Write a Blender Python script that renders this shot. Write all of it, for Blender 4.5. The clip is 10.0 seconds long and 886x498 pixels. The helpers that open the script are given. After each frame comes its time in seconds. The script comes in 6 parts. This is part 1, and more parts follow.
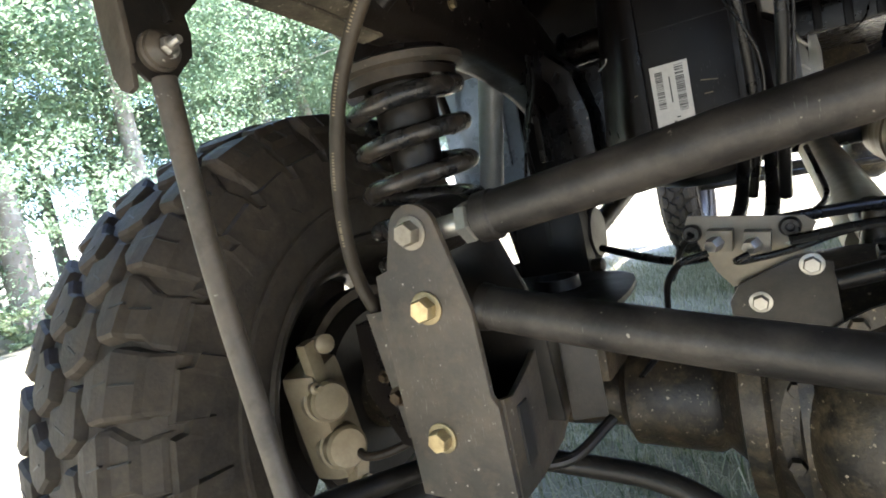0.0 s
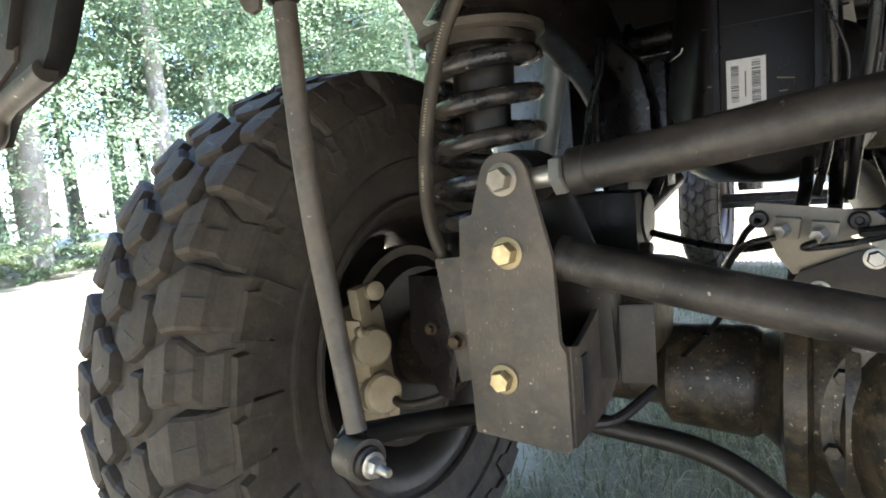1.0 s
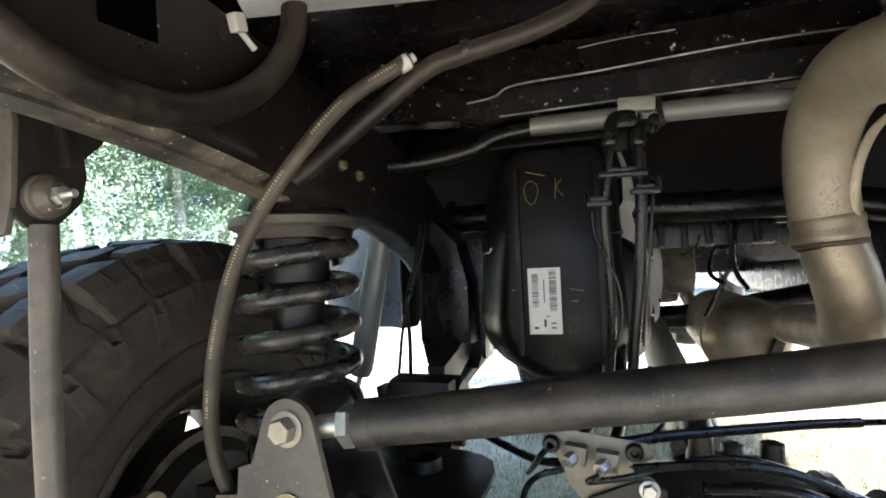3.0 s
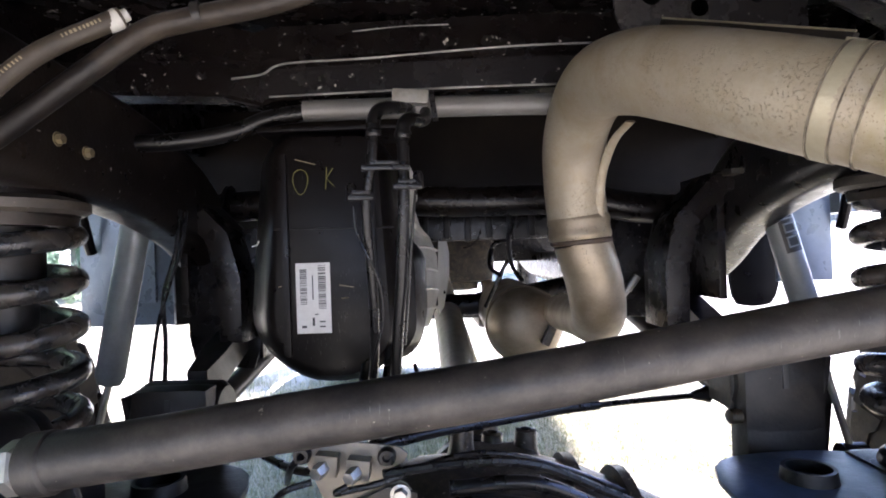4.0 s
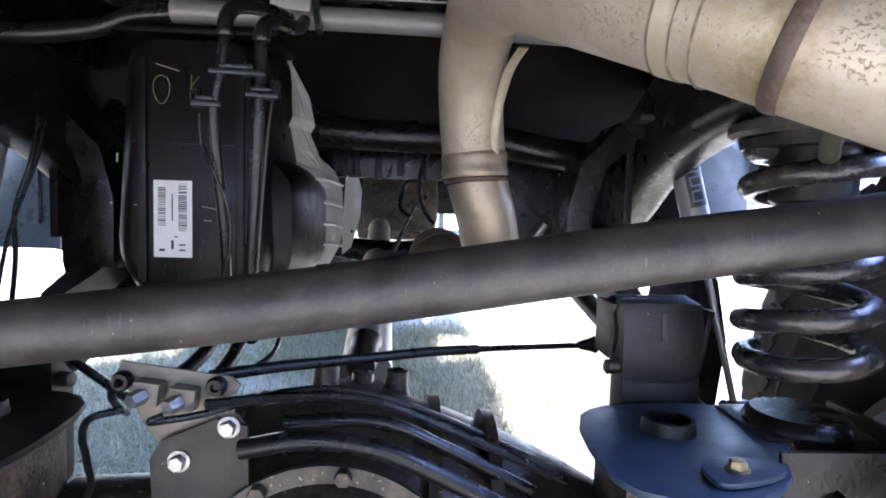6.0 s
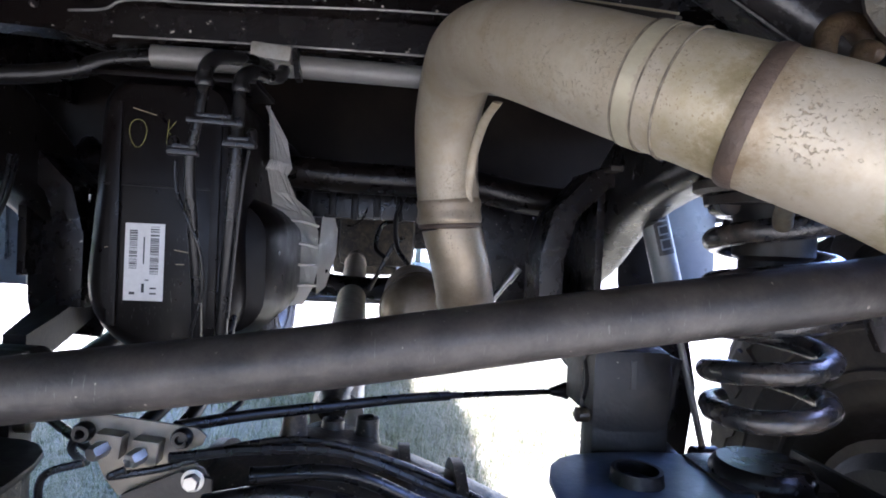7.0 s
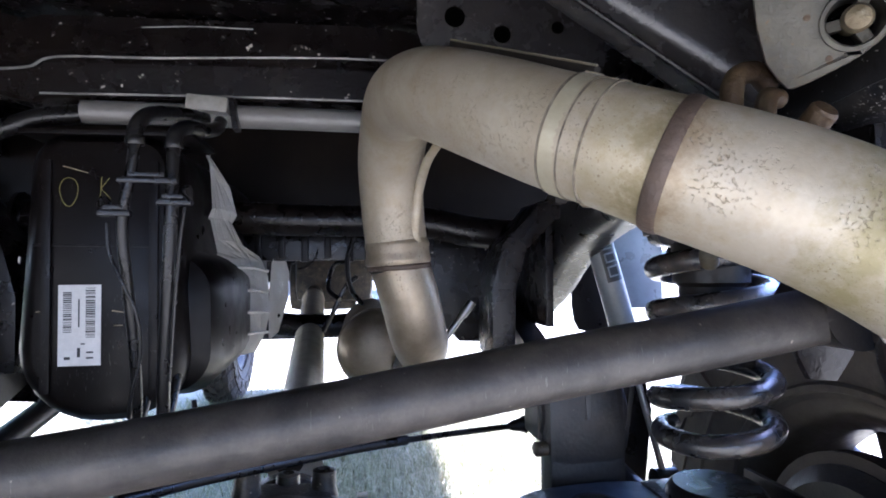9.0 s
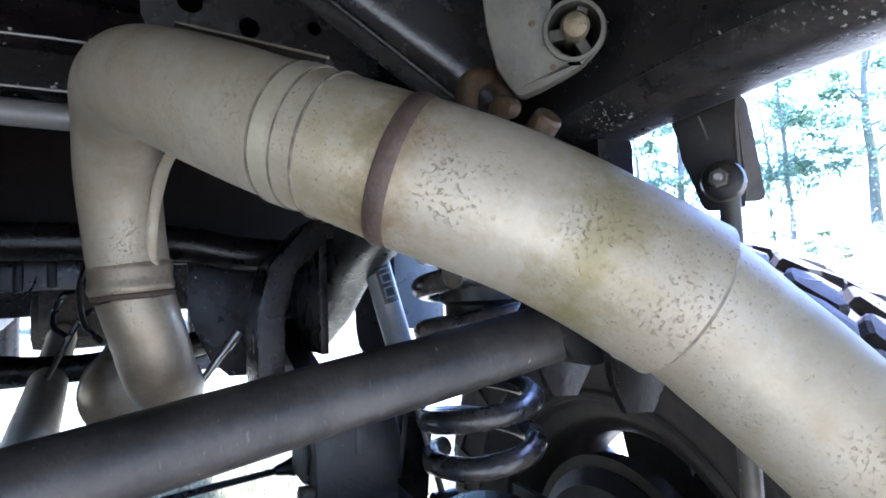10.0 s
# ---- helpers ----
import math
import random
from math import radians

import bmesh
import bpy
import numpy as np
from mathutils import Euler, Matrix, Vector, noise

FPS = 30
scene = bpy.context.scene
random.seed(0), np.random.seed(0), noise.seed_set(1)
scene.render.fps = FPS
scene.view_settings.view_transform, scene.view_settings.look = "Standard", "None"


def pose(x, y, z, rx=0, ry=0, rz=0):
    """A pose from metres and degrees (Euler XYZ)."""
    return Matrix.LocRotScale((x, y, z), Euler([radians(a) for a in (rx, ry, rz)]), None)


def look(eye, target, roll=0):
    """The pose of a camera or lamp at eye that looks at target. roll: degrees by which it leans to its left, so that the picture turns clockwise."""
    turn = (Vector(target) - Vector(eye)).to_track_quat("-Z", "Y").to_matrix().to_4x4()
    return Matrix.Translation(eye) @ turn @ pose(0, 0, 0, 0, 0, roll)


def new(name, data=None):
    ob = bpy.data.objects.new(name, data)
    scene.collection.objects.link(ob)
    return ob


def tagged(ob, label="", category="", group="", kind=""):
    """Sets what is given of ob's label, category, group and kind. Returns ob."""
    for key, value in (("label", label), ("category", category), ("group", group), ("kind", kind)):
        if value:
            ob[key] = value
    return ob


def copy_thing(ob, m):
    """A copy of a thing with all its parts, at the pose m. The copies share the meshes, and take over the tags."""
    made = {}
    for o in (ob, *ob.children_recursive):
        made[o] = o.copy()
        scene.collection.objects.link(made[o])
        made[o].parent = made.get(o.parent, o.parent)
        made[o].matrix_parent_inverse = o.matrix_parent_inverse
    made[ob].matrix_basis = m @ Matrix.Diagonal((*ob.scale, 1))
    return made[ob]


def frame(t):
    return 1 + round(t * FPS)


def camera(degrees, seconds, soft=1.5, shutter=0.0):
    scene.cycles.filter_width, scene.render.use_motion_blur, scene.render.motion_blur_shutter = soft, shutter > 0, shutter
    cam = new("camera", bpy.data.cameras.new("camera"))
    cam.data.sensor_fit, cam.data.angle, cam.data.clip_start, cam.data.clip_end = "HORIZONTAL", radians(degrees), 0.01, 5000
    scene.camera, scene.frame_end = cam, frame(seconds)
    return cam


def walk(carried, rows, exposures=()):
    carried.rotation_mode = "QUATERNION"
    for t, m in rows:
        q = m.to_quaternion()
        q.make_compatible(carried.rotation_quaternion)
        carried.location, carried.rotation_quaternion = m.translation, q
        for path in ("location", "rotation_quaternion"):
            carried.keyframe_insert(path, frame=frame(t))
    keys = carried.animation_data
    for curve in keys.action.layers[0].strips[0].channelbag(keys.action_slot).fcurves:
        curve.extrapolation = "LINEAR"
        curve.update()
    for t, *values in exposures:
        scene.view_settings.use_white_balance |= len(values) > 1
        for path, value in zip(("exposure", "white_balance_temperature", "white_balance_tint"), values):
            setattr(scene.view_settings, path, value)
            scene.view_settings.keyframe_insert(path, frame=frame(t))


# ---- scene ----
cam = camera(75.4, 10.0, soft=1.8)
PATH = [
    (0.0, -0.0700, -0.6783, 0.7299, 84.08, 11.79, 31.98),
    (0.5, -0.1251, -0.7501, 0.7023, 82.03, 7.84, 35.20),
    (1.0, -0.1169, -0.7405, 0.7028, 83.36, 4.84, 33.18),
    (1.5, -0.1182, -0.7490, 0.7781, 88.70, 2.85, 33.42),
    (2.0, -0.1055, -0.7471, 0.8260, 93.11, 2.59, 34.31),
    (2.5, -0.0979, -0.7271, 0.8211, 92.34, 2.45, 30.86),
    (2.7, -0.0871, -0.7114, 0.8166, 92.83, 2.57, 26.28),
    (3.8, -0.0650, -0.6540, 0.8180, 90.85, 1.45, 2.75),
    (4.0, -0.0200, -0.6400, 0.8260, 90.47, 2.00, 0.95),
    (4.2, 0.0100, -0.6190, 0.8220, 90.55, 1.15, -2.25),
    (4.5, 0.0599, -0.5962, 0.8249, 90.28, 0.40, -5.82),
    (5.0, 0.0799, -0.5968, 0.8065, 89.19, 0.01, -3.16),
    (5.5, 0.0813, -0.5964, 0.7913, 85.83, -1.19, -2.01),
    (7.0, 0.0868, -0.6028, 0.8141, 89.34, -2.59, -4.67),
    (7.5, 0.0829, -0.6109, 0.8263, 91.48, -2.21, -5.75),
    (8.0, 0.1170, -0.5964, 0.8500, 90.19, 1.62, 1.07),
    (8.5, 0.1102, -0.5932, 0.8426, 90.82, 2.19, -1.93),
    (9.0, 0.1022, -0.6046, 0.8339, 91.90, 0.64, -8.48),
    (9.5, 0.1423, -0.5741, 0.8351, 92.59, 1.35, -19.81),
    (10.0, 0.1634, -0.5637, 0.8323, 93.65, 2.44, -27.76),
]
EXPOSURES = [(0.0, 3.46, 5850, 21), (1.5, 3.55, 5800, 22), (2.7, 3.68, 5700, 20), (4.0, 3.92, 5400, 34), (5.5, 4.06, 5150, 34), (7.0, 3.83, 5010, 33), (7.5, 3.88, 4980, 33), (9.0, 3.93, 4920, 32), (10.0, 3.69, 4700, 27)]
walk(cam, [(t, pose(x, y, z, rx, ry, rz)) for t, x, y, z, rx, ry, rz in PATH], EXPOSURES)

# ---- sky and sun: high sun from the vehicle's right side ----
SUN_ELEV, SUN_AZ = radians(67), radians(83)   # azimuth from +y towards +x
world = bpy.data.worlds.new("sky")
scene.world = world
world.use_nodes = True
sky = world.node_tree.nodes.new("ShaderNodeTexSky")
sky.sky_type = "NISHITA"
sky.sun_disc = False
sky.sun_elevation, sky.sun_rotation = SUN_ELEV, SUN_AZ
background = world.node_tree.nodes["Background"]
background.inputs[1].default_value = 0.20
world.node_tree.links.new(sky.outputs[0], background.inputs[0])
sun_data = bpy.data.lights.new("sun", "SUN")
sun_data.energy, sun_data.angle, sun_data.color = 4.5, radians(0.5), (1.0, 0.95, 0.87)
sun = new("sun", sun_data)
sun_dir = Vector((math.sin(SUN_AZ) * math.cos(SUN_ELEV), math.cos(SUN_AZ) * math.cos(SUN_ELEV), math.sin(SUN_ELEV)))
sun.matrix_world = look(sun_dir * 30, (0, 0, 0))


# ---- materials ----
def material(name, base, rough=0.5, metal=0.0, second=None, scale=30.0, amount=0.5, bump=0.2, fine=220.0,
             dust=None, dust_amount=0.0, dust_scale=9.0, spec=0.5, random_value=0.0, speck=None, speck_scale=160.0, speck_cut=0.68, patchy=False, grime=None, grime_amount=0.0, scratch=None, stain=None, pits=None):
    """Principled surface with two scales of variation, an optional dust layer and optional small chips."""
    m = bpy.data.materials.new(name)
    m.use_nodes = True
    nt = m.node_tree
    b = nt.nodes["Principled BSDF"]
    coord = nt.nodes.new("ShaderNodeTexCoord")
    b.inputs["Metallic"].default_value = metal
    b.inputs["Specular IOR Level"].default_value = spec

    def noise_node(s, detail=6.0, roughness=0.6):
        n = nt.nodes.new("ShaderNodeTexNoise")
        n.inputs["Scale"].default_value, n.inputs["Detail"].default_value, n.inputs["Roughness"].default_value = s, detail, roughness
        nt.links.new(coord.outputs["Object"], n.inputs["Vector"])
        return n

    def mix(fac, a, c):
        x = nt.nodes.new("ShaderNodeMix")
        x.data_type = "RGBA"
        nt.links.new(fac, x.inputs[0])
        for value, slot in ((a, x.inputs[6]), (c, x.inputs[7])):
            if isinstance(value, tuple):
                slot.default_value = (*value, 1)
            else:
                nt.links.new(value, slot)
        return x.outputs[2]

    def ramp(src, lo, hi, top=1.0):
        r = nt.nodes.new("ShaderNodeMapRange")
        r.inputs[1].default_value, r.inputs[2].default_value, r.inputs[4].default_value = lo, hi, top
        nt.links.new(src, r.inputs[0])
        return r.outputs[0]

    second = second or tuple(c * 0.6 for c in base)
    big, small = noise_node(scale), noise_node(fine, 4.0)
    colour = mix(ramp(big.outputs[0], 0.35, 0.68, amount), tuple(base), tuple(second))
    colour = mix(ramp(small.outputs[0], 0.3, 0.75, 0.3), colour, tuple(c * 0.55 for c in base))
    rough_out = ramp(big.outputs[0], 0.2, 0.8)
    rr = nt.nodes.new("ShaderNodeMapRange")
    rr.inputs[3].default_value, rr.inputs[4].default_value = max(0.03, rough - 0.12), min(1.0, rough + 0.15)
    nt.links.new(rough_out, rr.inputs[0])
    if dust:
        d = noise_node(dust_scale, 8.0, 0.7)
        f = ramp(d.outputs[0], 0.42, 0.72, dust_amount)
        colour = mix(f, colour, tuple(dust))
    if speck:
        sp = noise_node(speck_scale, 3.0, 0.5)
        fac = ramp(sp.outputs[0], speck_cut, speck_cut + 0.05)
        if patchy:
            where = noise_node(12.0, 3.0, 0.5)
            both = nt.nodes.new("ShaderNodeMath")
            both.operation = "MULTIPLY"
            nt.links.new(fac, both.inputs[0])
            nt.links.new(ramp(where.outputs[0], 0.46, 0.62), both.inputs[1])
            fac = both.outputs[0]
        colour = mix(fac, colour, tuple(speck))
    if grime:
        g = noise_node(42.0, 9.0, 0.74)
        colour = mix(ramp(g.outputs[0], 0.50, 0.68, grime_amount), colour, tuple(grime))
    for mid, way, half, tone, most in stain or ():
        # a stain band across the pipe: its middle, the pipe's direction, half width, colour and depth of tone
        off = nt.nodes.new("ShaderNodeVectorMath")
        off.operation = "SUBTRACT"
        off.inputs[1].default_value = mid
        nt.links.new(coord.outputs["Object"], off.inputs[0])
        dot = nt.nodes.new("ShaderNodeVectorMath")
        dot.operation = "DOT_PRODUCT"
        dot.inputs[1].default_value = Vector(way).normalized()
        nt.links.new(off.outputs[0], dot.inputs[0])
        far = nt.nodes.new("ShaderNodeMath")
        far.operation = "ABSOLUTE"
        nt.links.new(dot.outputs["Value"], far.inputs[0])
        uneven = noise_node(70.0, 8.0, 0.72)
        wob = nt.nodes.new("ShaderNodeMath")
        wob.operation = "MULTIPLY_ADD"
        wob.inputs[1].default_value, wob.inputs[2].default_value = half * 3.2, half * -1.6
        nt.links.new(uneven.outputs[0], wob.inputs[0])
        total = nt.nodes.new("ShaderNodeMath")
        nt.links.new(far.outputs[0], total.inputs[0])
        nt.links.new(wob.outputs[0], total.inputs[1])
        inv = nt.nodes.new("ShaderNodeMapRange")
        inv.inputs[1].default_value, inv.inputs[2].default_value, inv.inputs[3].default_value, inv.inputs[4].default_value = 0.0, half, most, 0.0
        nt.links.new(total.outputs[0], inv.inputs[0])
        colour = mix(inv.outputs[0], colour, tuple(tone))
    pit_height = None
    if pits:
        # small flaked pits gathered in patches
        pn = noise_node(430.0, 4.0, 0.62)
        where = noise_node(23.0, 6.0, 0.65)
        both = nt.nodes.new("ShaderNodeMath")
        both.operation = "MULTIPLY"
        nt.links.new(ramp(pn.outputs[0], 0.575, 0.63), both.inputs[0])
        nt.links.new(ramp(where.outputs[0], 0.48, 0.64, 0.85), both.inputs[1])
        pit_height = both.outputs[0]
        colour = mix(pit_height, colour, tuple(pits))
    if scratch:
        stretch = nt.nodes.new("ShaderNodeVectorMath")
        stretch.operation = "MULTIPLY"
        stretch.inputs[1].default_value = (900.0, 260.0, 120.0)
        nt.links.new(coord.outputs["Object"], stretch.inputs[0])
        sn = nt.nodes.new("ShaderNodeTexNoise")
        sn.inputs["Scale"].default_value, sn.inputs["Detail"].default_value = 1.0, 2.0
        nt.links.new(stretch.outputs[0], sn.inputs["Vector"])
        place = noise_node(9.0, 3.0, 0.5)
        both = nt.nodes.new("ShaderNodeMath")
        both.operation = "MULTIPLY"
        nt.links.new(ramp(sn.outputs[0], 0.66, 0.74), both.inputs[0])
        nt.links.new(ramp(place.outputs[0], 0.50, 0.66), both.inputs[1])
        colour = mix(both.outputs[0], colour, tuple(scratch))
    if random_value:
        info = nt.nodes.new("ShaderNodeObjectInfo")
        hsv = nt.nodes.new("ShaderNodeHueSaturation")
        nt.links.new(ramp(info.outputs["Random"], 0, 1, random_value), hsv.inputs["Value"])
        hsv.inputs["Value"].default_value = 1
        add = nt.nodes.new("ShaderNodeMath")
        add.inputs[1].default_value = 1 - random_value / 2
        nt.links.new(ramp(info.outputs["Random"], 0, 1, random_value), add.inputs[0])
        nt.links.new(add.outputs[0], hsv.inputs["Value"])
        nt.links.new(colour, hsv.inputs["Color"])
        colour = hsv.outputs[0]
    nt.links.new(colour, b.inputs["Base Color"])
    nt.links.new(rr.outputs[0], b.inputs["Roughness"])
    bp = nt.nodes.new("ShaderNodeBump")
    bp.inputs["Strength"].default_value, bp.inputs["Distance"].default_value = bump, 0.002
    nt.links.new(small.outputs[0], bp.inputs["Height"])
    if pit_height is not None:
        dent = nt.nodes.new("ShaderNodeBump")
        dent.invert = True
        dent.inputs["Strength"].default_value, dent.inputs["Distance"].default_value = 0.8, 0.0016
        nt.links.new(pit_height, dent.inputs["Height"])
        nt.links.new(bp.outputs[0], dent.inputs["Normal"])
        bp = dent
    nt.links.new(bp.outputs[0], b.inputs["Normal"])
    return m


DUST = (0.24, 0.185, 0.13)
BLACK_PAINT = material("black_chassis_paint", (0.0056, 0.0044, 0.0046), 0.27, dust=DUST, dust_amount=0.035, spec=0.28, speck=(0.30, 0.27, 0.23), speck_scale=150, speck_cut=0.735)
FLOOR_PAINT = material("black_underbody_paint", (0.0046, 0.0035, 0.0037), 0.24, dust=DUST, dust_amount=0.02, spec=0.28, speck=(0.42, 0.39, 0.34), speck_scale=120, speck_cut=0.685, bump=0.25, grime=(0.02, 0.0165, 0.014), grime_amount=0.2)
SATIN_BLACK = material("satin_black_powder_coat", (0.008, 0.0078, 0.008), 0.38, dust=DUST, dust_amount=0.08, spec=0.33, speck=(0.24, 0.22, 0.18), speck_scale=170, speck_cut=0.73, grime=(0.10, 0.075, 0.05), grime_amount=0.1)
BAR_BLACK = material("dusty_black_tube", (0.0140, 0.0123, 0.0115), 0.44, dust=(0.140, 0.120, 0.102), dust_amount=0.42, dust_scale=13, spec=0.4, speck=(0.24, 0.215, 0.18), speck_scale=170, speck_cut=0.72, grime=(0.050, 0.042, 0.035), grime_amount=0.25, scratch=(0.075, 0.070, 0.064))
BRACKET_GREY = material("scuffed_grey_bracket", (0.038, 0.034, 0.029), 0.5, dust=DUST, dust_amount=0.25, speck=(0.34, 0.32, 0.28), speck_scale=190, speck_cut=0.70, grime=(0.10, 0.075, 0.05), grime_amount=0.5, scratch=(0.15, 0.14, 0.12))
CAST_IRON = material("dusty_cast_iron", (0.010, 0.0082, 0.0066), 0.38, dust=(0.13, 0.10, 0.062), dust_amount=0.5, dust_scale=26, bump=0.4, spec=0.5, fine=260, speck=(0.30, 0.26, 0.19), speck_scale=200, speck_cut=0.665, grime=(0.13, 0.098, 0.055), grime_amount=0.6, scratch=(0.16, 0.14, 0.10))
RUBBER = material("tyre_rubber", (0.025, 0.0205, 0.0165), 0.74, dust=(0.105, 0.08, 0.054), dust_amount=0.42, dust_scale=14, bump=0.35, random_value=0.25, grime=(0.075, 0.06, 0.042), grime_amount=0.35)
HOSE = material("brown_rubber_hose", (0.024, 0.0175, 0.0098), 0.6, dust=DUST, dust_amount=0.2, bump=0.2)
HOSE_GREY = material("grey_rubber_hose", (0.0068, 0.0055, 0.005), 0.45, dust=DUST, dust_amount=0.22, spec=0.25, grime=(0.03, 0.024, 0.018), grime_amount=0.35)
PLASTIC = material("black_moulded_plastic", (0.0036, 0.0028, 0.0030), 0.33, dust=DUST, dust_amount=0.010, spec=0.14, bump=0.06, speck=(0.25, 0.23, 0.2), speck_scale=130, speck_cut=0.75, scratch=(0.06, 0.058, 0.055))
GREY_PLASTIC = material("grey_bumper_plastic", (0.026, 0.021, 0.017), 0.55, dust=DUST, dust_amount=0.2, grime=(0.02, 0.016, 0.012), grime_amount=0.6)
PIPE = dict(rough=0.50, metal=0.35, second=(0.27, 0.222, 0.145), scale=13, amount=0.95, bump=0.16, dust=(0.36, 0.318, 0.258), dust_amount=0.6, dust_scale=17,
            speck=(0.17, 0.135, 0.085), speck_scale=620, speck_cut=0.615, patchy=True, grime=(0.25, 0.20, 0.115), grime_amount=0.6, pits=(0.235, 0.19, 0.122))
WELD_AT, WELD_WAY = (0.286, -0.293, 0.8925), (0.052, -0.038, -0.028)
EXHAUST = material("stainless_exhaust_pipe", (0.37, 0.325, 0.245), **PIPE)
EXHAUST_WELDED = material("stainless_pipe_stained_by_weld", (0.37, 0.325, 0.245), stain=((WELD_AT, WELD_WAY, 0.060, (0.24, 0.20, 0.105), 0.75), (WELD_AT, WELD_WAY, 0.020, (0.15, 0.115, 0.05), 0.85)), **PIPE)
EXHAUST_BEND = material("stainless_pipe_with_water_stain", (0.37, 0.325, 0.245), stain=((WELD_AT, WELD_WAY, 0.034, (0.25, 0.20, 0.12), 0.65), (WELD_AT, WELD_WAY, 0.017, (0.17, 0.115, 0.058), 0.85), ((0.356, -0.338, 0.850), (0.9, -0.3, -0.35), 0.028, (0.19, 0.16, 0.065), 0.8)), **PIPE)
FLAKED = material("flaked_dirt_line", (0.045, 0.034, 0.022), 0.7, metal=0.1, second=(0.26, 0.225, 0.16), scale=110, amount=1.0, bump=0.5)
BAND = material("pale_steel_band", (0.37, 0.335, 0.235), 0.44, metal=0.4, second=(0.30, 0.26, 0.165), scale=25, amount=0.8, dust=(0.40, 0.36, 0.28), dust_amount=0.4, dust_scale=30)
LOWER_STEEL = material("heat_tinted_stainless", (0.27, 0.222, 0.152), 0.42, metal=0.5, second=(0.16, 0.12, 0.075), scale=14, amount=0.9, bump=0.25, dust=(0.33, 0.29, 0.225), dust_amount=0.6, dust_scale=18,
                       speck=(0.13, 0.10, 0.065), speck_scale=300, speck_cut=0.63, patchy=True)
WELD = material("heat_stained_weld", (0.060, 0.042, 0.030), 0.6, metal=0.3, second=(0.12, 0.08, 0.055), scale=40, bump=0.6)
RUSTY = material("rusty_hanger_rod", (0.070, 0.044, 0.020), 0.5, metal=0.4, second=(0.030, 0.018, 0.010), scale=80, amount=0.8, bump=0.6, grime=(0.13, 0.095, 0.052), grime_amount=0.55)
CORRODED = material("corroded_yellow_steel", (0.15, 0.125, 0.072), 0.45, metal=0.5, second=(0.07, 0.048, 0.024), scale=60, bump=0.5, grime=(0.06, 0.035, 0.015), grime_amount=0.5)
TUBE_GREY = material("grey_painted_tube", (0.16, 0.158, 0.152), 0.42, metal=0.2, second=(0.11, 0.108, 0.102), scale=25, dust=DUST, dust_amount=0.15)
ALU = material("aluminium", (0.34, 0.33, 0.30), 0.42, metal=0.5, second=(0.24, 0.23, 0.19), scale=20, dust=DUST, dust_amount=0.2, grime=(0.12, 0.10, 0.07), grime_amount=0.4)
FOIL = material("crinkled_heat_shield", (0.64, 0.63, 0.61), 0.40, metal=0.2, second=(0.50, 0.49, 0.47), scale=26, bump=0.4, dust=(0.4, 0.38, 0.35), dust_amount=0.3)
ZINC = material("zinc_plated_bolt", (0.52, 0.43, 0.25), 0.36, metal=0.8, second=(0.36, 0.27, 0.14), scale=90, grime=(0.16, 0.12, 0.07), grime_amount=0.6)
DULL_BOLT = material("dull_grey_bolt", (0.24, 0.22, 0.185), 0.42, metal=0.55, second=(0.15, 0.13, 0.10), scale=80, grime=(0.10, 0.08, 0.05), grime_amount=0.6)
STEEL = material("bright_steel", (0.42, 0.41, 0.385), 0.38, metal=0.9, second=(0.42, 0.40, 0.36), scale=50)
LINK_GREY = material("grey_painted_link", (0.075, 0.066, 0.056), 0.45, metal=0.2, dust=DUST, dust_amount=0.3, speck=(0.4, 0.38, 0.34), speck_scale=110, speck_cut=0.71, grime=(0.035, 0.028, 0.02), grime_amount=0.6)
SHOCK_GREY = material("light_grey_shock_body", (0.23, 0.25, 0.265), 0.35, metal=0.1, dust=DUST, dust_amount=0.2, grime=(0.2, 0.19, 0.17), grime_amount=0.3)
LABEL_WHITE = material("paper_label", (0.56, 0.55, 0.53), 0.5, second=(0.47, 0.46, 0.44), scale=40, bump=0.03)
# Black of printed ink, and of shade painted in sipes, slots and holes.
INK_AND_GAP_BLACK = material("ink_and_gap_black", (0.02, 0.02, 0.02), 0.5, bump=0.0)
# Flat black put in place of the shade inside uncut holes.
HOLE = material("unlit_hollow", (0.001, 0.001, 0.001), 1.0, spec=0.0, bump=0.0)
CHALK = material("yellow_paint_marker", (0.20, 0.185, 0.055), 0.8, bump=0.1)
HOSE_PRINT = material("pale_hose_lettering", (0.24, 0.20, 0.13), 0.7, bump=0.05)
WHITE_PLASTIC = material("white_plastic", (0.45, 0.44, 0.41), 0.45, dust=DUST, dust_amount=0.2)
BODY_GREY = material("pale_body_panel", (0.42, 0.42, 0.42), 0.4, dust=DUST, dust_amount=0.3)
BROWN_WALL = material("satin_brown_black_panel", (0.008, 0.0062, 0.0056), 0.42, spec=0.14, dust=DUST, dust_amount=0.05, dust_scale=5)
BODY_PAINT = material("silver_blue_body_paint", (0.20, 0.24, 0.30), 0.3, metal=0.3, bump=0.02)
GLASS_DARK = material("dark_window_glass", (0.01, 0.012, 0.012), 0.06, bump=0.0)
CALIPER = material("dusty_brake_caliper", (0.34, 0.29, 0.20), 0.5, metal=0.3, second=(0.22, 0.17, 0.11), scale=50, dust=DUST, dust_amount=0.4)
DISC = material("brake_disc_iron", (0.05, 0.041, 0.033), 0.45, metal=0.6, scale=60)
WASHER = material("dull_zinc_washer", (0.30, 0.25, 0.15), 0.42, metal=0.7, second=(0.22, 0.18, 0.10), scale=70)
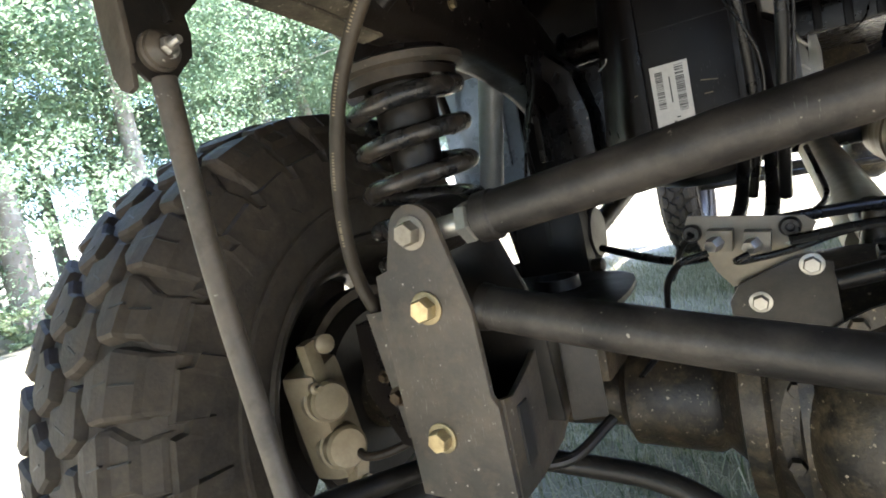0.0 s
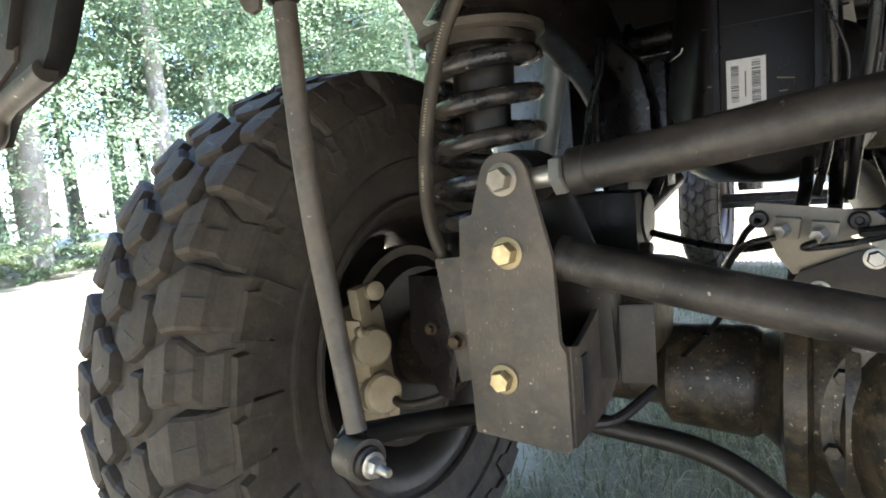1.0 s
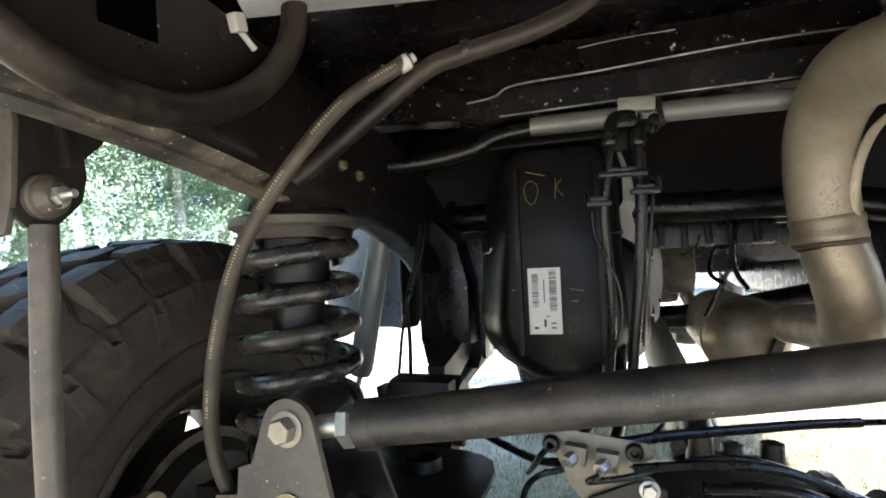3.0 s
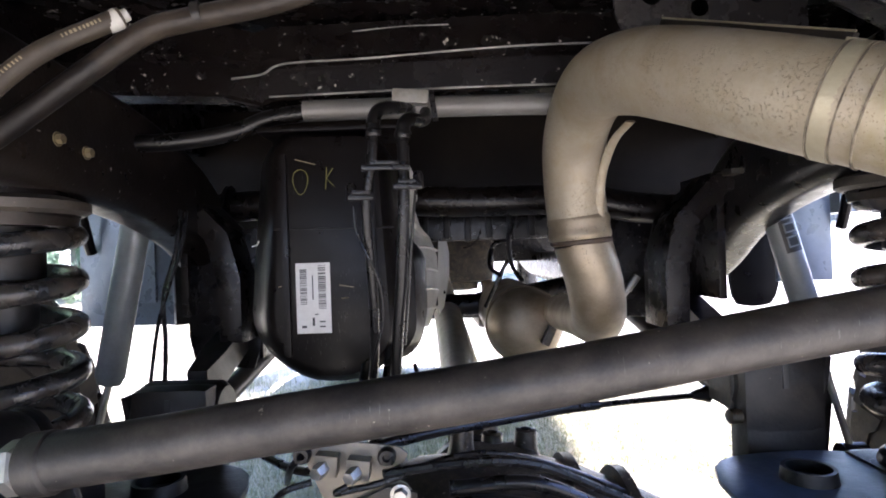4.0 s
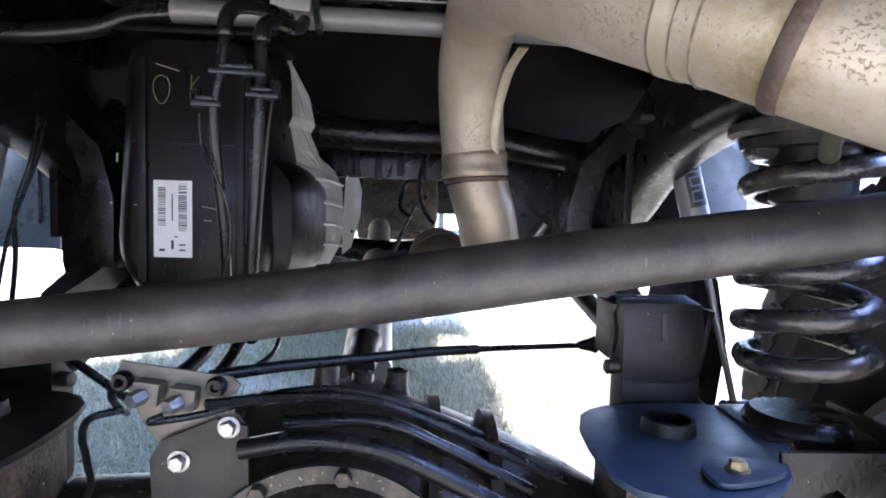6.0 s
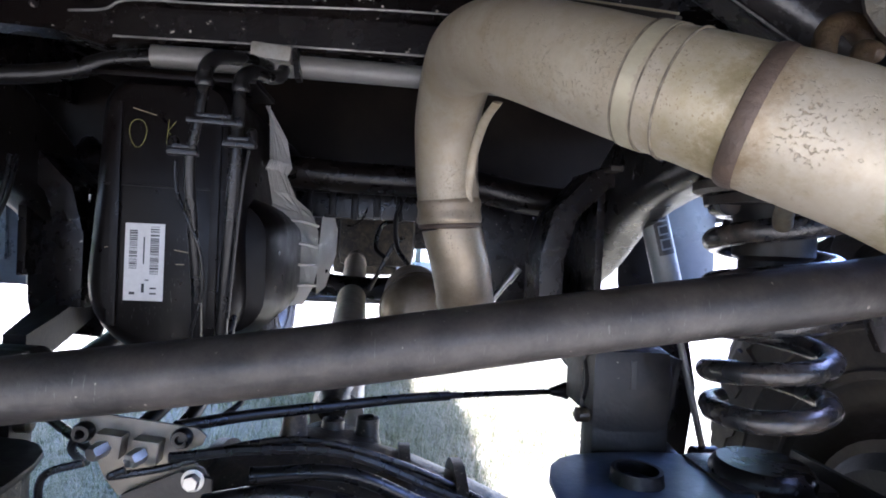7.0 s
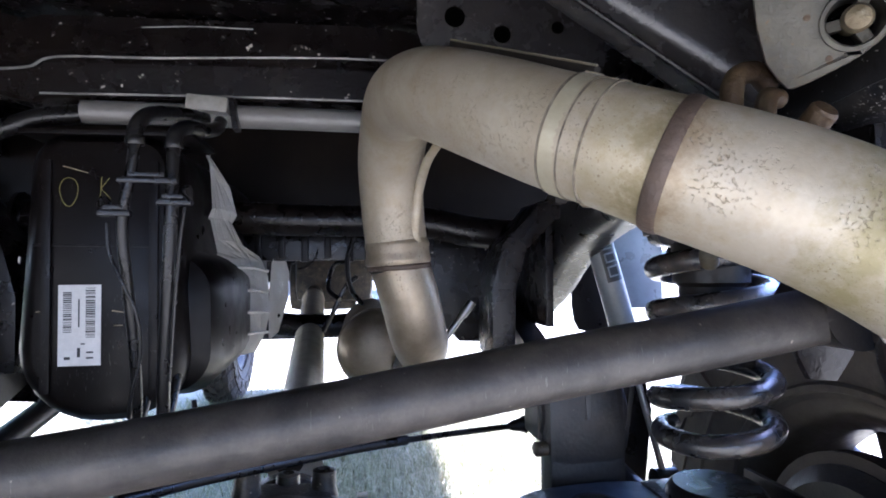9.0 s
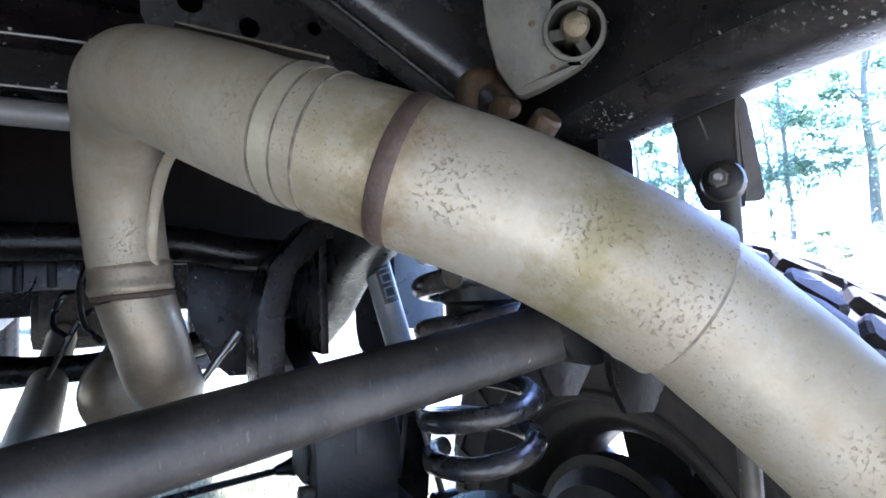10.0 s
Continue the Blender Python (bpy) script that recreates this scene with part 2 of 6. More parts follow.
# Pale tone for highlights on the floor lips and for one scratch.
GLINT_AND_SCRATCH = material("pale_glint_and_scratch", (0.24, 0.235, 0.225), 0.35, metal=0.4, second=(0.02, 0.02, 0.02), scale=22, amount=1.0)
JUNCTION = material("dull_tan_metal", (0.17, 0.155, 0.125), 0.45, metal=0.35, second=(0.10, 0.09, 0.07), scale=30, dust=DUST, dust_amount=0.3)
LINE = material("black_brake_line", (0.005, 0.005, 0.0055), 0.28, dust=DUST, dust_amount=0.015, spec=0.35)
RUBBER_GREY = material("weathered_grey_rubber", (0.062, 0.058, 0.044), 0.62, second=(0.026, 0.023, 0.018), scale=26, amount=0.9, bump=0.7, fine=140, dust=(0.105, 0.092, 0.058), dust_amount=0.5, dust_scale=24, grime=(0.070, 0.050, 0.018), grime_amount=0.6, speck=(0.10, 0.06, 0.02), speck_scale=180, speck_cut=0.68)
BARK = material("tree_bark", (0.30, 0.27, 0.23), 0.9, second=(0.12, 0.10, 0.08), scale=6, bump=1.0, fine=40, random_value=0.4)
GROUND = material("dry_grass_ground", (0.245, 0.215, 0.140), 0.95, second=(0.13, 0.135, 0.065), scale=2.2, amount=0.8, bump=0.8, fine=35, dust=(0.32, 0.29, 0.22), dust_amount=0.6, dust_scale=0.7, grime=(0.09, 0.085, 0.045), grime_amount=0.5)


def leaf_material(name, base, light):
    m = bpy.data.materials.new(name)
    m.use_nodes = True
    nt = m.node_tree
    b = nt.nodes["Principled BSDF"]
    geo = nt.nodes.new("ShaderNodeNewGeometry")
    rampn = nt.nodes.new("ShaderNodeValToRGB")
    rampn.color_ramp.elements[0].color, rampn.color_ramp.elements[1].color = (*base, 1), (*light, 1)
    nt.links.new(geo.outputs["Random Per Island"], rampn.inputs[0])
    nt.links.new(rampn.outputs[0], b.inputs["Base Color"])
    b.inputs["Roughness"].default_value = 0.55
    trans = nt.nodes.new("ShaderNodeBsdfTranslucent")
    nt.links.new(rampn.outputs[0], trans.inputs[0])
    mixs = nt.nodes.new("ShaderNodeMixShader")
    mixs.inputs[0].default_value = 0.5
    nt.links.new(b.outputs[0], mixs.inputs[1])
    nt.links.new(trans.outputs[0], mixs.inputs[2])
    nt.links.new(mixs.outputs[0], nt.nodes["Material Output"].inputs[0])
    return m


LEAF = leaf_material("broad_leaves", (0.15, 0.245, 0.135), (0.36, 0.45, 0.30))
SHRUB_LEAF = leaf_material("shrub_leaves", (0.25, 0.33, 0.18), (0.42, 0.49, 0.30))
STRAW = leaf_material("dry_grass_blades", (0.09, 0.12, 0.04), (0.46, 0.40, 0.25))


# ---- helpers for meshes ----
def part(name, bm, mat, parent=None, label="", smooth=True):
    me = bpy.data.meshes.new(name)
    bmesh.ops.recalc_face_normals(bm, faces=bm.faces)
    if smooth:
        for f in bm.faces:
            f.smooth = True
        for e in bm.edges:
            if len(e.link_faces) == 2 and e.calc_face_angle(0) > 0.6:
                e.smooth = False
    bm.to_mesh(me)
    bm.free()
    me.materials.append(mat)
    ob = new(name, me)
    if parent is not None:
        ob.parent = parent
        ob.matrix_parent_inverse = Matrix.Translation(-base_of(parent))
    if label:
        tagged(ob, label)
    return ob


BASES = {}


def base_of(ob):
    return BASES.get(ob.name, Vector((0, 0, 0)))


def thing(name, at, label, category, group="", kind=""):
    """An empty at the base of a thing; its parts are given in world places."""
    ob = new(name)
    ob.empty_display_size = 0.02
    ob.location = at
    BASES[ob.name] = Vector(at)
    return tagged(ob, label, category, group, kind)


def settle(ob, dx, dy, dz):
    """Shifts a whole thing, with its parts, to where it sits."""
    ob.location = ob.location + Vector((dx, dy, dz))
    return ob


def frame_of(d):
    d = Vector(d).normalized()
    u = d.cross(Vector((0, 0, 1)))
    if u.length < 1e-4:
        u = Vector((1, 0, 0))
    u.normalize()
    return u, d.cross(u).normalized(), d


def smooth_path(points, steps=8):
    p = [Vector(q) for q in points]
    if len(p) < 3:
        return p
    p = [p[0] * 2 - p[1]] + p + [p[-1] * 2 - p[-2]]
    out = []
    for i in range(1, len(p) - 2):
        for k in range(steps):
            t = k / steps
            a, b, c, d = p[i - 1:i + 3]
            out.append(0.5 * ((2 * b) + (c - a) * t + (2 * a - 5 * b + 4 * c - d) * t * t + (3 * b - a - 3 * c + d) * t ** 3))
    out.append(p[-2])
    return out


def add_tube(bm, points, radius, seg=16, steps=8, cap=True, curve=True):
    path = smooth_path(points, steps) if curve else [Vector(q) for q in points]
    n = len(path)
    radii = radius if isinstance(radius, (list, tuple)) else [radius]
    rings = []
    u = None
    for i, c in enumerate(path):
        d = (path[min(i + 1, n - 1)] - path[max(i - 1, 0)]).normalized()
        if u is None:
            u = frame_of(d)[0]
        u = (u - d * u.dot(d)).normalized()
        v = d.cross(u)
        f = i / max(1, n - 1) * (len(radii) - 1)
        k = min(int(f), len(radii) - 2) if len(radii) > 1 else 0
        r = radii[0] if len(radii) == 1 else radii[k] * (1 - (f - k)) + radii[k + 1] * (f - k)
        rings.append([bm.verts.new(c + (u * math.cos(a) + v * math.sin(a)) * r) for a in (2 * math.pi * s / seg for s in range(seg))])
    for a, b in zip(rings, rings[1:]):
        for s in range(seg):
            bm.faces.new((a[s], a[(s + 1) % seg], b[(s + 1) % seg], b[s]))
    if cap:
        bm.faces.new(rings[0][::-1])
        bm.faces.new(rings[-1])
    return bm


def tube(points, radius, seg=16, steps=8, curve=True, cap=True):
    return add_tube(bmesh.new(), points, radius, seg, steps, cap, curve)


def add_lathe(bm, origin, axis, profile, seg=40, close=False):
    """profile: (distance along the axis, radius) pairs."""
    u, v, d = frame_of(axis)
    o = Vector(origin)
    rings = []
    for h, r in profile:
        rings.append([bm.verts.new(o + d * h + (u * math.cos(a) + v * math.sin(a)) * max(r, 1e-4)) for a in (2 * math.pi * s / seg for s in range(seg))])
    pairs = list(zip(rings, rings[1:]))
    if close:
        pairs.append((rings[-1], rings[0]))
    for a, b in pairs:
        for s in range(seg):
            bm.faces.new((a[s], a[(s + 1) % seg], b[(s + 1) % seg], b[s]))
    if not close:
        bm.faces.new(rings[0][::-1])
        bm.faces.new(rings[-1])
    return bm


def lathe(origin, axis, profile, seg=40, close=False):
    return add_lathe(bmesh.new(), origin, axis, profile, seg, close)


def add_box(bm, centre, size, rot=(0, 0, 0), bevel=0.0):
    r = bmesh.ops.create_cube(bm, size=1, matrix=pose(*centre, *rot) @ Matrix.Diagonal((*size, 1)))
    if bevel:
        edges = {e for v in r["verts"] for e in v.link_edges}
        bmesh.ops.bevel(bm, geom=list(edges), offset=bevel, segments=2, affect="EDGES", profile=0.7)
    return bm


def box(centre, size, rot=(0, 0, 0), bevel=0.0):
    return add_box(bmesh.new(), centre, size, rot, bevel)


def add_plate(bm, outline, m, thick, bevel=0.0):
    """A flat outline (local x, y) at the pose m, extruded along local z by thick."""
    vs = [bm.verts.new(m @ Vector((x, y, 0))) for x, y in outline]
    f = bm.faces.new(vs)
    n = (m.to_3x3() @ Vector((0, 0, 1))).normalized()
    r = bmesh.ops.extrude_face_region(bm, geom=[f])
    top = [g for g in r["geom"] if isinstance(g, bmesh.types.BMVert)]
    bmesh.ops.translate(bm, verts=top, vec=n * thick)
    if bevel:
        edges = [e for e in bm.edges if e.is_valid and all(v in top or v in vs for v in e.verts) and (all(v in vs for v in e.verts) or all(v in top for v in e.verts))]
        bmesh.ops.bevel(bm, geom=edges, offset=bevel, segments=2, affect="EDGES", profile=0.7)
    return bm


UPRIGHT = Matrix(((1, 0, 0, 0), (0, 0, -1, 0), (0, 1, 0, 0), (0, 0, 0, 1)))  # local x, y -> world x, z; thickness towards -y


def upright(y):
    return Matrix.Translation((0, y, 0)) @ UPRIGHT


def plate(outline, m, thick, bevel=0.0):
    return add_plate(bmesh.new(), outline, m, thick, bevel)


def arc(cx, cy, r, a0, a1, n=10):
    return [(cx + r * math.cos(radians(a0 + (a1 - a0) * i / n)), cy + r * math.sin(radians(a0 + (a1 - a0) * i / n))) for i in range(n + 1)]


def hex_head(bm, at, axis, flat, high, turn=0.0):
    u, v, d = frame_of(axis)
    r = flat / math.sqrt(3)
    lo, mid, hi = [], [], []
    for k in range(6):
        a = math.pi / 3 * k + turn
        q = u * math.cos(a) + v * math.sin(a)
        lo.append(bm.verts.new(Vector(at) + q * r))
        mid.append(bm.verts.new(Vector(at) + q * r + d * high * 0.8))
        hi.append(bm.verts.new(Vector(at) + q * r * 0.86 + d * high))
    for a, b in ((lo, mid), (mid, hi)):
        for k in range(6):
            bm.faces.new((a[k], a[(k + 1) % 6], b[(k + 1) % 6], b[k]))
    bm.faces.new(lo[::-1])
    bm.faces.new(hi)
    return bm


def bolt_parts(at, axis, flat, parent, mat=None, washer=True, turn=0.3, stud=0.0):
    """A hex head with a washer under it, seated at the place given, as parts of a thing."""
    mat = mat or ZINC
    d = Vector(axis).normalized()
    p = Vector(at)
    if washer:
        part("washer", lathe(p, d, [(0, flat * 0.45), (0, flat * 0.76), (flat * 0.10, flat * 0.78), (flat * 0.13, flat * 0.7), (flat * 0.13, flat * 0.45)], 24), WASHER if mat is ZINC else mat, parent)
        p = p + d * flat * 0.13
    head = hex_head(bmesh.new(), p, d, flat, flat * 0.55, turn)
    part("bolt_head", head, mat, parent)
    if stud:
        part("stud", lathe(p + d * flat * 0.5, d, [(0, flat * 0.28), (stud, flat * 0.28), (stud + 0.002, flat * 0.2)], 16), STEEL, parent)


# ---- ground ----
def ground_height(x, y):
    h = 0.012 * noise.noise((x * 1.7, y * 1.7, 0.3)) + 0.01 * noise.noise((x * 0.5, y * 0.5, 4.0))
    bank = max(0.0, x - 3.0)
    return h + min(1.5, 0.16 * bank + 0.03 * bank * noise.noise((x * 0.3, y * 0.3, 9.0)))


def build_ground():
    bm = bmesh.new()
    xs = [-400, -120, -50, -25, -15] + [-10 + 0.5 * i for i in range(49)] + [18, 25, 50, 120, 400]
    ys = [-400, -120, -50, -25, -15] + [-10 + 0.5 * i for i in range(41)] + [14, 20, 30, 60, 140, 400]
    grid = [[bm.verts.new((x, y, ground_height(x, y))) for y in ys] for x in xs]
    for i in range(len(xs) - 1):
        for j in range(len(ys) - 1):
            bm.faces.new((grid[i][j], grid[i + 1][j], grid[i + 1][j + 1], grid[i][j + 1]))
    ob = part("ground", bm, GROUND)
    return tagged(ob, "dry sunlit dirt and grass ground in a forest clearing", "ground", kind="structure")


build_ground()


def build_grass(count, region, high, seed, name, label):
    rng = random.Random(seed)
    verts, faces = [], []
    for _ in range(count):
        x, y = rng.uniform(region[0], region[1]), rng.uniform(region[2], region[3])
        if noise.noise((x * 1.3, y * 1.3, 2.0)) < rng.uniform(-0.6, 0.25):
            continue
        z = ground_height(x, y) - 0.005
        for _k in range(rng.randint(2, 4)):
            a, h, lean = rng.uniform(0, 6.28), high * rng.uniform(0.35, 1.15), rng.uniform(0.3, 1.6)
            w = 0.0009 + 0.0009 * rng.random()
            px, py = x + rng.gauss(0, 0.012), y + rng.gauss(0, 0.012)
            dx, dy = math.cos(a), math.sin(a)
            k = len(verts)
            verts += [(px - dy * w, py + dx * w, z), (px + dy * w, py - dx * w, z),
                      (px + dx * lean * h * 0.35 + dy * w * 0.8, py + dy * lean * h * 0.35 - dx * w * 0.8, z + h * 0.6),
                      (px + dx * lean * h * 0.35 - dy * w * 0.8, py + dy * lean * h * 0.35 + dx * w * 0.8, z + h * 0.6),
                      (px + dx * lean * h, py + dy * lean * h, z + h * max(0.3, 0.95 - 0.38 * lean))]
            faces += [(k, k + 1, k + 2, k + 3), (k + 3, k + 2, k + 4)]
    me = bpy.data.meshes.new(name)
    me.from_pydata(verts, [], faces)
    me.materials.append(STRAW)
    return tagged(new(name, me), label, "grass", kind="stuff")


build_grass(44000, (-1.5, 1.3, -0.4, 3.2), 0.09, 3, "dry_grass", "sparse pale dry grass and straw on the ground")
build_grass(16000, (-5.5, 2.5, 0.5, 7.0), 0.13, 4, "meadow_grass", "patchy pale dry grass in the clearing")


# ---- trees ----
def leaf_cloud(count, shape, size, seed):
    """Many small folded leaves in uneven clumps; shape gives the half sizes."""
    rng = random.Random(seed)
    clumps = []
    for _ in range(count // 130):
        while True:
            p = Vector((rng.uniform(-1, 1), rng.uniform(-1, 1), rng.uniform(-1, 1)))
            if 0.25 < p.length < 1:
                break
        clumps.append((Vector((p.x * shape[0], p.y * shape[1], p.z * shape[2])), rng.uniform(0.07, 0.19) * shape[0]))
    verts, faces = [], []
    for _ in range(count):
        c, r = rng.choice(clumps)
        p = c + Vector((rng.gauss(0, r), rng.gauss(0, r), rng.gauss(0, r * 0.45)))
        s = size * rng.uniform(0.6, 1.4)
        d = Vector((rng.gauss(0, 1), rng.gauss(0, 1), rng.gauss(0, 0.45))).normalized()
        u, v, _w = frame_of(d)
        k = len(verts)
        verts += [p - d * s, p + u * s * 0.5 + v * s * 0.1, p + d * s, p - u * s * 0.5 + v * s * 0.1]
        faces += [(k, k + 1, k + 2), (k, k + 2, k + 3)]
    return verts, faces


def mesh_of(name, data, mat):
    me = bpy.data.meshes.new(name)
    me.from_pydata(data[0], [], data[1])
    me.materials.append(mat)
    return me


CROWNS = [mesh_of("crown", leaf_cloud(40000, (2.0, 2.0, 3.0), 0.032, s), LEAF) for s in (11, 12, 13)]
LOW = [mesh_of("bough", leaf_cloud(15000, (1.5, 1.5, 1.6), 0.027, s), LEAF) for s in (21, 22)]


def trunk_mesh(seed, high, r):
    rng = random.Random(seed)
    pts = [Vector((rng.gauss(0, 0.06), rng.gauss(0, 0.06), high * i / 6)) for i in range(7)]
    pts[0] = Vector((0, 0, -0.2))
    bm = tube(pts, [r * 1.35, r, r * 0.9, r * 0.8, r * 0.6, r * 0.4, r * 0.15], 12, 4)
    for i in range(9):
        z = high * rng.uniform(0.35, 0.95)
        a, ln = rng.uniform(0, 6.28), rng.uniform(0.8, 1.9)
        s = Vector((0, 0, z))
        e = s + Vector((math.cos(a) * ln, math.sin(a) * ln, ln * rng.uniform(0.2, 0.8)))
        add_tube(bm, [s, (s + e) / 2 + Vector((0, 0, 0.1)), e], [r * 0.35, r * 0.2, r * 0.05], 6, 3)
    me = bpy.data.meshes.new("trunk")
    for f in bm.faces:
        f.smooth = True
    bm.to_mesh(me)
    bm.free()
    me.materials.append(BARK)
    return me


TRUNKS = [trunk_mesh(31, 8.5, 0.17), trunk_mesh(32, 9.5, 0.12), trunk_mesh(33, 7.5, 0.085)]


def tree(x, y, seed, size=1.0, low=True, leaves=None):
    rng = random.Random(seed)
    z = ground_height(x, y) - 0.05
    t = new("tree")
    t.location = (x, y, z)
    t.rotation_euler = (0, 0, rng.uniform(0, 6.28))
    kind = rng.choice(("slender", "straight", "tall"))
    tagged(t, kind + " broadleaf tree with sunlit green leaves at the clearing edge", "tree", "trees at the clearing edge")
    trunk = new("trunk", TRUNKS[seed % 3])
    crown = new("crown", leaves or CROWNS[seed % 3])
    for o in (trunk, crown):
        o.parent = t
    trunk.scale = (size, size, size)
    crown.location = (0, 0, 5.6 * size)
    crown.scale = (size, size, size * 1.05)
    if low:
        b = new("bough", LOW[seed % 2])
        b.parent = t
        b.location = (rng.uniform(-0.6, 0.6), rng.uniform(-0.6, 0.6), rng.uniform(1.6, 3.2) * size)
        b.scale = (size, size, size * 1.2)


FAR_CROWN = mesh_of("crown", leaf_cloud(5000, (2.2, 2.2, 3.3), 0.11, 41), LEAF)
rng = random.Random(5)
for i in range(46):
    row = i % 3
    tree(-7.6 - row * 2.6 - rng.uniform(0, 2.2), -7.0 + i * 0.62 + rng.uniform(-0.4, 0.4), 100 + i, rng.uniform(0.85, 1.2), True, None if row < 2 else FAR_CROWN)
for i in range(16):
    tree(-9 + i * 1.7 + rng.uniform(-0.6, 0.6), 17 + rng.uniform(0, 5), 200 + i, rng.uniform(0.9, 1.2), True, FAR_CROWN)
for i in range(14):
    tree(19 + rng.uniform(0, 6), -9 + i * 2.0 + rng.uniform(-0.6, 0.6), 300 + i, rng.uniform(0.8, 1.1), True, FAR_CROWN)
# Unseen row behind the camera, added to hold back low sky light.
for i in range(34):
    tree(-15 + i * 0.9 + rng.uniform(-0.5, 0.5), -7.5 - (i % 2) * 2.5 - rng.uniform(0, 1.5), 400 + i, rng.uniform(0.95, 1.25), True, FAR_CROWN)


def shrubs(name, places, seed, label):
    rng = random.Random(seed)
    verts, faces = [], []
    for x, y, r in places:
        v, f = leaf_cloud(800, (r, r, r * 0.75), 0.032, rng.randint(0, 9999))
        o = Vector((x, y, ground_height(x, y) + r * 0.6))
        k = len(verts)
        verts += [o + q for q in v]
        faces += [tuple(k + i for i in q) for q in f]
    me = mesh_of(name, (verts, faces), SHRUB_LEAF)
    return tagged(new(name, me), label, "shrubs", kind="stuff")


shrubs("undergrowth", [(-6.6 - rng.uniform(0, 2.2), -6.5 + i * 0.2 + rng.uniform(-0.2, 0.2), rng.uniform(0.25, 0.55)) for i in range(110)], 6, "sunlit green undergrowth along the forest edge")
shrubs("forest_understorey", [(-9.0 - rng.uniform(0, 6), -7 + i * 0.36 + rng.uniform(-0.3, 0.3), rng.uniform(0.5, 1.1)) for i in range(70)], 8, "green understorey shrubs between the tree trunks")
shrubs("bank_shrubs", [(8.5 + rng.uniform(0, 4), -8 + i * 0.35, rng.uniform(0.4, 0.9)) for i in range(60)], 7, "hazy green shrubs on the bank across the clearing")


# ---- wheels ----
TYRE_R, AXLE_Z, FRONT_Y = 0.445, 0.44, 3.25


def build_wheel(name, label):
    """A wheel round the x axis at the origin; the inner side faces +x."""
    w = thing(name, (0, 0, 0), label, "wheel", "four wheels of the vehicle")
    prof = [(-0.115, 0.222), (-0.146, 0.26), (-0.160, 0.315), (-0.158, 0.355), (-0.150, 0.380), (-0.134, 0.404), (-0.110, 0.424), (-0.05, 0.434), (0.05, 0.434),
            (0.110, 0.424), (0.134, 0.404), (0.150, 0.380), (0.158, 0.355), (0.160, 0.315), (0.146, 0.26), (0.115, 0.222), (0.10, 0.214), (-0.10, 0.214)]
    tyre = part("tyre", lathe((0, 0, 0), (1, 0, 0), prof, 96, True), RUBBER, w, "black mud-terrain tyre with dusty sidewalls")
    for s in (1, -1):
        part("sidewall_rib", lathe((0, 0, 0), (1, 0, 0), [(s * 0.156, 0.296), (s * 0.1625, 0.298), (s * 0.1625, 0.304), (s * 0.156, 0.306)], 72, True), RUBBER, tyre)
        part("bead_rib", lathe((0, 0, 0), (1, 0, 0), [(s * 0.134, 0.236), (s * 0.143, 0.238), (s * 0.146, 0.246), (s * 0.140, 0.25)], 72, True), RUBBER, tyre)
    # rim: barrel, flanges, spoked disc towards the outer side
    part("rim", lathe((0, 0, 0), (1, 0, 0), [(-0.122, 0.232), (-0.112, 0.232), (-0.105, 0.212), (-0.06, 0.196), (0.06, 0.196), (0.105, 0.212), (0.112, 0.232), (0.122, 0.232),
         (0.118, 0.222), (0.098, 0.205), (0.055, 0.188), (-0.06, 0.188), (-0.098, 0.205), (-0.118, 0.222)], 72, True), DISC, w, "dark cast wheel rim")
    disc = bmesh.new()
    add_lathe(disc, (-0.075, 0, 0), (1, 0, 0), [(0, 0.03), (0, 0.08), (0.02, 0.085), (0.02, 0.03)], 40, True)
    part("hub_centre", disc, DISC, w)
    for k in range(7):
        sp = bmesh.new()
        a = 2 * math.pi * k / 7 + 0.3
        add_box(sp, (-0.07, math.cos(a) * 0.133, math.sin(a) * 0.133), (0.03, 0.125, 0.112), (math.degrees(a), 0, 0), 0.008)
        part("spoke", sp, DISC, w)
    # tread: block meshes made once, one object for each block
    N = 34

    def to_mesh(name2, bm):
        bmesh.ops.triangulate(bm, faces=[f for f in bm.faces if len(f.verts) > 4])
        bmesh.ops.recalc_face_normals(bm, faces=bm.faces)
        me = bpy.data.meshes.new(name2)
        bm.to_mesh(me)
        bm.free()
        me.materials.append(RUBBER)
        return me

    def block(s, stations, half, name2):
        """Tread block: cross sections (x, top height, two ends along the tread, depth) joined across the tyre."""
        bm = bmesh.new()
        rows = []
        for x, z, y0, y1, deep in stations:
            ring = [(y0 - 0.08, z - deep), (y0, z - 0.004), (y0 + 0.10, z), (y1 - 0.10, z), (y1, z - 0.004), (y1 + 0.08, z - deep)]
            rows.append([bm.verts.new((s * x, y * half, h)) for y, h in ring])
        for a, b in zip(rows, rows[1:]):
            for k in range(5):
                bm.faces.new((a[k], a[k + 1], b[k + 1], b[k]))
        bm.faces.new(rows[0])
        bm.faces.new(rows[-1])
        return to_mesh(name2, bm)
    HALF = 0.0388
    tall = [(0.070, 0.4300, -0.62, 0.42, 0.012), (0.073, 0.4425, -0.60, 0.40, 0.022), (0.094, 0.4425, -1.0, 0.60, 0.022), (0.118, 0.4385, -0.86, 0.98, 0.024),
            (0.136, 0.4180, -0.80, 0.90, 0.028), (0.139, 0.4090, -0.74, 0.86, 0.026), (0.154, 0.3860, -0.70, 0.92, 0.024), (0.156, 0.3780, -0.68, 0.90, 0.016)]
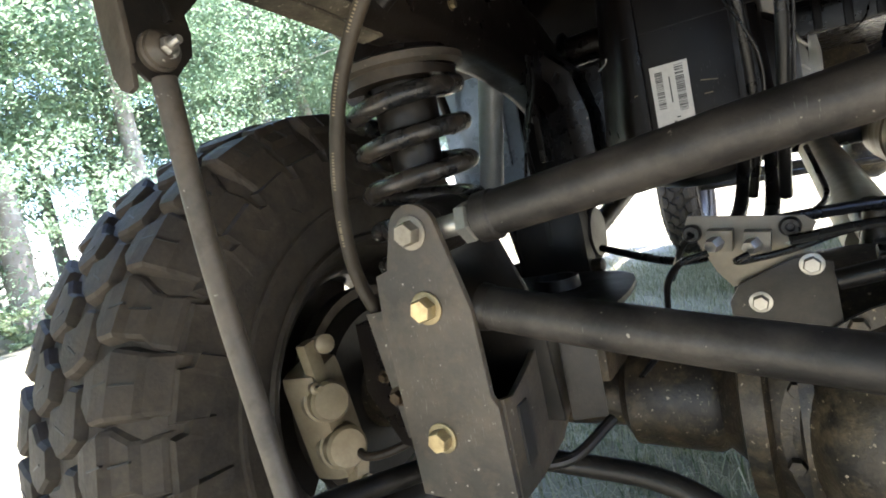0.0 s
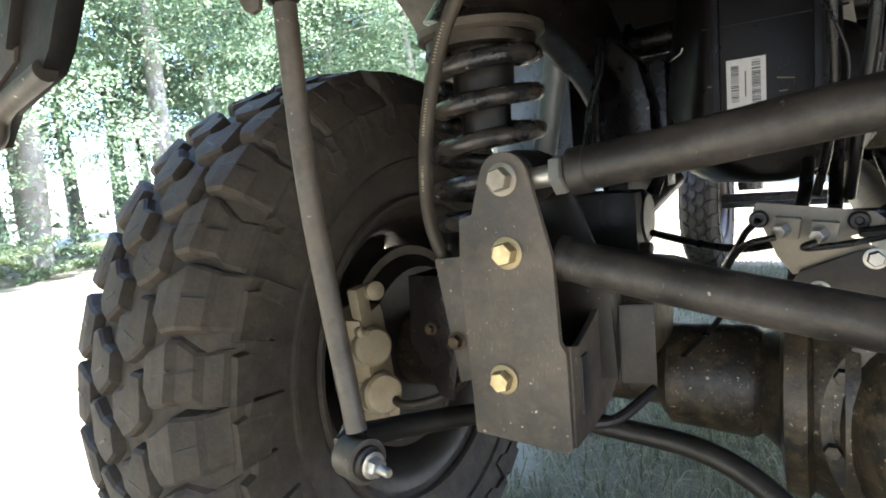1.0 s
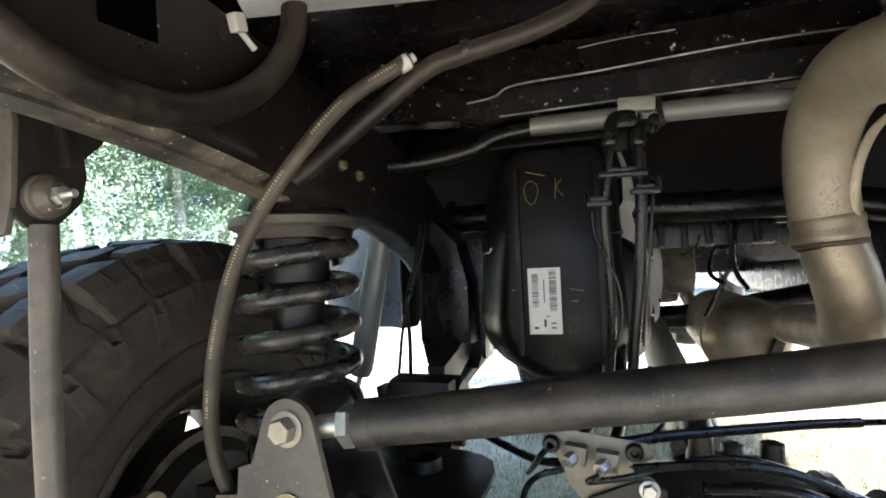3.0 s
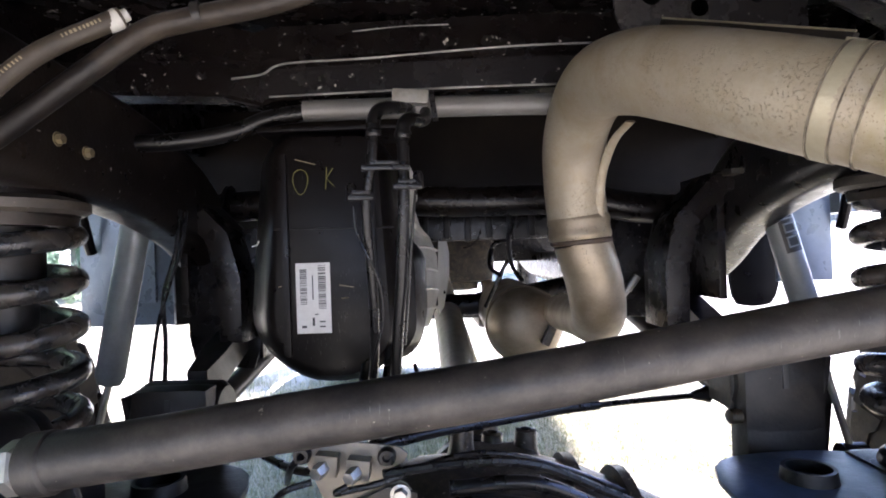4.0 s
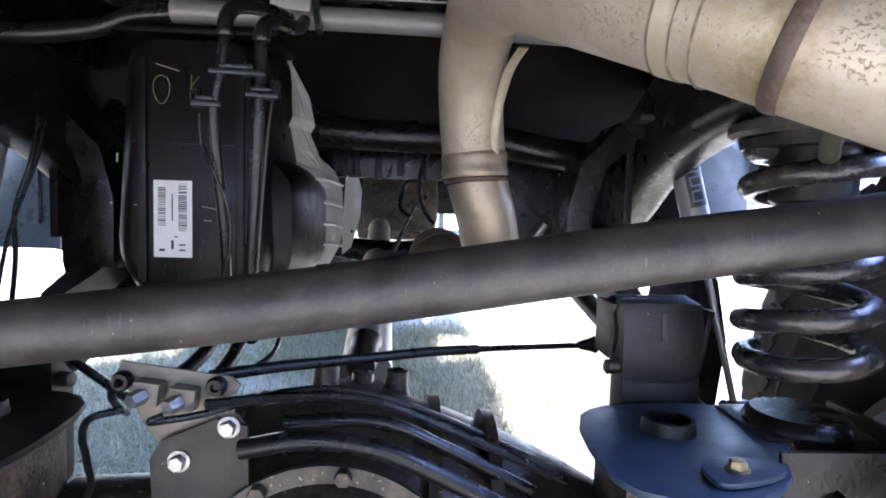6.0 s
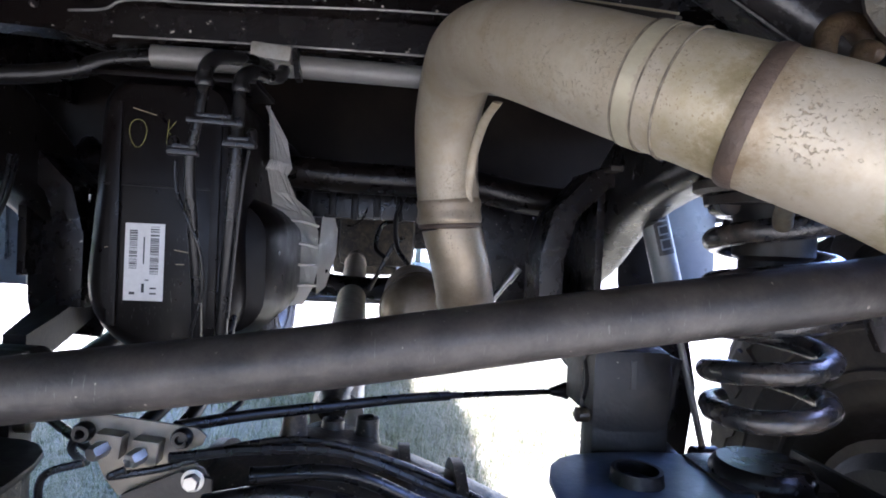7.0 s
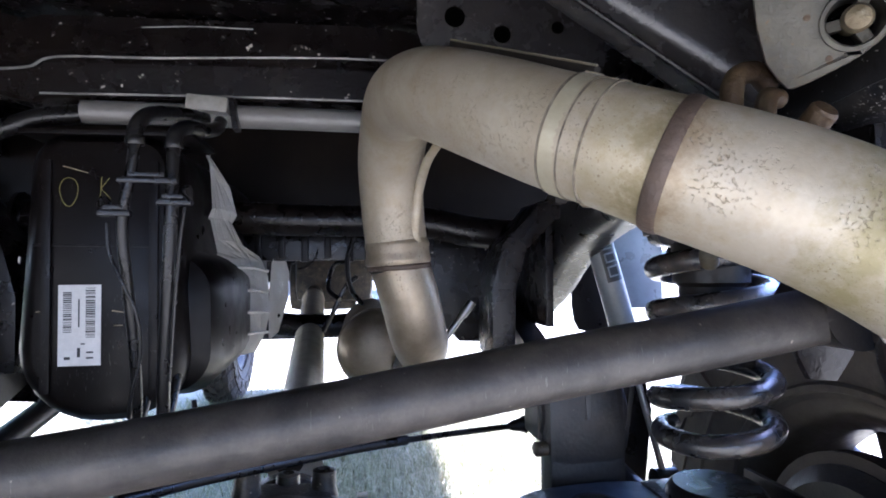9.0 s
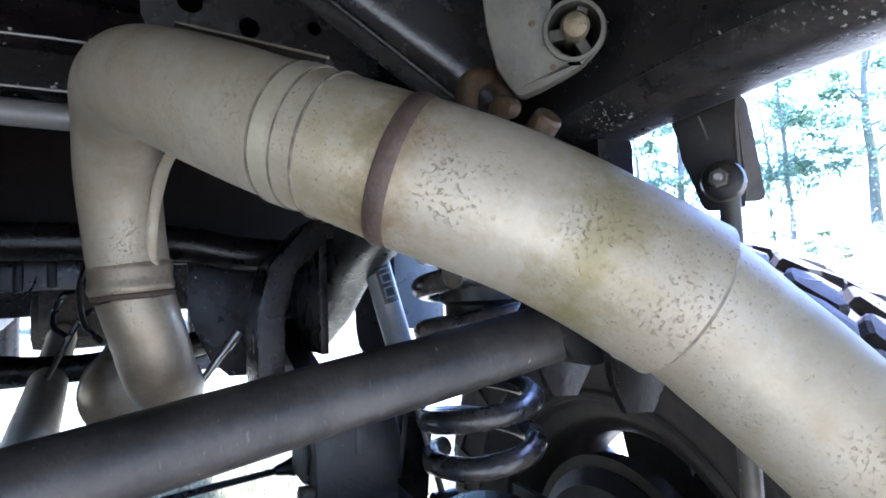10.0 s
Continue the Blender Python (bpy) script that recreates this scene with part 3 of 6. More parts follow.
    short = [(0.066, 0.4300, -0.52, 0.52, 0.012), (0.069, 0.4425, -0.50, 0.50, 0.022), (0.086, 0.4430, -0.94, 0.70, 0.022), (0.110, 0.4405, -0.80, 0.96, 0.024),
             (0.114, 0.4290, -0.76, 0.92, 0.020), (0.130, 0.4180, -0.72, 0.60, 0.022), (0.134, 0.4070, -0.90, 0.58, 0.022), (0.149, 0.3920, -0.88, 0.66, 0.022), (0.151, 0.3860, -0.86, 0.64, 0.016)]
    shoulders = [[block(s, st, HALF, "tread_block") for st in (tall, short)] for s in (1, -1)]
    inner = [(0.003, 0.4320, -0.50, 0.34, 0.010), (0.006, 0.4475, -0.54, 0.36, 0.024), (0.030, 0.4470, -0.96, 0.50, 0.024), (0.046, 0.4460, -0.80, 0.94, 0.024),
             (0.063, 0.4440, -0.46, 0.88, 0.022), (0.066, 0.4320, -0.44, 0.84, 0.010)]
    centre = [block(s, inner, HALF, "centre_block") for s in (1, -1)]

    def wall_x(r):
        return 0.155 + 0.004 * (0.385 - r) / 0.03 if r > 0.355 else 0.159

    def side_lug(s, deep):
        """Low zigzag lug on the sidewall below a shoulder block."""
        bm = bmesh.new()
        ring = [(0.384, -0.037), (0.385, 0.018), (0.370, 0.022), (0.365, 0.037), (deep, 0.034), (deep + 0.008, 0.010), (deep + 0.022, -0.002), (deep + 0.028, -0.034)]
        lo = [bm.verts.new((s * (wall_x(r) - 0.006), y * 1.05, r)) for r, y in ring]
        hi = [bm.verts.new((s * (wall_x(r) + (0.009 if r > 0.36 else 0.006)), y * 0.94, r - 0.001)) for r, y in ring]
        n = len(ring)
        for k in range(n):
            bm.faces.new((lo[k], lo[(k + 1) % n], hi[(k + 1) % n], hi[k]))
        bm.faces.new(hi)
        return to_mesh("side_lug", bm)
    lugs = [[side_lug(s, 0.318), side_lug(s, 0.336)] for s in (1, -1)]
    # Black bars lying on the rubber paint the shade inside the sipe slits.
    sipe = box((0, 0, 0), (0.024, 0.0022, 0.004))
    me_sipe = bpy.data.meshes.new("sipe")
    sipe.to_mesh(me_sipe)
    sipe.free()
    me_sipe.materials.append(INK_AND_GAP_BLACK)
    for k in range(N):
        for si, s in enumerate((1, -1)):
            a = 2 * math.pi * (k + (0.5 if s < 0 else 0)) / N
            for name2, me, off in (("tread_block", shoulders[si][k % 2], 0.0), ("centre_block", centre[si], 0.45), ("side_lug", lugs[si][k % 2], 0.0)):
                o = new(name2, me)
                o.parent = tyre
                o.matrix_basis = Matrix.Rotation(a + off * 2 * math.pi / N, 4, "X")
            for x, high, y, turn in ((0.103, 0.4398 if k % 2 else 0.4392, 0.002, 14), (0.034, 0.4449, 0.0365, -20)):
                o = new("sipe", me_sipe)
                o.parent = tyre
                o.matrix_basis = Matrix.Rotation(a, 4, "X") @ pose(s * x, y, high - (0.0011 if y > 0.03 else 0), math.degrees(-y / 0.44), s * (8 if y < 0.03 else 2), s * turn)
            o = new("sipe", me_sipe)
            o.parent = tyre
            o.matrix_basis = Matrix.Rotation(a + 0.004, 4, "X") @ pose(s * (0.1275 if k % 2 == 0 else 0.1225), 0.004, 0.4276 if k % 2 == 0 else 0.4238, 0, s * (49 if k % 2 == 0 else 33), s * 10)
    return w


NARROW = Matrix.Diagonal((0.81, 1, 1, 1))
wheel = build_wheel("wheel", "off-road wheel with a chunky mud-terrain tyre standing on the ground")
wheel.matrix_basis = pose(-0.769, 0, AXLE_Z, 4, 0, 0) @ NARROW
copy_thing(wheel, pose(0.774, 0, AXLE_Z, 37, 0, 180) @ NARROW)
copy_thing(wheel, pose(-0.72, FRONT_Y, AXLE_Z, 17, 0, 0) @ NARROW)


# ---- brakes ----
def brake(side):
    s = side
    b = thing("disc_brake", (s * 0.66, 0, AXLE_Z), "dusty disc brake with a tan two-piston caliper behind the wheel", "brake", "rear brakes")
    part("brake_disc", lathe((s * 0.70, 0, AXLE_Z), (1, 0, 0), [(-0.012, 0.06), (-0.012, 0.165), (0.012, 0.165), (0.012, 0.06)], 48, True), DISC, b)
    part("dust_shield", lathe((s * 0.675, 0, AXLE_Z), (s, 0, 0), [(-0.002, 0.05), (-0.004, 0.13), (0.010, 0.150), (0.016, 0.150), (0.004, 0.128), (0.004, 0.05)], 48, True), SATIN_BLACK, b)
    part("hub", lathe((s * 0.60, 0, AXLE_Z), (s, 0, 0), [(0, 0.045), (0.02, 0.062), (0.10, 0.062), (0.10, 0.03)], 32), CAST_IRON, b)
    body = part("caliper", box((s * 0.668, -0.142, 0.455), (0.056, 0.070, 0.165), (10, 0, s * -12), 0.018), CALIPER, b, "tan brake caliper casting")
    face = Vector((-s, -0.45, 0.12))
    for y, z, r in ((-0.166, 0.487, 0.027), (-0.156, 0.417, 0.029)):
        part("piston_housing", lathe((s * 0.652, y + 0.010, z), face, [(0, r + 0.004), (0.012, r + 0.003), (0.014, r), (0.030, r), (0.035, r - 0.004), (0.036, 0.004)], 28), CALIPER, body)
    part("caliper_mount", box((s * 0.642, -0.168, 0.542), (0.018, 0.024, 0.062), (8, 0, 0), 0.006), CALIPER, body)
    part("caliper_mount", box((s * 0.645, -0.130, 0.365), (0.020, 0.026, 0.045), (-20, 0, 0), 0.006), CALIPER, body)
    part("slide_pin", lathe((s * 0.650, -0.146, 0.562), face, [(0, 0.010), (0.022, 0.010), (0.024, 0.013), (0.034, 0.013), (0.036, 0.008)], 16), CALIPER, body)
    part("slide_pin", lathe((s * 0.650, -0.122, 0.352), face, [(0, 0.009), (0.020, 0.009), (0.022, 0.012), (0.030, 0.012)], 16), CALIPER, body)
    part("bleed_nipple", lathe((s * 0.640, -0.178, 0.512), face, [(0, 0.008), (0.012, 0.008), (0.014, 0.004), (0.026, 0.004)], 12), CALIPER, body)
    part("brake_hose", tube([(s * 0.64, -0.13, 0.425), (s * 0.60, -0.15, 0.405), (s * 0.54, -0.12, 0.42), (s * 0.50, -0.08, 0.47)], 0.006, 10), HOSE_GREY, b)
    return b


brake(-1)
brake(1)


# ---- rear axle ----
def build_axle():
    a = thing("rear_axle", (0, 0, AXLE_Z), "dusty black solid rear axle with a ribbed differential housing", "axle")
    Z = AXLE_Z
    part("axle_tube", lathe((-0.62, 0, Z), (1, 0, 0), [(0, 0.042), (0.34, 0.042)], 32), CAST_IRON, a)
    part("axle_tube", lathe((0.27, 0, Z), (1, 0, 0), [(0, 0.046), (0.35, 0.042)], 32), CAST_IRON, a)
    part("tube_sleeve", lathe((-0.285, 0, Z), (1, 0, 0), [(0, 0.046), (0.012, 0.062), (0.10, 0.066), (0.11, 0.060), (0.125, 0.072), (0.14, 0.1)], 40), CAST_IRON, a)
    prof = [(-0.155, 0.10), (-0.150, 0.128), (-0.13, 0.132), (-0.125, 0.122), (-0.07, 0.146), (0.02, 0.152), (0.07, 0.146), (0.12, 0.132), (0.19, 0.105), (0.25, 0.078), (0.30, 0.05)]
    housing = part("differential_housing", lathe((0.0, 0.02, Z), (1, 0, 0), prof, 56), CAST_IRON, a, "black cast differential housing with ribs")
    for x, r in ((-0.10, 0.148), (0.10, 0.146), (0.16, 0.130)):
        part("rib", lathe((x, 0.02, Z), (1, 0, 0), [(0, r - 0.02), (0, r), (0.012, r), (0.012, r - 0.02)], 48, True), CAST_IRON, housing)
    cover = [(0.0, 0.128), (0.012, 0.130), (0.014, 0.115), (0.030, 0.108), (0.062, 0.088), (0.078, 0.055), (0.082, 0.0)]
    part("differential_cover", lathe((0.01, -0.095, Z), (0, -1, 0), cover, 48), CAST_IRON, a, "rounded dusty differential cover")
    for k in range(10):
        an = 2 * math.pi * k / 10 + 0.2
        p = Vector((0.01 + math.cos(an) * 0.122, -0.107, Z + math.sin(an) * 0.122))
        part("cover_bolt", hex_head(bmesh.new(), p, (0, -1, 0), 0.014, 0.009), CAST_IRON, a)
    part("pinion_housing", lathe((0.0, 0.10, Z + 0.02), (0, 1, 0.06), [(0, 0.10), (0.06, 0.085), (0.14, 0.062), (0.15, 0.070), (0.17, 0.070), (0.175, 0.04)], 36), CAST_IRON, a)
    # lugs that stand up on the housing
    for x, y, h in ((-0.019, 0.045, 0.622), (0.061, 0.075, 0.606), (0.020, 0.085, 0.600)):
        part("casting_lug", lathe((x, y, 0.56), (0.05, 0, 1), [(0, 0.022), (h - 0.58, 0.014), (h - 0.562, 0.013), (h - 0.560, 0.007), (h - 0.572, 0.006)], 20), CAST_IRON, a)
    br = bmesh.new()
    add_box(br, (0.02, 0.06, 0.578), (0.10, 0.05, 0.022), (0, 6, 10), 0.006)
    part("casting_bridge", br, CAST_IRON, a)
    # sealed wires along the top
    part("wire_harness", tube([(-0.06, -0.125, 0.592), (0.0, -0.128, 0.602), (0.06, -0.118, 0.588), (0.13, -0.10, 0.548), (0.20, -0.08, 0.505), (0.27, -0.06, 0.48)], 0.0085, 14), LINE, a)
    part("wire_harness", tube([(-0.03, -0.10, 0.606), (0.05, -0.09, 0.604), (0.12, -0.07, 0.568), (0.20, -0.05, 0.520)], 0.007, 14), LINE, a)
    part("vent_line", tube([(-0.09, -0.12, 0.628), (-0.02, -0.115, 0.634), (0.05, -0.09, 0.622), (0.13, -0.06, 0.580), (0.24, -0.04, 0.525)], 0.0045, 8), LINE, a)
    return a


build_axle()


# ---- spring seats and bump-stop pads on the axle ----
def rounded(points, times=2):
    for _ in range(times):
        cut = []
        for p, q in zip(points, points[1:] + points[:1]):
            cut += [(p[0] * 0.75 + q[0] * 0.25, p[1] * 0.75 + q[1] * 0.25), (p[0] * 0.25 + q[0] * 0.75, p[1] * 0.25 + q[1] * 0.75)]
        points = cut
    return points


def pad(side):
    s = side
    p = thing("bump_stop_pad", (s * 0.34, -0.06, 0.48), "flat steel bump stop pad with a raised ring on the axle", "bracket", "axle pads")
    out = [(0.248, -0.010), (0.239, -0.10), (0.246, -0.165), (0.285, -0.188), (0.335, -0.190), (0.392, -0.160), (0.424, -0.100), (0.456, -0.061), (0.45, 0.03), (0.40, 0.045), (0.336, 0.042), (0.28, 0.03)]
    out = [(s * x, y) for x, y in rounded(out, 1)]
    part("pad_plate", plate(out, Matrix.Translation((0, 0, 0.580)), 0.007, 0.002), SKY_TINTED_STEEL if s > 0 else SATIN_BLACK, p)
    part("pad_ring", lathe((s * 0.336, -0.042, 0.586), (0, 0, 1), [(0, 0.022), (0, 0.028), (0.014, 0.026), (0.014, 0.022)], 32, True), SATIN_BLACK, p)
    tab = [(0.318, -0.166), (0.330, -0.176), (0.385, -0.158), (0.398, -0.14), (0.392, -0.125), (0.345, -0.118), (0.322, -0.135)]
    tb = part("pad_tab", plate([(s * x, y) for x, y in rounded(tab)], Matrix.Translation((0, 0, 0.5885)), 0.005, 0.0015), SKY_TINTED_STEEL if s > 0 else SATIN_BLACK, p)
    bolt_parts((s * 0.350, -0.147, 0.5935), (0, 0, 1), 0.013, p)
    ped = bmesh.new()
    add_box(ped, (s * 0.335, -0.055, 0.535), (0.13, 0.10, 0.088), (0, 0, 0), 0.012)
    part("pedestal", ped, CAST_IRON, p)
    part("pad_post", lathe((s * 0.325, -0.13, 0.50), (0, 0, 1), [(0, 0.02), (0.08, 0.02)], 20), SHOCK_GREY, p)
    return p


# Blue of the sky light is put into the right pad's colour.
SKY_TINTED_STEEL = material("sky_tinted_steel_plate", (0.040, 0.066, 0.115), 0.36, dust=(0.10, 0.11, 0.12), dust_amount=0.4)
pad(-1)
settle(pad(1), 0.011, 0.014, -0.012)


def perch(side, cx, cy):
    s = side
    p = thing("spring_perch", (cx, cy, 0.48), "black stamped steel spring perch welded to the axle", "bracket", "spring perches")
    part("cup", lathe((cx, cy, 0.585), (0, 0, 1), [(a - (0 if s < 0 else 0.040), r * (1 if s < 0 else 0.80)) for a, r in ((-0.03, 0.062), (-0.01, 0.067), (0.030, 0.067), (0.038, 0.066), (0.044, 0.062), (0.048, 0.056), (0.048, 0.045))], 40), LINE if s < 0 else BLACK_PAINT, p)
    web = [(-0.075, 0.11), (0.085, 0.11), (0.09, 0.02), (0.05, -0.05), (0.03, -0.055), (0.012, 0.03), (0.0, 0.06), (-0.02, 0.075), (-0.07, 0.06)]
    m = Matrix.Translation((cx, cy - 0.085, 0.475)) @ UPRIGHT
    part("web_plate", plate([(s * x, z) for x, z in web], m, 0.006, 0.0015), BLACK_PAINT, p)
    part("side_plate", box((cx + s * 0.08, cy - 0.01, 0.53), (0.007, 0.14, 0.11), (0, 0, 0), 0.002), SATIN_BLACK, p)
    part("saddle", box((cx, cy + 0.01, 0.525), (0.12, 0.11, 0.11), (0, 0, 0), 0.014), CAST_IRON, p)
    bolt_parts((cx + s * 0.055, cy - 0.091, 0.515), (0, -1, 0), 0.015 if s > 0 else 0.011, p, ZINC if s > 0 else RUSTY)
    return p


def coil(side, cx, cy, z0, z1, radius, wire, turns, phase, mat, label):
    c = thing("coil_spring", (cx, cy, z0 - wire), label, "spring", "rear coil springs")
    pts = []
    n = int(turns * 28)
    for i in range(n + 1):
        f = i / n
        a = phase + f * turns * 2 * math.pi
        e = 0.12
        g = f if e < f < 1 - e else f
        h = max(0.0, (g - 0.06) / 0.88)
        h = min(1.0, h)
        r = radius * (0.93 if f > 0.93 or f < 0.03 else 1.0)
        pts.append((cx + math.cos(a) * r, cy + math.sin(a) * r, z0 + (z1 - z0) * h))
    part("coil", tube(pts, wire, 14, 1, curve=False), mat, c)
    return c


LEFT_COIL, RIGHT_COIL = (-0.488, -0.055), (0.492, -0.015)
SPRING = material("glossy_black_spring", (0.013, 0.014, 0.016), 0.24, dust=DUST, dust_amount=0.25, dust_scale=20, speck=(0.3, 0.28, 0.24), speck_scale=90, speck_cut=0.71)
for s, (cx, cy), ph in ((-1, LEFT_COIL, 2.4), (1, RIGHT_COIL, 2.0)):
    perch(s, cx, cy)
    spring = coil(s, cx, cy, 0.648, 0.868, 0.067 if s < 0 else 0.0585, 0.0122, 5.2, ph, SPRING, "black steel coil spring between axle perch and frame")
    seat = thing("upper_spring_mount", (cx, cy, 0.90), "dusty steel upper spring seat with a bump stop tube", "spring seat", "upper spring seats")
    part("seat_plate", lathe((cx, cy, 0.884), (0, 0, 1), [(0, 0.045), (-0.004, 0.076), (0.0, 0.083), (0.009, 0.083), (0.013, 0.074), (0.02, 0.05)], 44), BRACKET_GREY, seat)
    part("isolator", lathe((cx, cy, 0.868), (0, 0, 1), [(0, 0.045), (0.0, 0.070), (0.016, 0.073), (0.016, 0.045)], 40, True), HOSE_GREY, spring, "grey rubber isolator ring")
    part("bump_stop_tube", lathe((cx, cy, 0.885), (0, 0, -1), [(0, 0.041), (0.07, 0.040), (0.075, 0.034), (0.13, 0.032), (0.14, 0.020)], 32), SATIN_BLACK, seat)
    part("tower", lathe((cx, cy, 0.895), (-s * 0.25, 0, 1), [(0, 0.075), (0.03, 0.06), (0.08, 0.055)], 28), BLACK_PAINT, seat)
    bolt_parts((cx - s * 0.062, cy - 0.066, 0.925), (0, -1, 0), 0.014, seat, STEEL)


# ---- shocks ----
def shock(side, top, bottom, rod_end, group):
    s = side
    k = thing("shock_absorber", rod_end, "pale grey shock absorber with a black lettered band", "shock absorber", group)
    t, b = Vector(top), Vector(bottom)
    d = (b - t).normalized()
    L = (b - t).length
    body = part("shock_body", lathe(t, d, [(0, 0.012), (0.004, 0.0205), (L - 0.012, 0.0205), (L, 0.016)], 32), SHOCK_GREY, k)
    rod_d = (Vector(rod_end) - b)
    part("rod", lathe(b, rod_d, [(0, 0.0052), (rod_d.length, 0.0052)], 16), STEEL, k)
    part("lower_eye", lathe(Vector(rod_end) - Vector((0.018, 0, 0)), (1, 0, 0), [(0, 0.02), (0.036, 0.02)], 24), SATIN_BLACK, k)
    part("top_mount", lathe(t, -d, [(0, 0.02), (0.012, 0.024), (0.02, 0.01), (0.03, 0.01)], 20), SATIN_BLACK, k)
    # lettered band turned to the rear
    u = Vector((0, -1, 0.12))
    u = (u - d * u.dot(d)).normalized()
    x = d
    m = Matrix((x, x.cross(u) * -1, u)).transposed().to_4x4()
    mid = t + d * (0.32 * L)
    m.translation = mid + u * 0.0226
    yv = u.cross(x).normalized()
    m = Matrix((x, yv, u)).transposed().to_4x4()
    m.translation = mid + u * 0.0210
    # one curved black sheet round the rear half of the body
    band = bmesh.new()
    rows = []
    for i in range(8):
        a0 = -0.62 + i * 0.177
        side_way = u * math.cos(a0) + yv * math.sin(a0)
        rows.append([band.verts.new(mid + x * e + side_way * r) for e, r in ((-0.0475, 0.0204), (-0.0475, 0.0209), (0.0475, 0.0209), (0.0475, 0.0204))])
    for a, c in zip(rows, rows[1:]):
        for i in range(4):
            band.faces.new((a[i], a[(i + 1) % 4], c[(i + 1) % 4], c[i]))
    band.faces.new(rows[0])
    band.faces.new(rows[-1][::-1])
    if s > 0:
        part("band", band, INK_AND_GAP_BLACK, body, "black logo band", smooth=False)
    else:
        band.free()
    # four pale outlined shapes on the band, each with a dark middle
    for i, wdt in enumerate((0.014, 0.017, 0.015, 0.017) if s > 0 else ()):
        bm = box((0, 0, 0), (wdt, 0.017, 0.0006))
        bmesh.ops.transform(bm, matrix=m @ pose(-0.033 + i * 0.0215, 0, 0.0002), verts=bm.verts)
        part("logo_shape", bm, SHOCK_GREY, body, smooth=False)
        bm = box((0, 0, 0), (wdt - 0.005, 0.0125, 0.0006))
        bmesh.ops.transform(bm, matrix=m @ pose(-0.033 + i * 0.0215, 0, 0.0006), verts=bm.verts)
        part("logo_inset", bm, INK_AND_GAP_BLACK, body, smooth=False)
    return k


shock(1, (0.462, 0.245, 0.925), (0.5195, 0.245, 0.712), (0.572, 0.235, 0.50), "rear shock absorbers")
shock(-1, (-0.482, 0.205, 0.920), (-0.537, 0.205, 0.650), (-0.575, 0.20, 0.50), "rear shock absorbers")


# ---- left axle bracket with the track bar ----
def build_bracket():
    b = thing("track_bar_bracket", (-0.37, -0.24, 0.46), "scuffed grey steel track bar bracket with three zinc bolts", "bracket")
    Y = -0.279
    face = arc(-0.366, 0.697, 0.0235, 20, 160, 10) + [(-0.400, 0.668), (-0.413, 0.664), (-0.416, 0.625), (-0.412, 0.463), (-0.322, 0.458), (-0.317, 0.464), (-0.318, 0.548), (-0.323, 0.556), (-0.325, 0.628)]
    part("face_plate", plate(face, upright(Y), 0.007, 0.0022), BRACKET_GREY, b)
    back = arc(-0.366, 0.697, 0.022, 20, 160, 8) + [(-0.412, 0.66), (-0.41, 0.50), (-0.30, 0.50), (-0.305, 0.60)]
    part("back_plate", plate(back, upright(-0.200), 0.006, 0.0015), SATIN_BLACK, b)
    m = Matrix(((0, 0, 1, -0.322), (1, 0, 0, 0), (0, 1, 0, 0), (0, 0, 0, 1)))  # local x, y -> world y, z
    side = [(-0.279, 0.462), (-0.235, 0.462), (-0.18, 0.47), (-0.13, 0.50), (-0.13, 0.58), (-0.19, 0.575), (-0.225, 0.56), (-0.262, 0.548), (-0.279, 0.552)]
    sp = part("side_flange", plate(side, m, 0.006, 0.001), BRACKET_GREY, b)
    # Slot is not cut: a black box paints its shade.
    part("slot", box((-0.3155, -0.252, 0.512), (0.003, 0.018, 0.052), (0, 0, 0), 0.0008), INK_AND_GAP_BLACK, sp, "dark slot through the flange")
    gus = bmesh.new()
    add_box(gus, (-0.292, -0.165, 0.525), (0.034, 0.006, 0.080), (0, 0, 24), 0.002)
    part("gusset", gus, SATIN_BLACK, b)
    part("base_plate", box((-0.37, -0.24, 0.4615), (0.09, 0.075, 0.006), (0, 0, 0), 0.001), BRACKET_GREY, b)
    part("web", box((-0.412, -0.24, 0.56), (0.006, 0.076, 0.19), (0, 0, 0), 0.001), SATIN_BLACK, b)
    for (x, z), fl in (((-0.366, 0.697), 0.0185), ((-0.366, 0.6335), 0.0185), ((-0.378, 0.519), 0.0175)):
        bolt_parts((x, Y - 0.007, z), (0, -1, 0), fl, b, DULL_BOLT if z > 0.68 else ZINC, True, 0.25)
    ax = bmesh.new()
    add_box(ax, (-0.43, -0.12, 0.55), (0.05, 0.16, 0.16), (0, 0, 0), 0.008)
    part("axle_gusset", ax, SATIN_BLACK, b)
    lp = [(-0.475, 0.62), (-0.425, 0.625), (-0.425, 0.50), (-0.455, 0.49)]
    part("stabiliser_plate", plate(lp, upright(-0.235), 0.005, 0.001), BRACKET_GREY, b)
    bolt_parts((-0.455, -0.240, 0.535), (0, -1, 0), 0.013, b, RUSTY)
    return b


settle(build_bracket(), 0.022, -0.015, 0.004)

BAR = [(-0.285, -0.283, 0.703), (-0.20, -0.284, 0.714), (-0.13, -0.285, 0.724), (0.0, -0.285, 0.741), (0.10, -0.285, 0.7565), (0.20, -0.284, 0.7725), (0.32, -0.283, 0.7905), (0.385, -0.282, 0.801)]


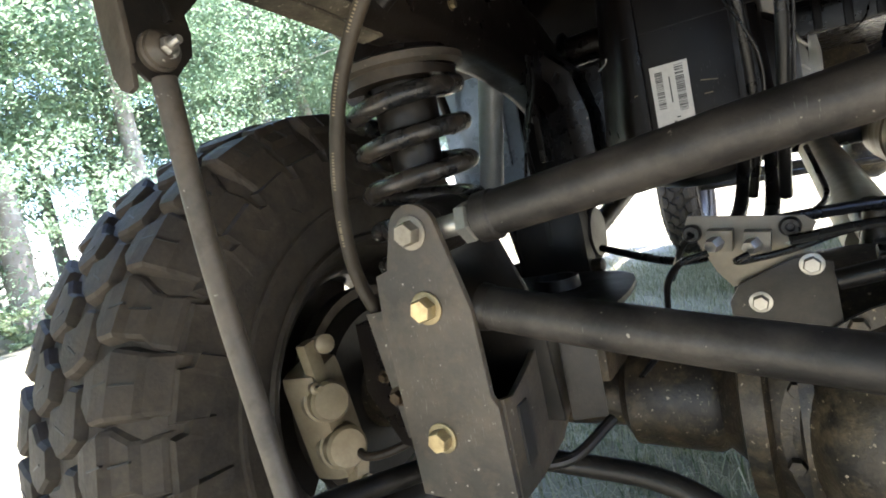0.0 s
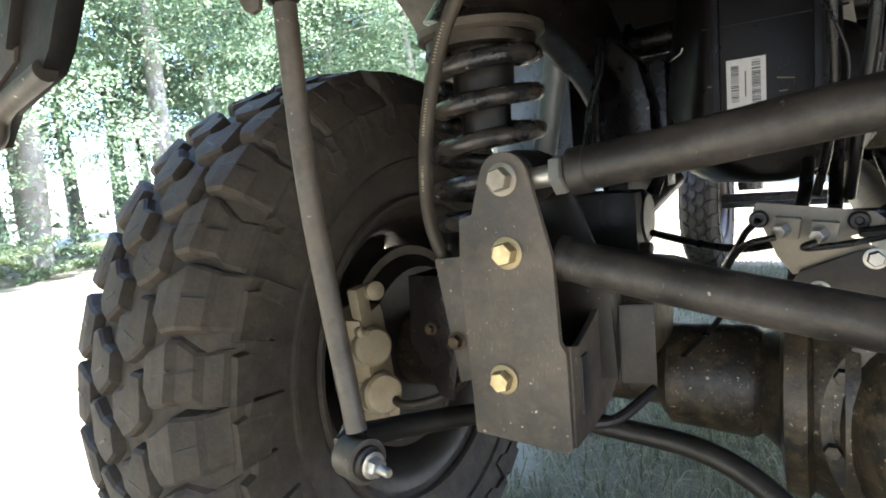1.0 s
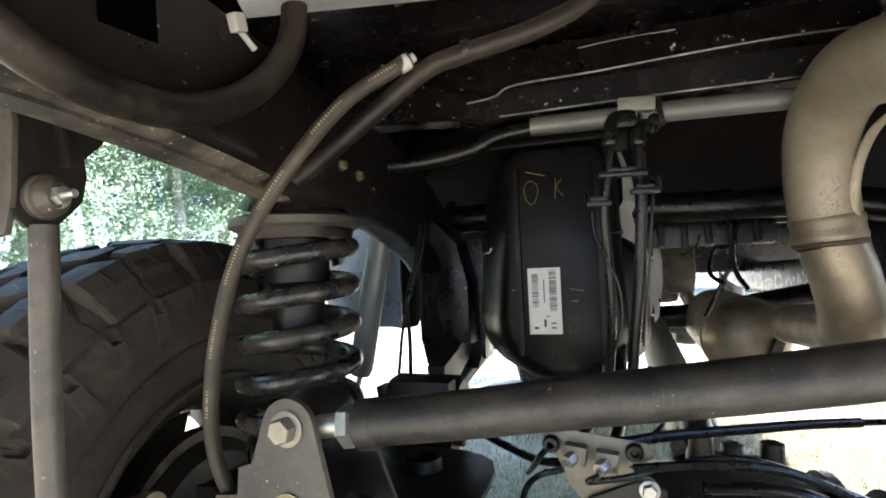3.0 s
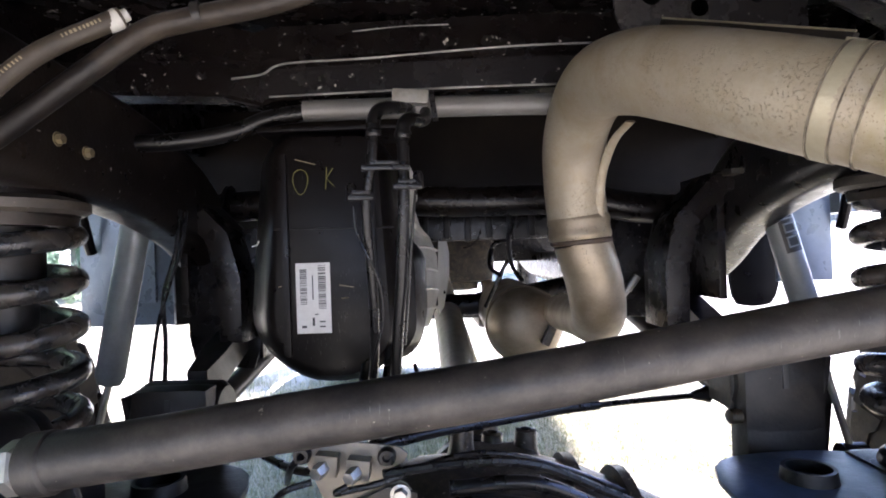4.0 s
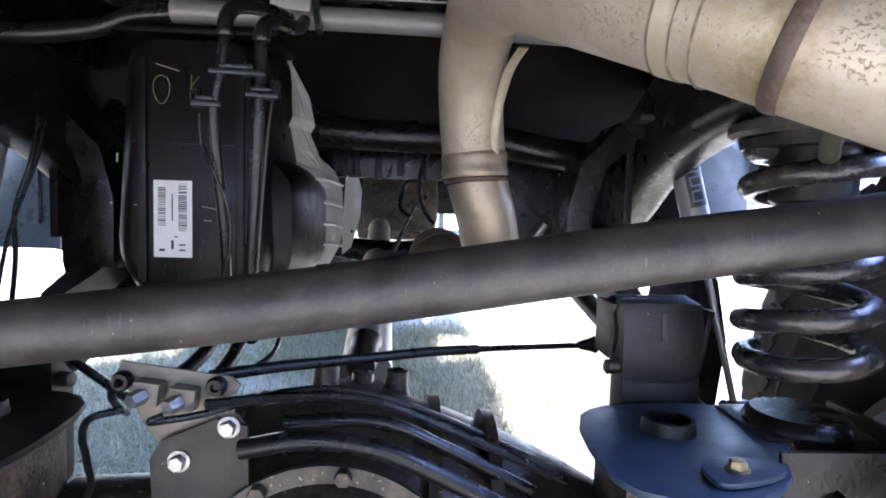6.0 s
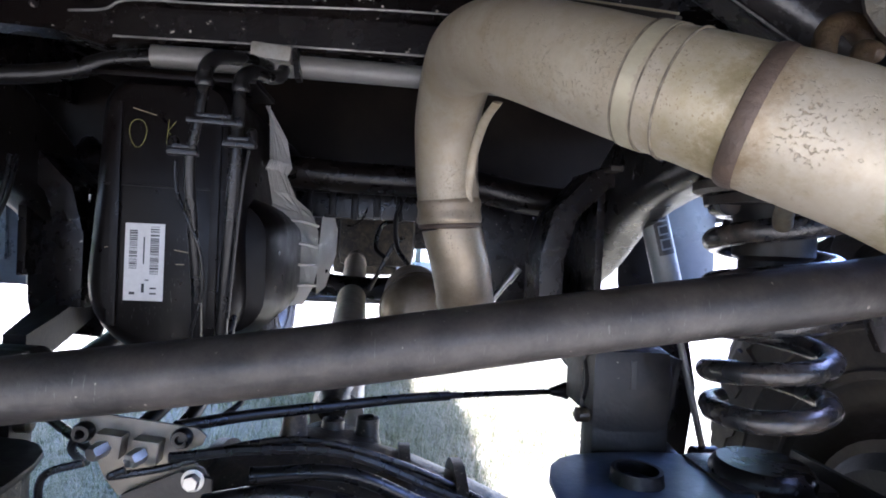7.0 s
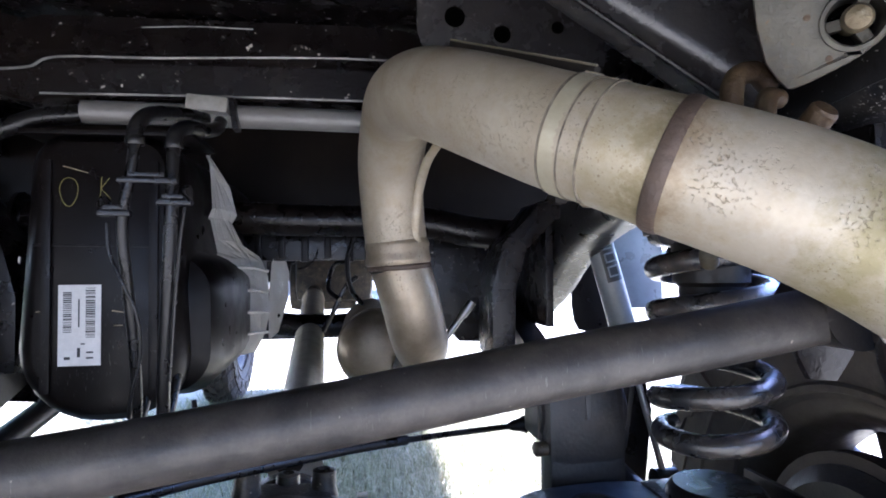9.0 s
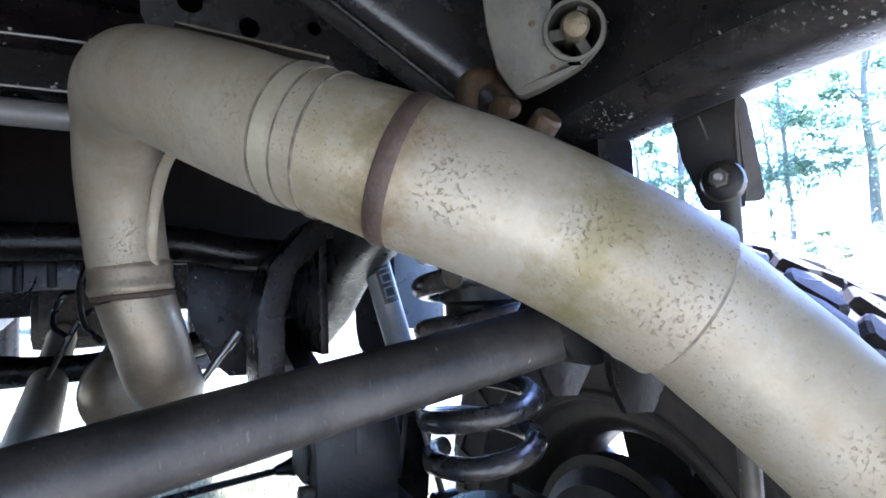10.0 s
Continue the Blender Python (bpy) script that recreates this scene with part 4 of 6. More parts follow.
def build_track_bar():
    t = thing("track_bar", (-0.36, -0.268, 0.69), "dusty black bent steel track bar spanning from axle to frame", "track bar")
    part("tube", tube(BAR, 0.0180, 32, 6), BAR_BLACK, t, "scuffed black tube")
    d = Vector((1, 0, 0.11)).normalized()
    part("collar", lathe((-0.286, -0.283, 0.7025), d, [(-0.004, 0.013), (-0.002, 0.0200), (0.012, 0.0200), (0.014, 0.0178)], 32), BAR_BLACK, t)
    part("jam_nut", hex_head(bmesh.new(), (-0.303, -0.283, 0.7005), d, 0.030, 0.011, 0.2), STEEL, t)
    part("threaded_shank", lathe((-0.326, -0.283, 0.699), d, [(0, 0.0095), (0.03, 0.0095)], 18), STEEL, t)
    part("rod_end", lathe((-0.344, -0.283, 0.701), (0, 1, 0), [(-0.002, 0.012), (0.0, 0.022), (0.012, 0.025), (0.045, 0.025), (0.055, 0.022), (0.058, 0.012)], 28), SATIN_BLACK, t, "black rubber-bushed rod end")
    part("frame_eye", lathe((0.402, -0.300, 0.805), (0, 1, 0), [(0, 0.014), (0, 0.024), (0.045, 0.024), (0.045, 0.014)], 28), SATIN_BLACK, t)
    return t


build_track_bar()

low = thing("axle_brace_tube", (-0.32, -0.262, 0.61), "dusty black steel brace tube below the track bar", "brace tube")
part("tube", tube([(-0.305, -0.276, 0.629), (-0.20, -0.280, 0.608), (-0.06, -0.28, 0.581), (0.10, -0.26, 0.545), (0.24, -0.20, 0.505), (0.30, -0.12, 0.49)], 0.0182, 28, 6), BAR_BLACK, low)
part("weld_collar", lathe((-0.306, -0.276, 0.629), (1, 0.02, -0.16), [(0, 0.014), (0, 0.020), (0.008, 0.019), (0.012, 0.016)], 24), SATIN_BLACK, low)


# ---- frame mount of the track bar ----
fm = thing("track_bar_mount", (0.41, -0.24, 0.90), "black frame bracket holding the end of the track bar", "bracket")
settle(fm, 0, -0.012, -0.004)
tab = [(0.398, 0.845), (0.398, 0.80), (0.402, 0.775), (0.411, 0.758), (0.432, 0.756), (0.446, 0.775), (0.452, 0.83), (0.46, 0.87), (0.44, 0.88)]
part("rear_plate", plate(tab, upright(-0.297), 0.006, 0.0015), BLACK_PAINT, fm)
part("front_plate", plate(tab, upright(-0.230), 0.006, 0.0015), BLACK_PAINT, fm)
part("gusset_plate", box((0.425, -0.264, 0.893), (0.03, 0.058, 0.06), (0, 0, 0), 0.004), BLACK_PAINT, fm)
bolt_parts((0.410, -0.303, 0.803), (0, -1, 0), 0.0185, fm, STEEL)


# ---- fuel tank ----
def rounded_outline(x0, x1, z0, z1, radii, n=7):
    bl, br, tr, tl = radii
    return (arc(x0 + bl, z0 + bl, bl, 180, 270, n) + arc(x1 - br, z0 + br, br, 270, 360, n) + arc(x1 - tr, z1 - tr, tr, 0, 90, n) + arc(x0 + tl, z1 - tl, tl, 90, 180, n))


def loft(sections):
    bm = bmesh.new()
    rings = [[bm.verts.new(p) for p in sec] for sec in sections]
    n = len(rings[0])
    for a, b in zip(rings, rings[1:]):
        for i in range(n):
            bm.faces.new((a[i], a[(i + 1) % n], b[(i + 1) % n], b[i]))
    bm.faces.new(rings[0])
    bm.faces.new(rings[-1][::-1])
    return bm


def build_tank():
    t = thing("fuel_tank", (-0.19, 0.25, 0.67), "black moulded plastic fuel tank with a white barcode label", "fuel tank")
    # the side facing outwards is chamfered, and the shell narrows a little towards its top
    secs = []
    for y, ins, x0 in ((0.063, 0.024, -0.249), (0.067, 0.012, -0.254), (0.080, 0.003, -0.262), (0.115, 0.0, -0.279), (0.150, 0.0, -0.297), (0.185, 0.0, -0.312), (0.50, 0.0, -0.316), (0.75, 0.01, -0.31), (0.80, 0.04, -0.31)):
        o = rounded_outline(x0 + ins * 0.4, -0.088 - ins, 0.668 + ins, 0.988 - ins, (0.084 - ins, 0.072 - ins, 0.038 - ins * 0.8, 0.038 - ins * 0.8))
        secs.append([(x + 0.016 * max(0.0, (z - 0.75) / 0.24) * (-0.17 - x) / 0.1, y, z) for x, z in o])
    shell = part("tank_shell", loft(secs), PLASTIC, t)
    secs = []
    for y, ins in ((0.10, 0.025), (0.11, 0.008), (0.14, 0.0), (0.34, 0.004), (0.50, 0.03)):
        o = rounded_outline(-0.15, -0.062 - ins, 0.684 + ins, 0.862 - ins, (0.03, 0.046, 0.05, 0.03))
        secs.append([(x, y, z) for x, z in o])
    part("side_bulge", loft(secs), PLASTIC, t, "rounded side bulge of the tank")
    # moulded seams
    seam = bmesh.new()
    for x in (-0.226, -0.118):
        add_box(seam, (x, 0.0625, 0.83), (0.010, 0.006, 0.25), (0, 0, 0), 0.0025)
    part("moulded_ridge", seam, PLASTIC, shell)
    part("parting_seam", box((-0.165, 0.0635, 0.862), (0.15, 0.004, 0.0022), (0, 1.0, 0), 0.0008), PLASTIC, shell)
    part("top_flange", box((-0.17, 0.12, 0.988), (0.18, 0.10, 0.006), (0, 0, 0), 0.002), PLASTIC, t)
    # label with bar codes
    lab = part("label", box((-0.1925, 0.0622, 0.777), (0.0425, 0.0008, 0.0865), (0, 0, 0), 0.0003), LABEL_WHITE, t, "white paper barcode label")
    rng = random.Random(9)
    for cx, w, z0, z1 in ((-0.2045, 0.0085, 0.770, 0.812), (-0.1815, 0.0095, 0.764, 0.817)):
        z = z0
        while z < z1:
            h = rng.choice((0.0006, 0.0009, 0.0014))
            part("bar", box((cx, 0.0616, z), (w, 0.0003, h)), INK_AND_GAP_BLACK, lab, smooth=False)
            z += h + rng.choice((0.0007, 0.0010, 0.0014))
    for cx, z, w, h in ((-0.193, 0.79, 0.0014, 0.030), (-0.2045, 0.742, 0.006, 0.003), (-0.193, 0.748, 0.003, 0.010), (-0.182, 0.748, 0.007, 0.0018), (-0.182, 0.742, 0.007, 0.0018), (-0.189, 0.757, 0.004, 0.0014)):
        part("print_bar", box((cx, 0.0616, z), (w, 0.0003, h)), INK_AND_GAP_BLACK, lab, smooth=False)
    # paint-marker letters
    ring = []
    for i in range(25):
        a = 2 * math.pi * i / 24
        ring.append((-0.204 + 0.0090 * math.cos(a) + 0.001 * math.sin(2 * a), 0.0612, 0.920 + 0.0155 * math.sin(a)))
    part("marker_letter_o", tube(ring, 0.00036, 6, 1, curve=False), CHALK, t, "yellow hand-drawn letter O")
    k = bmesh.new()
    for a, b in (((-0.171, 0.937), (-0.173, 0.910)), ((-0.163, 0.936), (-0.172, 0.924)), ((-0.172, 0.924), (-0.162, 0.913))):
        add_tube(k, [(a[0], 0.0612, a[1]), (b[0], 0.0612, b[1])], 0.00036, 6)
    part("marker_letter_k", k, CHALK, t, "yellow hand-drawn letter K")
    for a, b in (((-0.210, 0.948), (-0.185, 0.941)), ((-0.160, 0.792), (-0.142, 0.789)), ((-0.158, 0.776), (-0.149, 0.776)), ((-0.235, 0.792), (-0.228, 0.793))):
        part("scratch_mark", tube([(a[0], 0.0612, a[1]), (b[0], 0.0612, b[1])], 0.0006, 6), HOSE_PRINT, t)
    part("scratch_mark", tube([(-0.294, 0.142, 0.845), (-0.274, 0.103, 0.846), (-0.269, 0.094, 0.851)], 0.0011, 6), LABEL_WHITE, t, "white scuff across the chamfered side")
    return t


build_tank()


# ---- vent pipes in front of the tank ----
def build_vent_pipes():
    v = thing("vent_pipe_pair", (-0.085, -0.04, 0.68), "pair of black vent pipes clipped together beside the tank", "pipes")
    part("pipe", tube([(-0.097, -0.051, 0.962), (-0.099, -0.053, 0.93), (-0.107, -0.053, 0.88), (-0.106, -0.042, 0.82), (-0.106, -0.025, 0.76), (-0.112, 0.0, 0.70), (-0.122, 0.02, 0.655)], 0.0050, 14), LINE, v)
    part("pipe", tube([(-0.068, -0.036, 0.962), (-0.068, -0.040, 0.93), (-0.069, -0.042, 0.88), (-0.074, -0.034, 0.81), (-0.081, -0.02, 0.75), (-0.088, 0.0, 0.69), (-0.092, 0.02, 0.65)], 0.0063, 14), LINE, v)
    part("wire", tube([(-0.120, -0.052, 0.878), (-0.117, -0.053, 0.85), (-0.104, -0.055, 0.82), (-0.095, -0.048, 0.79), (-0.096, -0.04, 0.755), (-0.110, -0.025, 0.71), (-0.12, 0.0, 0.66)], 0.0016, 8), LINE, v)
    part("wire", tube([(-0.056, -0.045, 0.893), (-0.060, -0.045, 0.86), (-0.066, -0.040, 0.80), (-0.074, -0.028, 0.73)], 0.0015, 8), LINE, v)
    part("elbow_hose", tube([(-0.0975, -0.051, 0.950), (-0.097, -0.049, 0.966), (-0.092, -0.035, 0.981), (-0.080, 0.0, 0.992), (-0.070, 0.04, 1.000), (-0.066, 0.065, 1.004)], 0.0072, 16), LINE, v, "black rubber elbow hose")
    part("elbow_hose", tube([(-0.068, -0.037, 0.950), (-0.067, -0.034, 0.964), (-0.061, -0.018, 0.974), (-0.052, 0.010, 0.978), (-0.047, 0.035, 0.986), (-0.047, 0.055, 0.998)], 0.0074, 16), LINE, v, "black rubber elbow hose")
    for x, y, z, w in ((-0.086, -0.050, 0.9165, 0.050), (-0.112, -0.056, 0.886, 0.026), (-0.064, -0.048, 0.897, 0.030)):
        c = part("clip", box((x, y, z), (w, 0.014, 0.0055), (0, 0, 8), 0.0018), LINE, v)
        part("clip_lip", box((x, y - 0.006, z + 0.005), (w * 0.6, 0.003, 0.004), (0, 0, 8), 0.001), LINE, c)
    for x, y, z in ((-0.121, -0.056, 0.894), (-0.053, -0.046, 0.906)):
        part("clip_peg", lathe((x, y, z - 0.010), (0, 0, 1), [(0, 0.0055), (0.013, 0.0055), (0.017, 0.003)], 14), LINE, v)
    for x, y, z in ((-0.0972, -0.051, 0.953), (-0.068, -0.0365, 0.953)):
        part("hose_collar", lathe((x, y, z - 0.004), (0, 0.03, 1), [(0, 0.0080), (0.002, 0.0088), (0.006, 0.0088), (0.008, 0.0080)], 18), LINE, v)
    return v


build_vent_pipes()

ct = thing("cross_tube", (0, 0.10, 1.01), "pale grey cross tube under the body floor", "tube")
part("tube", tube([(-0.205, 0.095, 1.016), (0.0, 0.10, 1.016), (0.16, 0.105, 1.014), (0.40, 0.12, 1.01)], 0.0135, 20), TUBE_GREY, ct)
part("dark_sleeve", tube([(-0.50, 0.06, 0.980), (-0.38, 0.075, 0.978), (-0.30, 0.09, 0.990), (-0.25, 0.095, 1.008), (-0.20, 0.095, 1.014)], 0.0110, 18), LINE, ct)
part("metal_clip", box((-0.066, 0.080, 1.024), (0.046, 0.02, 0.018), (0, 5, 0), 0.004), ALU, ct, "bright aluminium clip")
part("clip_tab", box((-0.038, 0.085, 1.014), (0.007, 0.02, 0.036), (0, -8, 0), 0.002), LINE, ct)


# ---- crinkled heat shield ----
def build_shield():
    s = thing("heat_shield", (-0.05, 0.28, 0.70), "crinkled grey aluminium heat shield beside the tank", "heat shield")
    rng = random.Random(14)
    # height, near edge (x, y), far edge (x, y): the sheet stands almost along the vehicle
    rows = [(0.985, -0.091, 0.180, -0.090, 0.186), (0.955, -0.092, 0.190, -0.080, 0.240), (0.918, -0.091, 0.200, -0.073, 0.270), (0.906, -0.097, 0.205, -0.077, 0.270), (0.876, -0.101, 0.215, -0.070, 0.312),
            (0.860, -0.099, 0.220, -0.059, 0.388), (0.850, -0.087, 0.262, -0.055, 0.400), (0.825, -0.084, 0.262, -0.052, 0.405), (0.800, -0.082, 0.262, -0.050, 0.410), (0.765, -0.086, 0.262, -0.048, 0.415), (0.730, -0.083, 0.265, -0.050, 0.420), (0.703, -0.082, 0.265, -0.062, 0.385)]
    bm = bmesh.new()
    grid = []
    for k, (z, lx, ly, rx, ry) in enumerate(rows):
        row = []
        for i in range(8):
            f = i / 7
            p = Vector((lx, ly, z + 0.012 * f)).lerp(Vector((rx, ry, z - 0.004)), f)
            p += Vector((rng.gauss(0, 0.0013) + 0.003 * math.sin(f * 7.0 + k), 0, rng.gauss(0, 0.0008)))
            row.append(bm.verts.new(p))
        grid.append(row)
    for a, b in zip(grid, grid[1:]):
        for i in range(7):
            bm.faces.new((a[i], a[i + 1], b[i + 1], b[i]))
    bmesh.ops.solidify(bm, geom=bm.faces[:], thickness=0.0012)
    sheet = part("sheet", bm, FOIL, s, smooth=False)
    for z in (0.838, 0.802, 0.768, 0.735):
        near, far = Vector((-0.082, 0.268, z)), Vector((-0.049, 0.405, z - 0.006))
        part("pressed_rib", tube([near, near.lerp(far, 0.5) + Vector((0.003, 0, 0.003)), far], 0.0026, 8), FOIL, sheet)
    # folded end, turned towards the pipe
    bm = bmesh.new()
    ring = [(-0.046, 0.430, 0.846), (-0.040, 0.465, 0.872), (-0.034, 0.492, 0.868), (-0.027, 0.525, 0.828), (-0.028, 0.520, 0.782), (-0.040, 0.470, 0.722), (-0.050, 0.422, 0.712), (-0.050, 0.420, 0.770)]
    mid = bm.verts.new((-0.034, 0.470, 0.795))
    edge = [bm.verts.new(p) for p in ring]
    for k in range(len(edge)):
        bm.faces.new((mid, edge[k], edge[(k + 1) % len(edge)]))
    bmesh.ops.solidify(bm, geom=bm.faces[:], thickness=0.0014)
    part("folded_end", bm, FOIL, s, smooth=False)
    part("rivet", lathe((-0.040, 0.462, 0.752), (0.8, -0.5, 0), [(0, 0.004), (0.003, 0.003)], 10), HOLE, s)
    return s


build_shield()


# ---- exhaust ----
def build_exhaust():
    e = thing("exhaust_pipe", (0.17, 0.17, 0.70), "weathered stainless exhaust pipe bending over the axle", "exhaust pipe")
    R = 0.0405
    lower = [(0.215, 0.62, 0.690), (0.210, 0.42, 0.704), (0.200, 0.285, 0.714), (0.192, 0.215, 0.724), (0.182, 0.172, 0.750), (0.170, 0.152, 0.795), (0.157, 0.148, 0.838)]
    part("lower_pipe", tube(lower, R * 0.96, 32, 6), LOWER_STEEL, e)
    part("lower_joint", lathe((0.1555, 0.149, 0.838), (-0.06, -0.02, 1), [(0, R), (0.003, R + 0.0022), (0.008, R + 0.0028), (0.013, R + 0.0014), (0.020, R + 0.0010), (0.026, R + 0.0022), (0.030, R + 0.0016), (0.034, R)], 36), LOWER_STEEL, e)
    part("lower_weld", lathe((0.157, 0.149, 0.8325), (-0.06, -0.02, 1), [(0, R), (0.002, R + 0.0016), (0.005, R + 0.0018), (0.008, R)], 36), WELD, e)
    over = [(0.1535, 0.149, 0.862), (0.148, 0.140, 0.910), (0.144, 0.112, 0.964), (0.147, 0.062, 1.000), (0.152, -0.005, 1.010), (0.164, -0.080, 0.996), (0.182, -0.140, 0.974), (0.208, -0.200, 0.946), (0.2365, -0.246, 0.9215), (0.261, -0.273, 0.9065), (0.286, -0.2935, 0.8925)]
    part("bend_pipe", tube(over, [R, R, R, R, R + 0.0005, R + 0.0005, R, R - 0.0008, R - 0.0016, R - 0.0012, R - 0.0004], 48, 8), EXHAUST_WELDED, e)
    # a flat band between two crimp lines and a third line, ahead of the weld
    RB = R - 0.0013
    d = Vector((0.66, -0.65, -0.38)).normalized()
    along_pipe = Vector((0.0245, -0.027, -0.015)).normalized()
    ring_at = Vector((0.2405, -0.2504, 0.9190))
    for f, gain in ((-0.0014, 0.0006), (0.0130, 0.0006), (0.0265, 0.0009)):
        c = ring_at + along_pipe * f
        part("crimp_groove", lathe(c, d, [(-0.0011, RB - 0.001), (-0.0006, RB + 0.0004 + gain), (0.0006, RB + 0.0004 + gain), (0.0011, RB - 0.001)], 56), FLAKED, e, "dirt-filled crimp line")
    part("clamp_band", lathe(ring_at + along_pipe * 0.0058, d, [(-0.0062, RB - 0.001), (-0.0054, RB + 0.0010), (0.0054, RB + 0.0010), (0.0062, RB - 0.001)], 72), BAND, e, "flat steel band round the pipe")
    part("clamp_buckle", box((0.2585, -0.2475, 0.9590), (0.013, 0.010, 0.005), (0, 20, -32), 0.0012), BAND, e)
    part("clamp_tail", box((0.262, -0.248, 0.9575), (0.024, 0.010, 0.0016), (0, 12, -25), 0.0004), EXHAUST, e)
    d2 = Vector((0.052, -0.038, -0.028)).normalized()
    part("weld_band", lathe((0.2850, -0.2925, 0.8930), d2, [(-0.004, R - 0.001), (-0.003, R + 0.0006), (0.0, R + 0.0016), (0.003, R + 0.0017), (0.006, R + 0.0012), (0.008, R - 0.0005)], 56), WELD, e, "dark brown heat-stained weld band")
    sleeve = [(0.286, -0.2935, 0.8925), (0.3135, -0.310, 0.8795), (0.343, -0.325, 0.865), (0.375, -0.342, 0.8445), (0.408, -0.3595, 0.8205)]
    part("tail_sleeve", tube(sleeve, [R + 0.0004, R + 0.0008, R + 0.0010, R + 0.0014, R + 0.0030], 56, 8), EXHAUST_BEND, e, "pipe sleeve with a greenish water stain")
    tail = [(0.375, -0.342, 0.8445), (0.408, -0.3595, 0.8205), (0.430, -0.373, 0.797), (0.453, -0.389, 0.770), (0.492, -0.415, 0.720), (0.532, -0.44, 0.660)]
    part("tail_pipe", tube(tail, R - 0.0010, 48, 8), EXHAUST, e)
    dj = Vector((0.033, -0.0175, -0.024)).normalized()
    part("sleeve_weld", lathe(Vector((0.408, -0.3595, 0.8205)) - dj * 0.001, dj, [(0, R), (0.0005, R + 0.0022), (0.002, R + 0.0012), (0.0045, R - 0.0012)], 48), FLAKED, e)
    part("hanger_foot", tube([(0.325, -0.272, 0.852), (0.332, -0.256, 0.842), (0.336, -0.250, 0.835), (0.337, -0.248, 0.833)], [0.006, 0.0062, 0.006, 0.003], 14, 4), RUBBER_GREY, e, "short grey tongue below the pipe")
    ends = Vector((0.190, -0.085, 1.0410)), Vector((0.2635, -0.240, 0.9650))
    lip = box((0, 0, 0), (0.006, (ends[1] - ends[0]).length, 0.0075), (0, 0, 0), 0.0005)
    lip.transform(Matrix.Translation((ends[0] + ends[1]) / 2) @ (ends[1] - ends[0]).to_track_quat("Y", "Z").to_matrix().to_4x4())
    # Face is black for its shade; the pale tube paints its lit top edge.
    shield_lip = part("shield_lip", lip, SATIN_BLACK, e, "thin shield lip along the pipe")
    part("bright_edge", tube([ends[0] + Vector((-0.001, -0.003, 0.0040)), ends[1] + Vector((-0.001, -0.003, 0.0040))], 0.0009, 8), BAND, shield_lip)
    strip = []
    for c in smooth_path([(0.192, 0.028, 0.972), (0.184, 0.070, 0.958), (0.177, 0.100, 0.925), (0.174, 0.112, 0.885), (0.176, 0.116, 0.868)], 5):
        strip.append([c + Vector((math.cos(a) * 0.0060, math.sin(a) * 0.0025, math.sin(a) * 0.002)) for a in (2 * math.pi * k / 12 for k in range(12))])
    part("bend_shield", loft(strip), EXHAUST, e, "flat flange strip inside the bend")
    part("hanger_stud", lathe((0.344, -0.318, 0.899), (0.10, -0.60, 0.50), [(0, 0.0105), (0.008, 0.0090), (0.012, 0.0080), (0.025, 0.0076), (0.0268, 0.0062), (0.0272, 0.003)], 24), RUSTY, e, "rusty hanger stud")
    part("stud_weld", lathe((0.3440, -0.3215, 0.8985), (0.10, -0.60, 0.50), [(0.004, 0.0085), (0.006, 0.0112), (0.010, 0.0104), (0.013, 0.0082)], 20), WELD, e, "rough dark weld round the stud")
    return e


build_exhaust()

hr = thing("hanger_rod", (0.318, -0.27, 0.91), "bent rusty steel exhaust hanger rod", "hanger")
part("rod", tube([(0.316, -0.290, 0.898), (0.315, -0.286, 0.925), (0.321, -0.282, 0.944), (0.336, -0.279, 0.950), (0.352, -0.27, 0.946)], 0.0068, 16), RUSTY, hr)
part("rod", tube([(0.331, -0.298, 0.896), (0.331, -0.294, 0.916), (0.336, -0.290, 0.930), (0.348, -0.284, 0.932)], 0.0062, 16), RUSTY, hr)
settle(hr, 0.012, -0.004, 0.004)

rm = thing("rubber_hanger", (0.36, -0.31, 0.96), "grey dusty rubber exhaust hanger with a rusty pin", "hanger")
pin_at = Vector((0.3670, -0.338, 0.9645))
mh = look(pin_at, pin_at + Vector((-0.30, -0.36, -0.13)))
toward = mh.to_3x3() @ Vector((0, 0, -1))
blk = rounded([(0.050, 0.050), (0.046, -0.010), (0.034, -0.031), (0.028, -0.032), (0.000, -0.021), (-0.010, -0.014), (0.004, -0.013), (0.013, -0.004), (0.014, 0.006), (0.010, 0.014), (0.006, 0.050)], 1)
part("rubber_block", plate(blk, mh @ Matrix.Translation((0, 0, 0.004)), 0.045, 0.005), RUBBER_GREY, rm)
part("rubber_eye", lathe(pin_at - toward * 0.004, toward, [(-0.040, 0.0125), (-0.040, 0.0165), (-0.004, 0.0172), (0.002, 0.0162), (0.002, 0.0140), (-0.010, 0.0128)], 32, True), RUBBER_GREY, rm, "thick grey rubber eye")
for turn in (25, 150, 265):
    a = radians(turn)
    part("web", plate([(-0.003, 0.005), (-0.003, 0.0142), (0.003, 0.0142), (0.003, 0.005)], mh @ Matrix.Rotation(a, 4, "Z") @ Matrix.Translation((0, 0, 0.010)), 0.03, 0.001), RUBBER_GREY, rm)
part("pin", lathe(pin_at, toward, [(-0.045, 0.0062), (0.002, 0.0066), (0.003, 0.0074), (0.011, 0.0074), (0.0145, 0.0060), (0.016, 0.0025)], 20), CORRODED, rm, "corroded steel pin")
